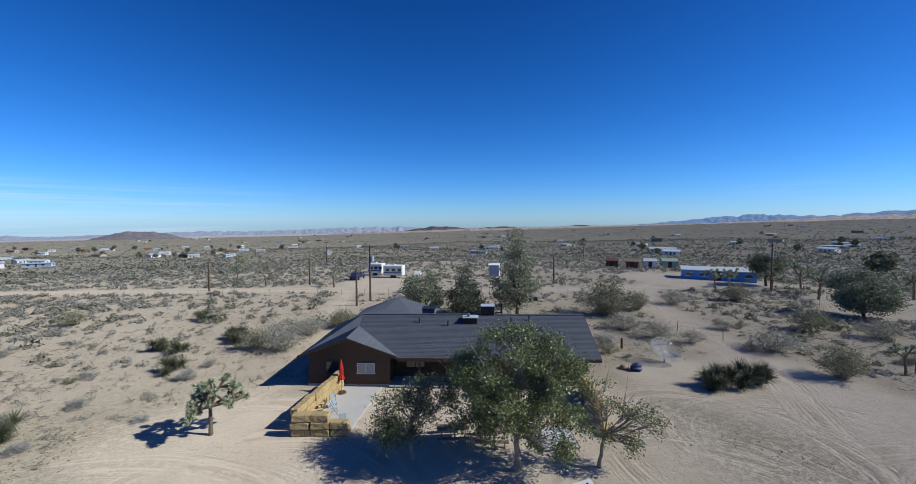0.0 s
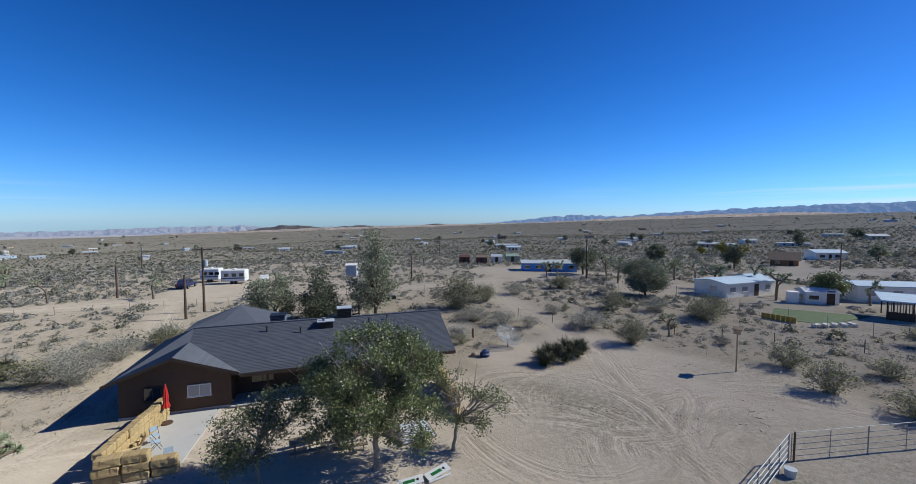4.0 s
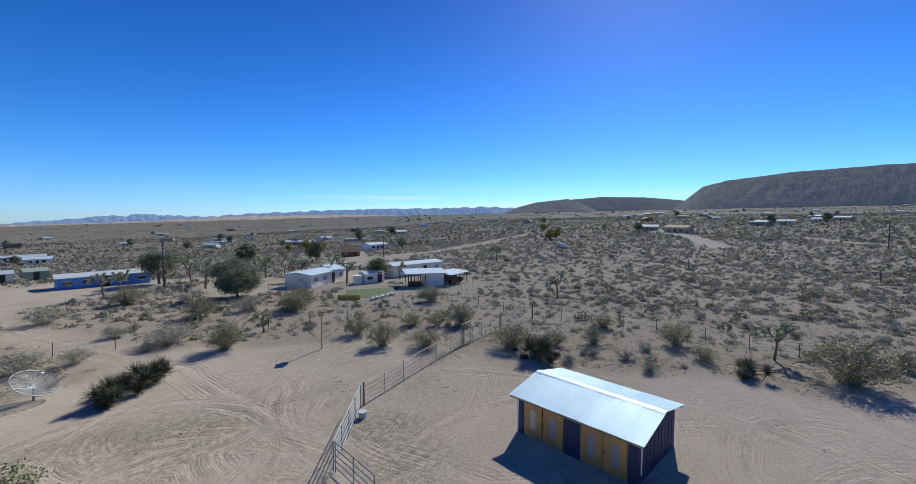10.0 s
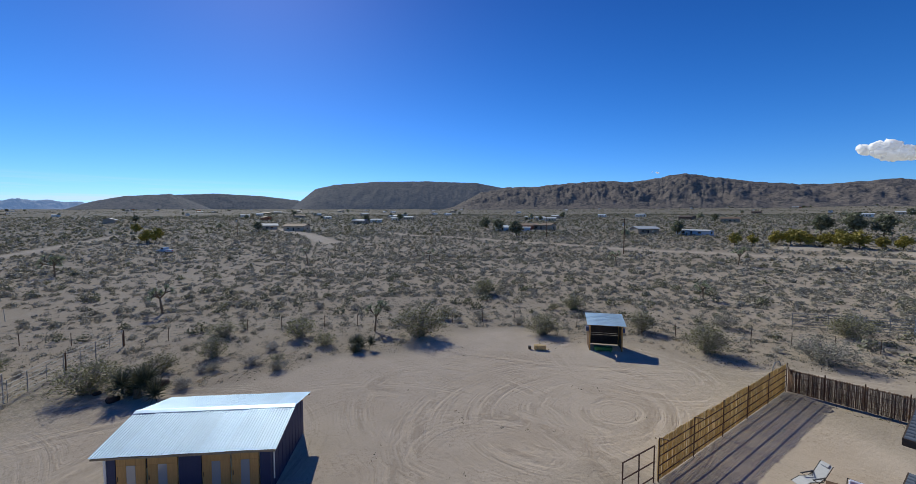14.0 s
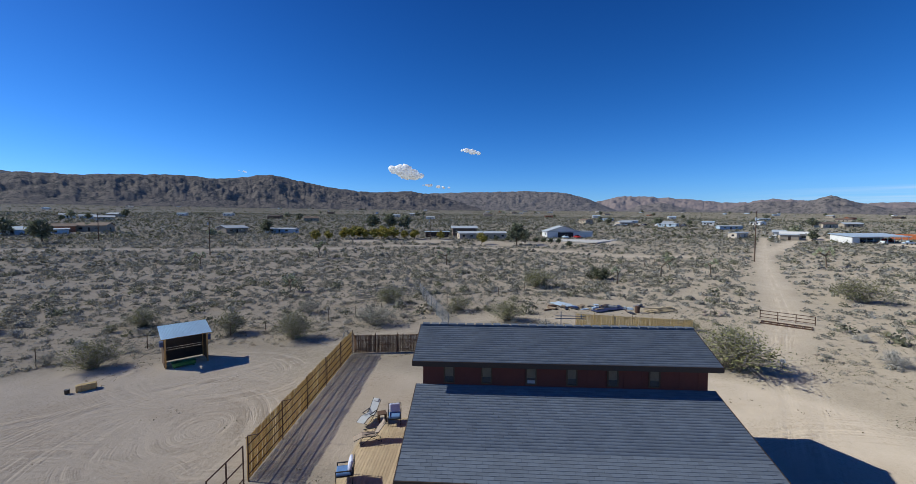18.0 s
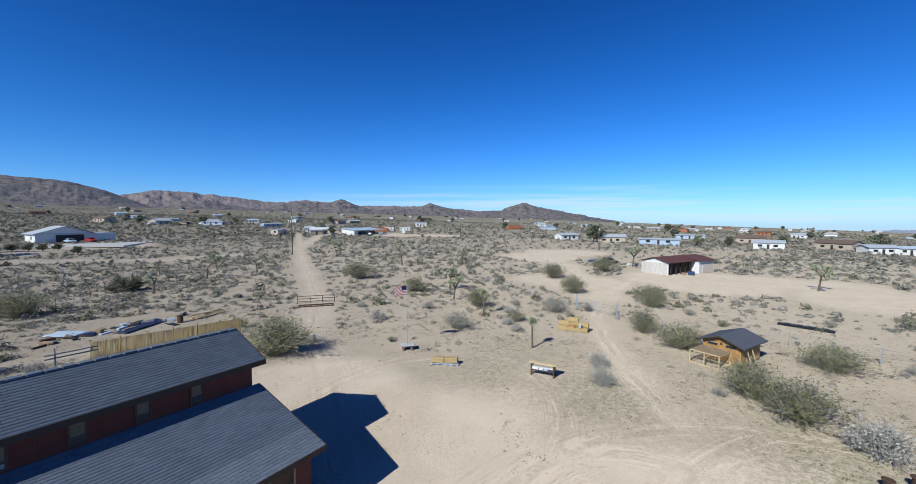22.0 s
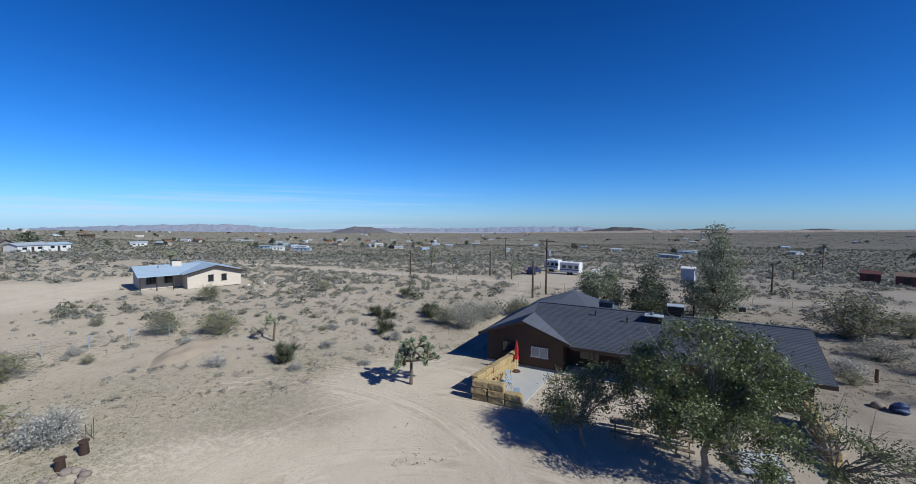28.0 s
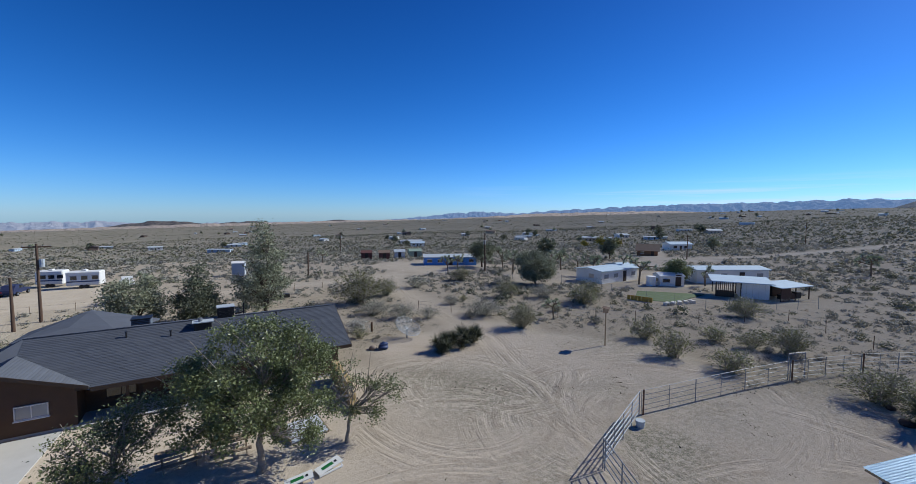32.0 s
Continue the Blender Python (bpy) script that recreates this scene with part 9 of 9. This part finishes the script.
    for k, (x, y, turn, paint, kind) in enumerate(((-175, -157.5, 200, WHITE, "pickup_truck"), (-189, -160, 165, PALEBLUE, "pickup_truck"), (-177, -169, 96, NAVY, "car"), (-183, -170, 92, GREYROOF, "car"), (-191, -170, 98, RED, "car"), (-163, -186, 40, NAVY, "car"), (-158, -192, 70, GREYROOF, "pickup_truck"))):
        vehicle(x, y, turn, paint, "old vehicle parked beside a long carport", kind, group="vehicles by the carport")
    trailer(-204, -154, 210, 4.5, "short pale trailer at the end of a carport")
    trailer(-221, -186, 128, 7.0, "white trailer parked behind a carport")
    trailer(-229, -178, 128, 7.5, "white trailer with blue windows on bare ground")
    for x, y, turn, L in ((-214, -190, 135, 10), (-362, -148, 151, 18)):
        o = thing("shipping_container", on(x, y, turn), "orange steel shipping container in the scrub", "container", "containers")
        part("body", boxed(0, L, 0, 2.5, 0.1, 2.7), ORANGEPAINT, o)
        for k in range(int(L * 1.5)):
            part("rib", boxed(0.3 + k / 1.5, 0.55 + k / 1.5, 2.501, 2.54, 0.2, 2.6), ORANGEPAINT, o)
    box_house("garden_shed", -157, -186.5, -163, -183, 4, 2.6, 0.4, TANWALL, GREYROOF, "small tan shed beside a carport", "shed", 1)
    box_house("garden_shed", -150, -196, -140, -206, 4, 2.8, 0.4, OFFWHITE, GREYROOF, "low cream shed in the scrub", "shed", 2).matrix_world = on(-143, -196, 215)


OLDWHITE = mat("peeling_white_panel", (0.62, 0.6, 0.56), (0.42, 0.38, 0.33), 0.8, scale=2, fine=14, bump=0.3, rand=0.08, stretch=(3, 3, 0.6))
GREENWALL = mat("pale_green_siding", (0.26, 0.34, 0.28), None, 0.7)
YELLOWPAINT = mat("yellow_paint", (0.42, 0.27, 0.04), None, 0.7)
LAWN = mat("irrigated_lawn", (0.07, 0.11, 0.035), (0.045, 0.075, 0.025), 0.9, scale=1.0, fine=30, bump=0.5)
PINKBROWN = mat("brown_timber_wall", (0.24, 0.12, 0.06), None, 0.8)
near_neighbours()


def far_house(length, deep, high, rise, wall, roof, label):
    """A small home on the plain: walls, roof, windows and a door, its front along x."""
    h = thing("far_house", pose(0, 0, 0), label, "house", "far houses")
    bm = bmesh.new()
    for x in (0, length - 0.15):
        poly(bm, [(x, 0.15, -1), (x, deep - 0.15, -1), (x, deep - 0.15, high), (x, deep / 2, high + rise * 0.95), (x, 0.15, high)], (0.15, 0, 0))
    box(bm, 0, length, 0, 0.15, -1, high)
    box(bm, 0, length, deep - 0.15, deep, -1, high)
    part("wall", bm, wall, h)
    bm = bmesh.new()
    for e in (-0.5, deep + 0.5):
        poly(bm, [(-0.5, e, high - 0.1), (length + 0.5, e, high - 0.1), (length + 0.5, deep / 2, high + rise), (-0.5, deep / 2, high + rise)], (0, 0, 0.16))
    part("roof", bm, roof, h)
    for k in range(2):
        x = length * (0.22 + 0.5 * k)
        part("window", boxed(x - 0.8, x + 0.8, -0.05, -0.004, 1.0, 2.0), GLASS, h)
    part("window", boxed(length + 0.004, length + 0.05, deep * 0.4, deep * 0.4 + 1.4, 1.0, 2.0), GLASS, h)
    part("door", boxed(length * 0.48 - 0.5, length * 0.48 + 0.5, -0.05, -0.003, 0.05, 2.1), TRIM, h)
    return h


# east and south of north, then clockwise: place and kind of each home
HOMES_NORTH = ((-366, 328, 4), (-349, 320, 0), (-756, 728, 0), (-762, 776, 4), (-720, 798, 0), (-660, 746, 1), (-342, 440, 0), (-327, 443, 5), (-308, 435, 7), (-295, 431, 0), (-560, 803, 4), (-466, 726, 0), (-306, 499, 2), (-290, 493, 2), (-308, 545, 0), (-265, 519, 0), (-421, 1081, 2), (-91, 591, 6), (-34, 474, 0), (10, 358, 6), (25, 450, 6), (38, 494, 6))
HOMES_EAST = ((204, 456, 0), (163, 338, 0), (164, 325, 5), (135, 262, 4), (310, 450, 0), (524, 675, 5), (319, 348, 6), (268, 296, 0), (477, 452, 6), (351, 367, 6), (278, 221, 5), (276, 205, 0), (328, 220, 0), (305, 182, 6), (172, 90, 4), (388, 170, 5), (466, 236, 6), (293, -48, 5), (271, -60, 2), (535, -171, 0), (349, -136, 5), (358, -158, 0), (408, -206, 0), (437, -236, 5), (196, -174, 4), (197, -194, 3), (354, -365, 0), (524, -362, 4))
HOMES_SOUTH = ((190, -176, 6), (192, -205, 2), (337, -366, 0), (299, -338, 5), (120, -214, 5), (104, -224, 6), (285, -501, 0), (327, -479, 4), (90, -614, 0), (70, -675, 5), (-185, -494, 6), (-151, -352, 5), (-176, -338, 6), (-193, -364, 0), (-243, -380, 4), (-194, -283, 6), (-167, -203, 0), (-160, -190, 1), (-770, -804, 5), (-458, -465, 2), (-465, -591, 6), (147, -400, 2), (248, -800, 7))
HOMES_WEST = ((-900, -671, 0), (-574, -398, 7), (-321, -230, 0), (-830, -350, 0), (-390, -160, 3), (-570, -187, 0), (-502, -153, 4), (-219, -58, 0), (-209, -18, 6), (-215, -38, 5), (-850, -111, 0), (-610, -133, 4), (-478, -34, 5), (-306, -4, 6), (-281, 27, 2), (-222, 28, 0), (-248, 55, 2), (-232, 69, 0), (-256, 86, 4), (-453, 84, 0), (-510, 99, 5), (-600, 341, 0), (-590, 434, 5), (-367, 281, 6), (-355, 292, 4), (-320, 264, 0), (-312, 282, 6), (-601, 562, 0), (-604, 666, 5), (-659, 469, 0), (-800, 34, 1))


def far_houses():
    """Homes on the plain: those that stand out, and more strewn beyond them."""
    walls = (WHITE, OFFWHITE, TANWALL, PINKWALL, WHITE, TANWALL, PALEBLUE, BROWNROOF)
    roofs = (GREYROOF, WHITE, BROWNROOF, BROWNROOF, PALEBLUE, GREYROOF, GREYROOF, TRIM)
    labels = ("white house with a grey roof on the plain", "cream house with a white roof on the plain", "tan house with a brown roof on the plain", "terracotta house with a brown roof on the plain", "white house with a pale blue roof on the plain", "tan house with a grey roof on the plain", "long blue-grey mobile home on the plain", "dark brown house with a dark roof")
    kinds = [far_house((11, 12, 14, 12, 10, 13, 17, 14)[k], (7, 8, 8, 8, 6, 8, 4.5, 8)[k], (2.8, 2.9, 3.0, 3.0, 2.7, 2.9, 2.5, 3.0)[k], (1.0, 0.9, 1.4, 1.3, 0.9, 1.2, 0.4, 1.4)[k], walls[k], roofs[k], labels[k]) for k in range(8)]
    rng = np.random.default_rng(5)
    done = []
    for group in (HOMES_NORTH, HOMES_EAST, HOMES_SOUTH, HOMES_WEST):
        for x, y, k in group:
            done.append((x, y))
            facing = -math.degrees(math.atan2(x, y)) + float(rng.choice((0, 0, 35, -30)))
            ob = copy_thing(kinds[k], pose(0, 0, 0))
            ob.matrix_basis = on(x, y, facing)
    n = 0
    while n < 230:
        a = rng.uniform(0, 360)
        sector = 1.0 if (50 < a < 128 or 196 < a < 345) else 0.5
        if rng.uniform() > sector:
            continue
        r = 420 + 1500 * rng.uniform() ** 1.1
        x, y = r * math.sin(radians(a)), r * math.cos(radians(a))
        if any((x - p) ** 2 + (y - q) ** 2 < 28 ** 2 for p, q in done):
            continue
        done.append((x, y))
        ob = copy_thing(kinds[int(rng.integers(8))], pose(0, 0, 0))
        ob.matrix_basis = on(x, y, float(rng.choice((0, 90, 180, 270)) + rng.normal() * 12))
        n += 1
    for h in kinds:
        away(h)
    return done


def far_trees(homes):
    """Dark windbreak trees and yellow autumn trees by the far homes."""
    crown_tree("far_tree", 0, 0, 71, 0.2, 1.5, ((0, 0, 4.2, 2.6, 2.8),), 40, 520, 0.55, PINEDARK, PINEBARK, "dark round tree among far houses", fluff=0.5)
    a = scene.collection.objects["far_tree"]
    crown_tree("far_tree", 0, 0, 72, 0.16, 1.2, ((0, 0, 3.2, 2.2, 1.9),), 40, 480, 0.52, PINELEAF, PINEBARK, "grey-green tree among far houses", fluff=0.5)
    b = scene.collection.objects["far_tree.001"]
    crown_tree("autumn_tree", 0, 0, 73, 0.14, 1.2, ((0, 0, 3.4, 2.3, 2.0),), 50, 1600, 0.3, YELLOWLEAF, PINEBARK, "yellow-green autumn tree by a far house", fluff=0.45)
    c = scene.collection.objects["autumn_tree"]
    rng = np.random.default_rng(8)
    for k in range(300):
        x, y = homes[k % len(homes)]
        x, y = x + float(rng.normal() * 12), y + float(rng.normal() * 12)
        ob = copy_thing(a if k % 3 else b, pose(0, 0, 0))
        ob.matrix_basis = on(x, y, k * 40.0) @ Matrix.Scale(float(rng.uniform(0.6, 1.4)), 4)
        ob["group"] = "far trees"
    spots = ((56, -182), (61, -179), (50, -187), (46, -189), (41, -190), (37, -191), (32, -190), (28, -192), (23, -195), (18, -194), (44, -193), (34, -195), (5, -192), (-13, -168), (286, 14), (183, 133), (178, 140), (190, 128), (204, 7), (209, 4))
    for k, (x, y) in enumerate(spots):
        ob = copy_thing(c, pose(0, 0, 0))
        ob.matrix_basis = on(x, y, k * 50.0) @ Matrix.Scale(0.75 + 0.11 * (k % 4), 4)
        ob["group"] = "autumn trees"
    for k, (x, y, s) in enumerate(((-27.4, -165, 1.35), (-33, -176, 0.8), (150, -148, 1.3), (40, -260, 1.6), (52, -262, 1.5), (30, -258, 1.5), (95, 90, 1.0), (112, 78, 1.0))):
        ob = copy_thing(a, pose(0, 0, 0))
        ob.matrix_basis = on(x, y, k * 70.0) @ Matrix.Scale(s, 4)
        ob["group"] = "far trees"
    for k in range(8):
        m = on(*((-15.9, -185), (-21, -183), (-26, -181), (-37.4, -174), (-40.6, -173), (-43, -170.5), (-46.1, -169), (-45.5, -152))[k]) @ Matrix.Diagonal((0.5, 0.5, 0.36, 1))
        ob = copy_thing(a, pose(0, 0, 0))
        ob.matrix_basis = m
        ob["group"] = "hedge bushes"
        ob["label"] = "clipped dark green round bush in a row"
    for h in (a, b, c):
        away(h)


def poles_and_lines():
    for x, y, h, n, t in ((-14.0, 62.2, 8.8, 1, 0), (55.4, 70.6, 8.6, 1, 60), (-84.6, -108.9, 14.0, 1, 45), (74.9, -124.3, 12.0, 1, 30), (161.6, -102.7, 9.4, 1, 30), (127.6, 61.5, 7.5, 1, 60), (-160, -28, 10, 1, 20), (-215, -120, 11, 1, 30), (10, -190, 11, 1, 20), (140, -160, 11, 1, 30), (-60, 180, 10, 1, 0), (60, 190, 10, 1, 0), (230, 60, 10, 1, 60), (240, -30, 10, 1, 80)):
        utility_pole(x, y, h, n, "weathered wooden utility pole with a crossarm", t)
    for x, y, h in ((-46.0, 72.9, 5.4), (-30.1, 79.8, 5.2), (-15.2, 58.5, 5.6), (20, 84, 5.0)):
        utility_pole(x, y, h, 0, "bare reddish-brown wooden pole")
    w = thing("power_line", pose(0, 0, 0), "thin sagging power line between poles", "cable")
    for a, b, h in (((-14.0, 62.2), (55.4, 70.6), 8.4), ((55.4, 70.6), (127.6, 61.5), 7.6)):
        for s in (-0.9, 0.9):
            pts = []
            for k in range(13):
                u = k / 12
                x, y = a[0] + (b[0] - a[0]) * u, a[1] + (b[1] - a[1]) * u + s
                pts.append((x, y, h - 4 * 1.1 * u * (1 - u)))
            part("wire", raw("wire", *strand(pts, 0.014), BLACK), None, w)


def clouds():
    """Two small fair-weather clouds over the western range."""
    for k, (head, up, wide, high, n) in enumerate(((173.6, 6.7, 200, 74, 30), (177.8, 4.8, 190, 26, 14), (182.8, 9.7, 125, 36, 16), (152.6, 6.1, 60, 12, 5))):
        rng = np.random.default_rng(200 + k)
        a, r = radians(head), 4300
        c = Vector((r * math.sin(a), r * math.cos(a), 12 + r * math.tan(radians(up))))
        side = Vector((math.cos(a), -math.sin(a), 0))
        bm = bmesh.new()
        for _ in range(n):
            u, s = float(rng.uniform(-1, 1)), float(rng.uniform(0.4, 1.0))
            ball = bmesh.ops.create_icosphere(bm, subdivisions=3, radius=high * s * (1.1 - 0.6 * abs(u)))["verts"]
            off = side * (u * wide * 0.8) + Vector((0, 0, high * float(rng.uniform(-0.2, 0.35)) - u * high * 0.5))
            for v in ball:
                v.co = v.co * (1 + 0.35 * noise.noise(v.co * 0.05 + Vector((k, u * 9, s))) + 0.2 * noise.noise(v.co * 0.15))
                v.co.z *= 0.8
                v.co += off
        ob = solid("cloud", bm, CLOUD, Matrix.Translation(c), "small white fair-weather cloud", "cloud", kind="structure", smooth=True)


HOMES = far_houses()
far_trees(HOMES)
poles_and_lines()
clouds()
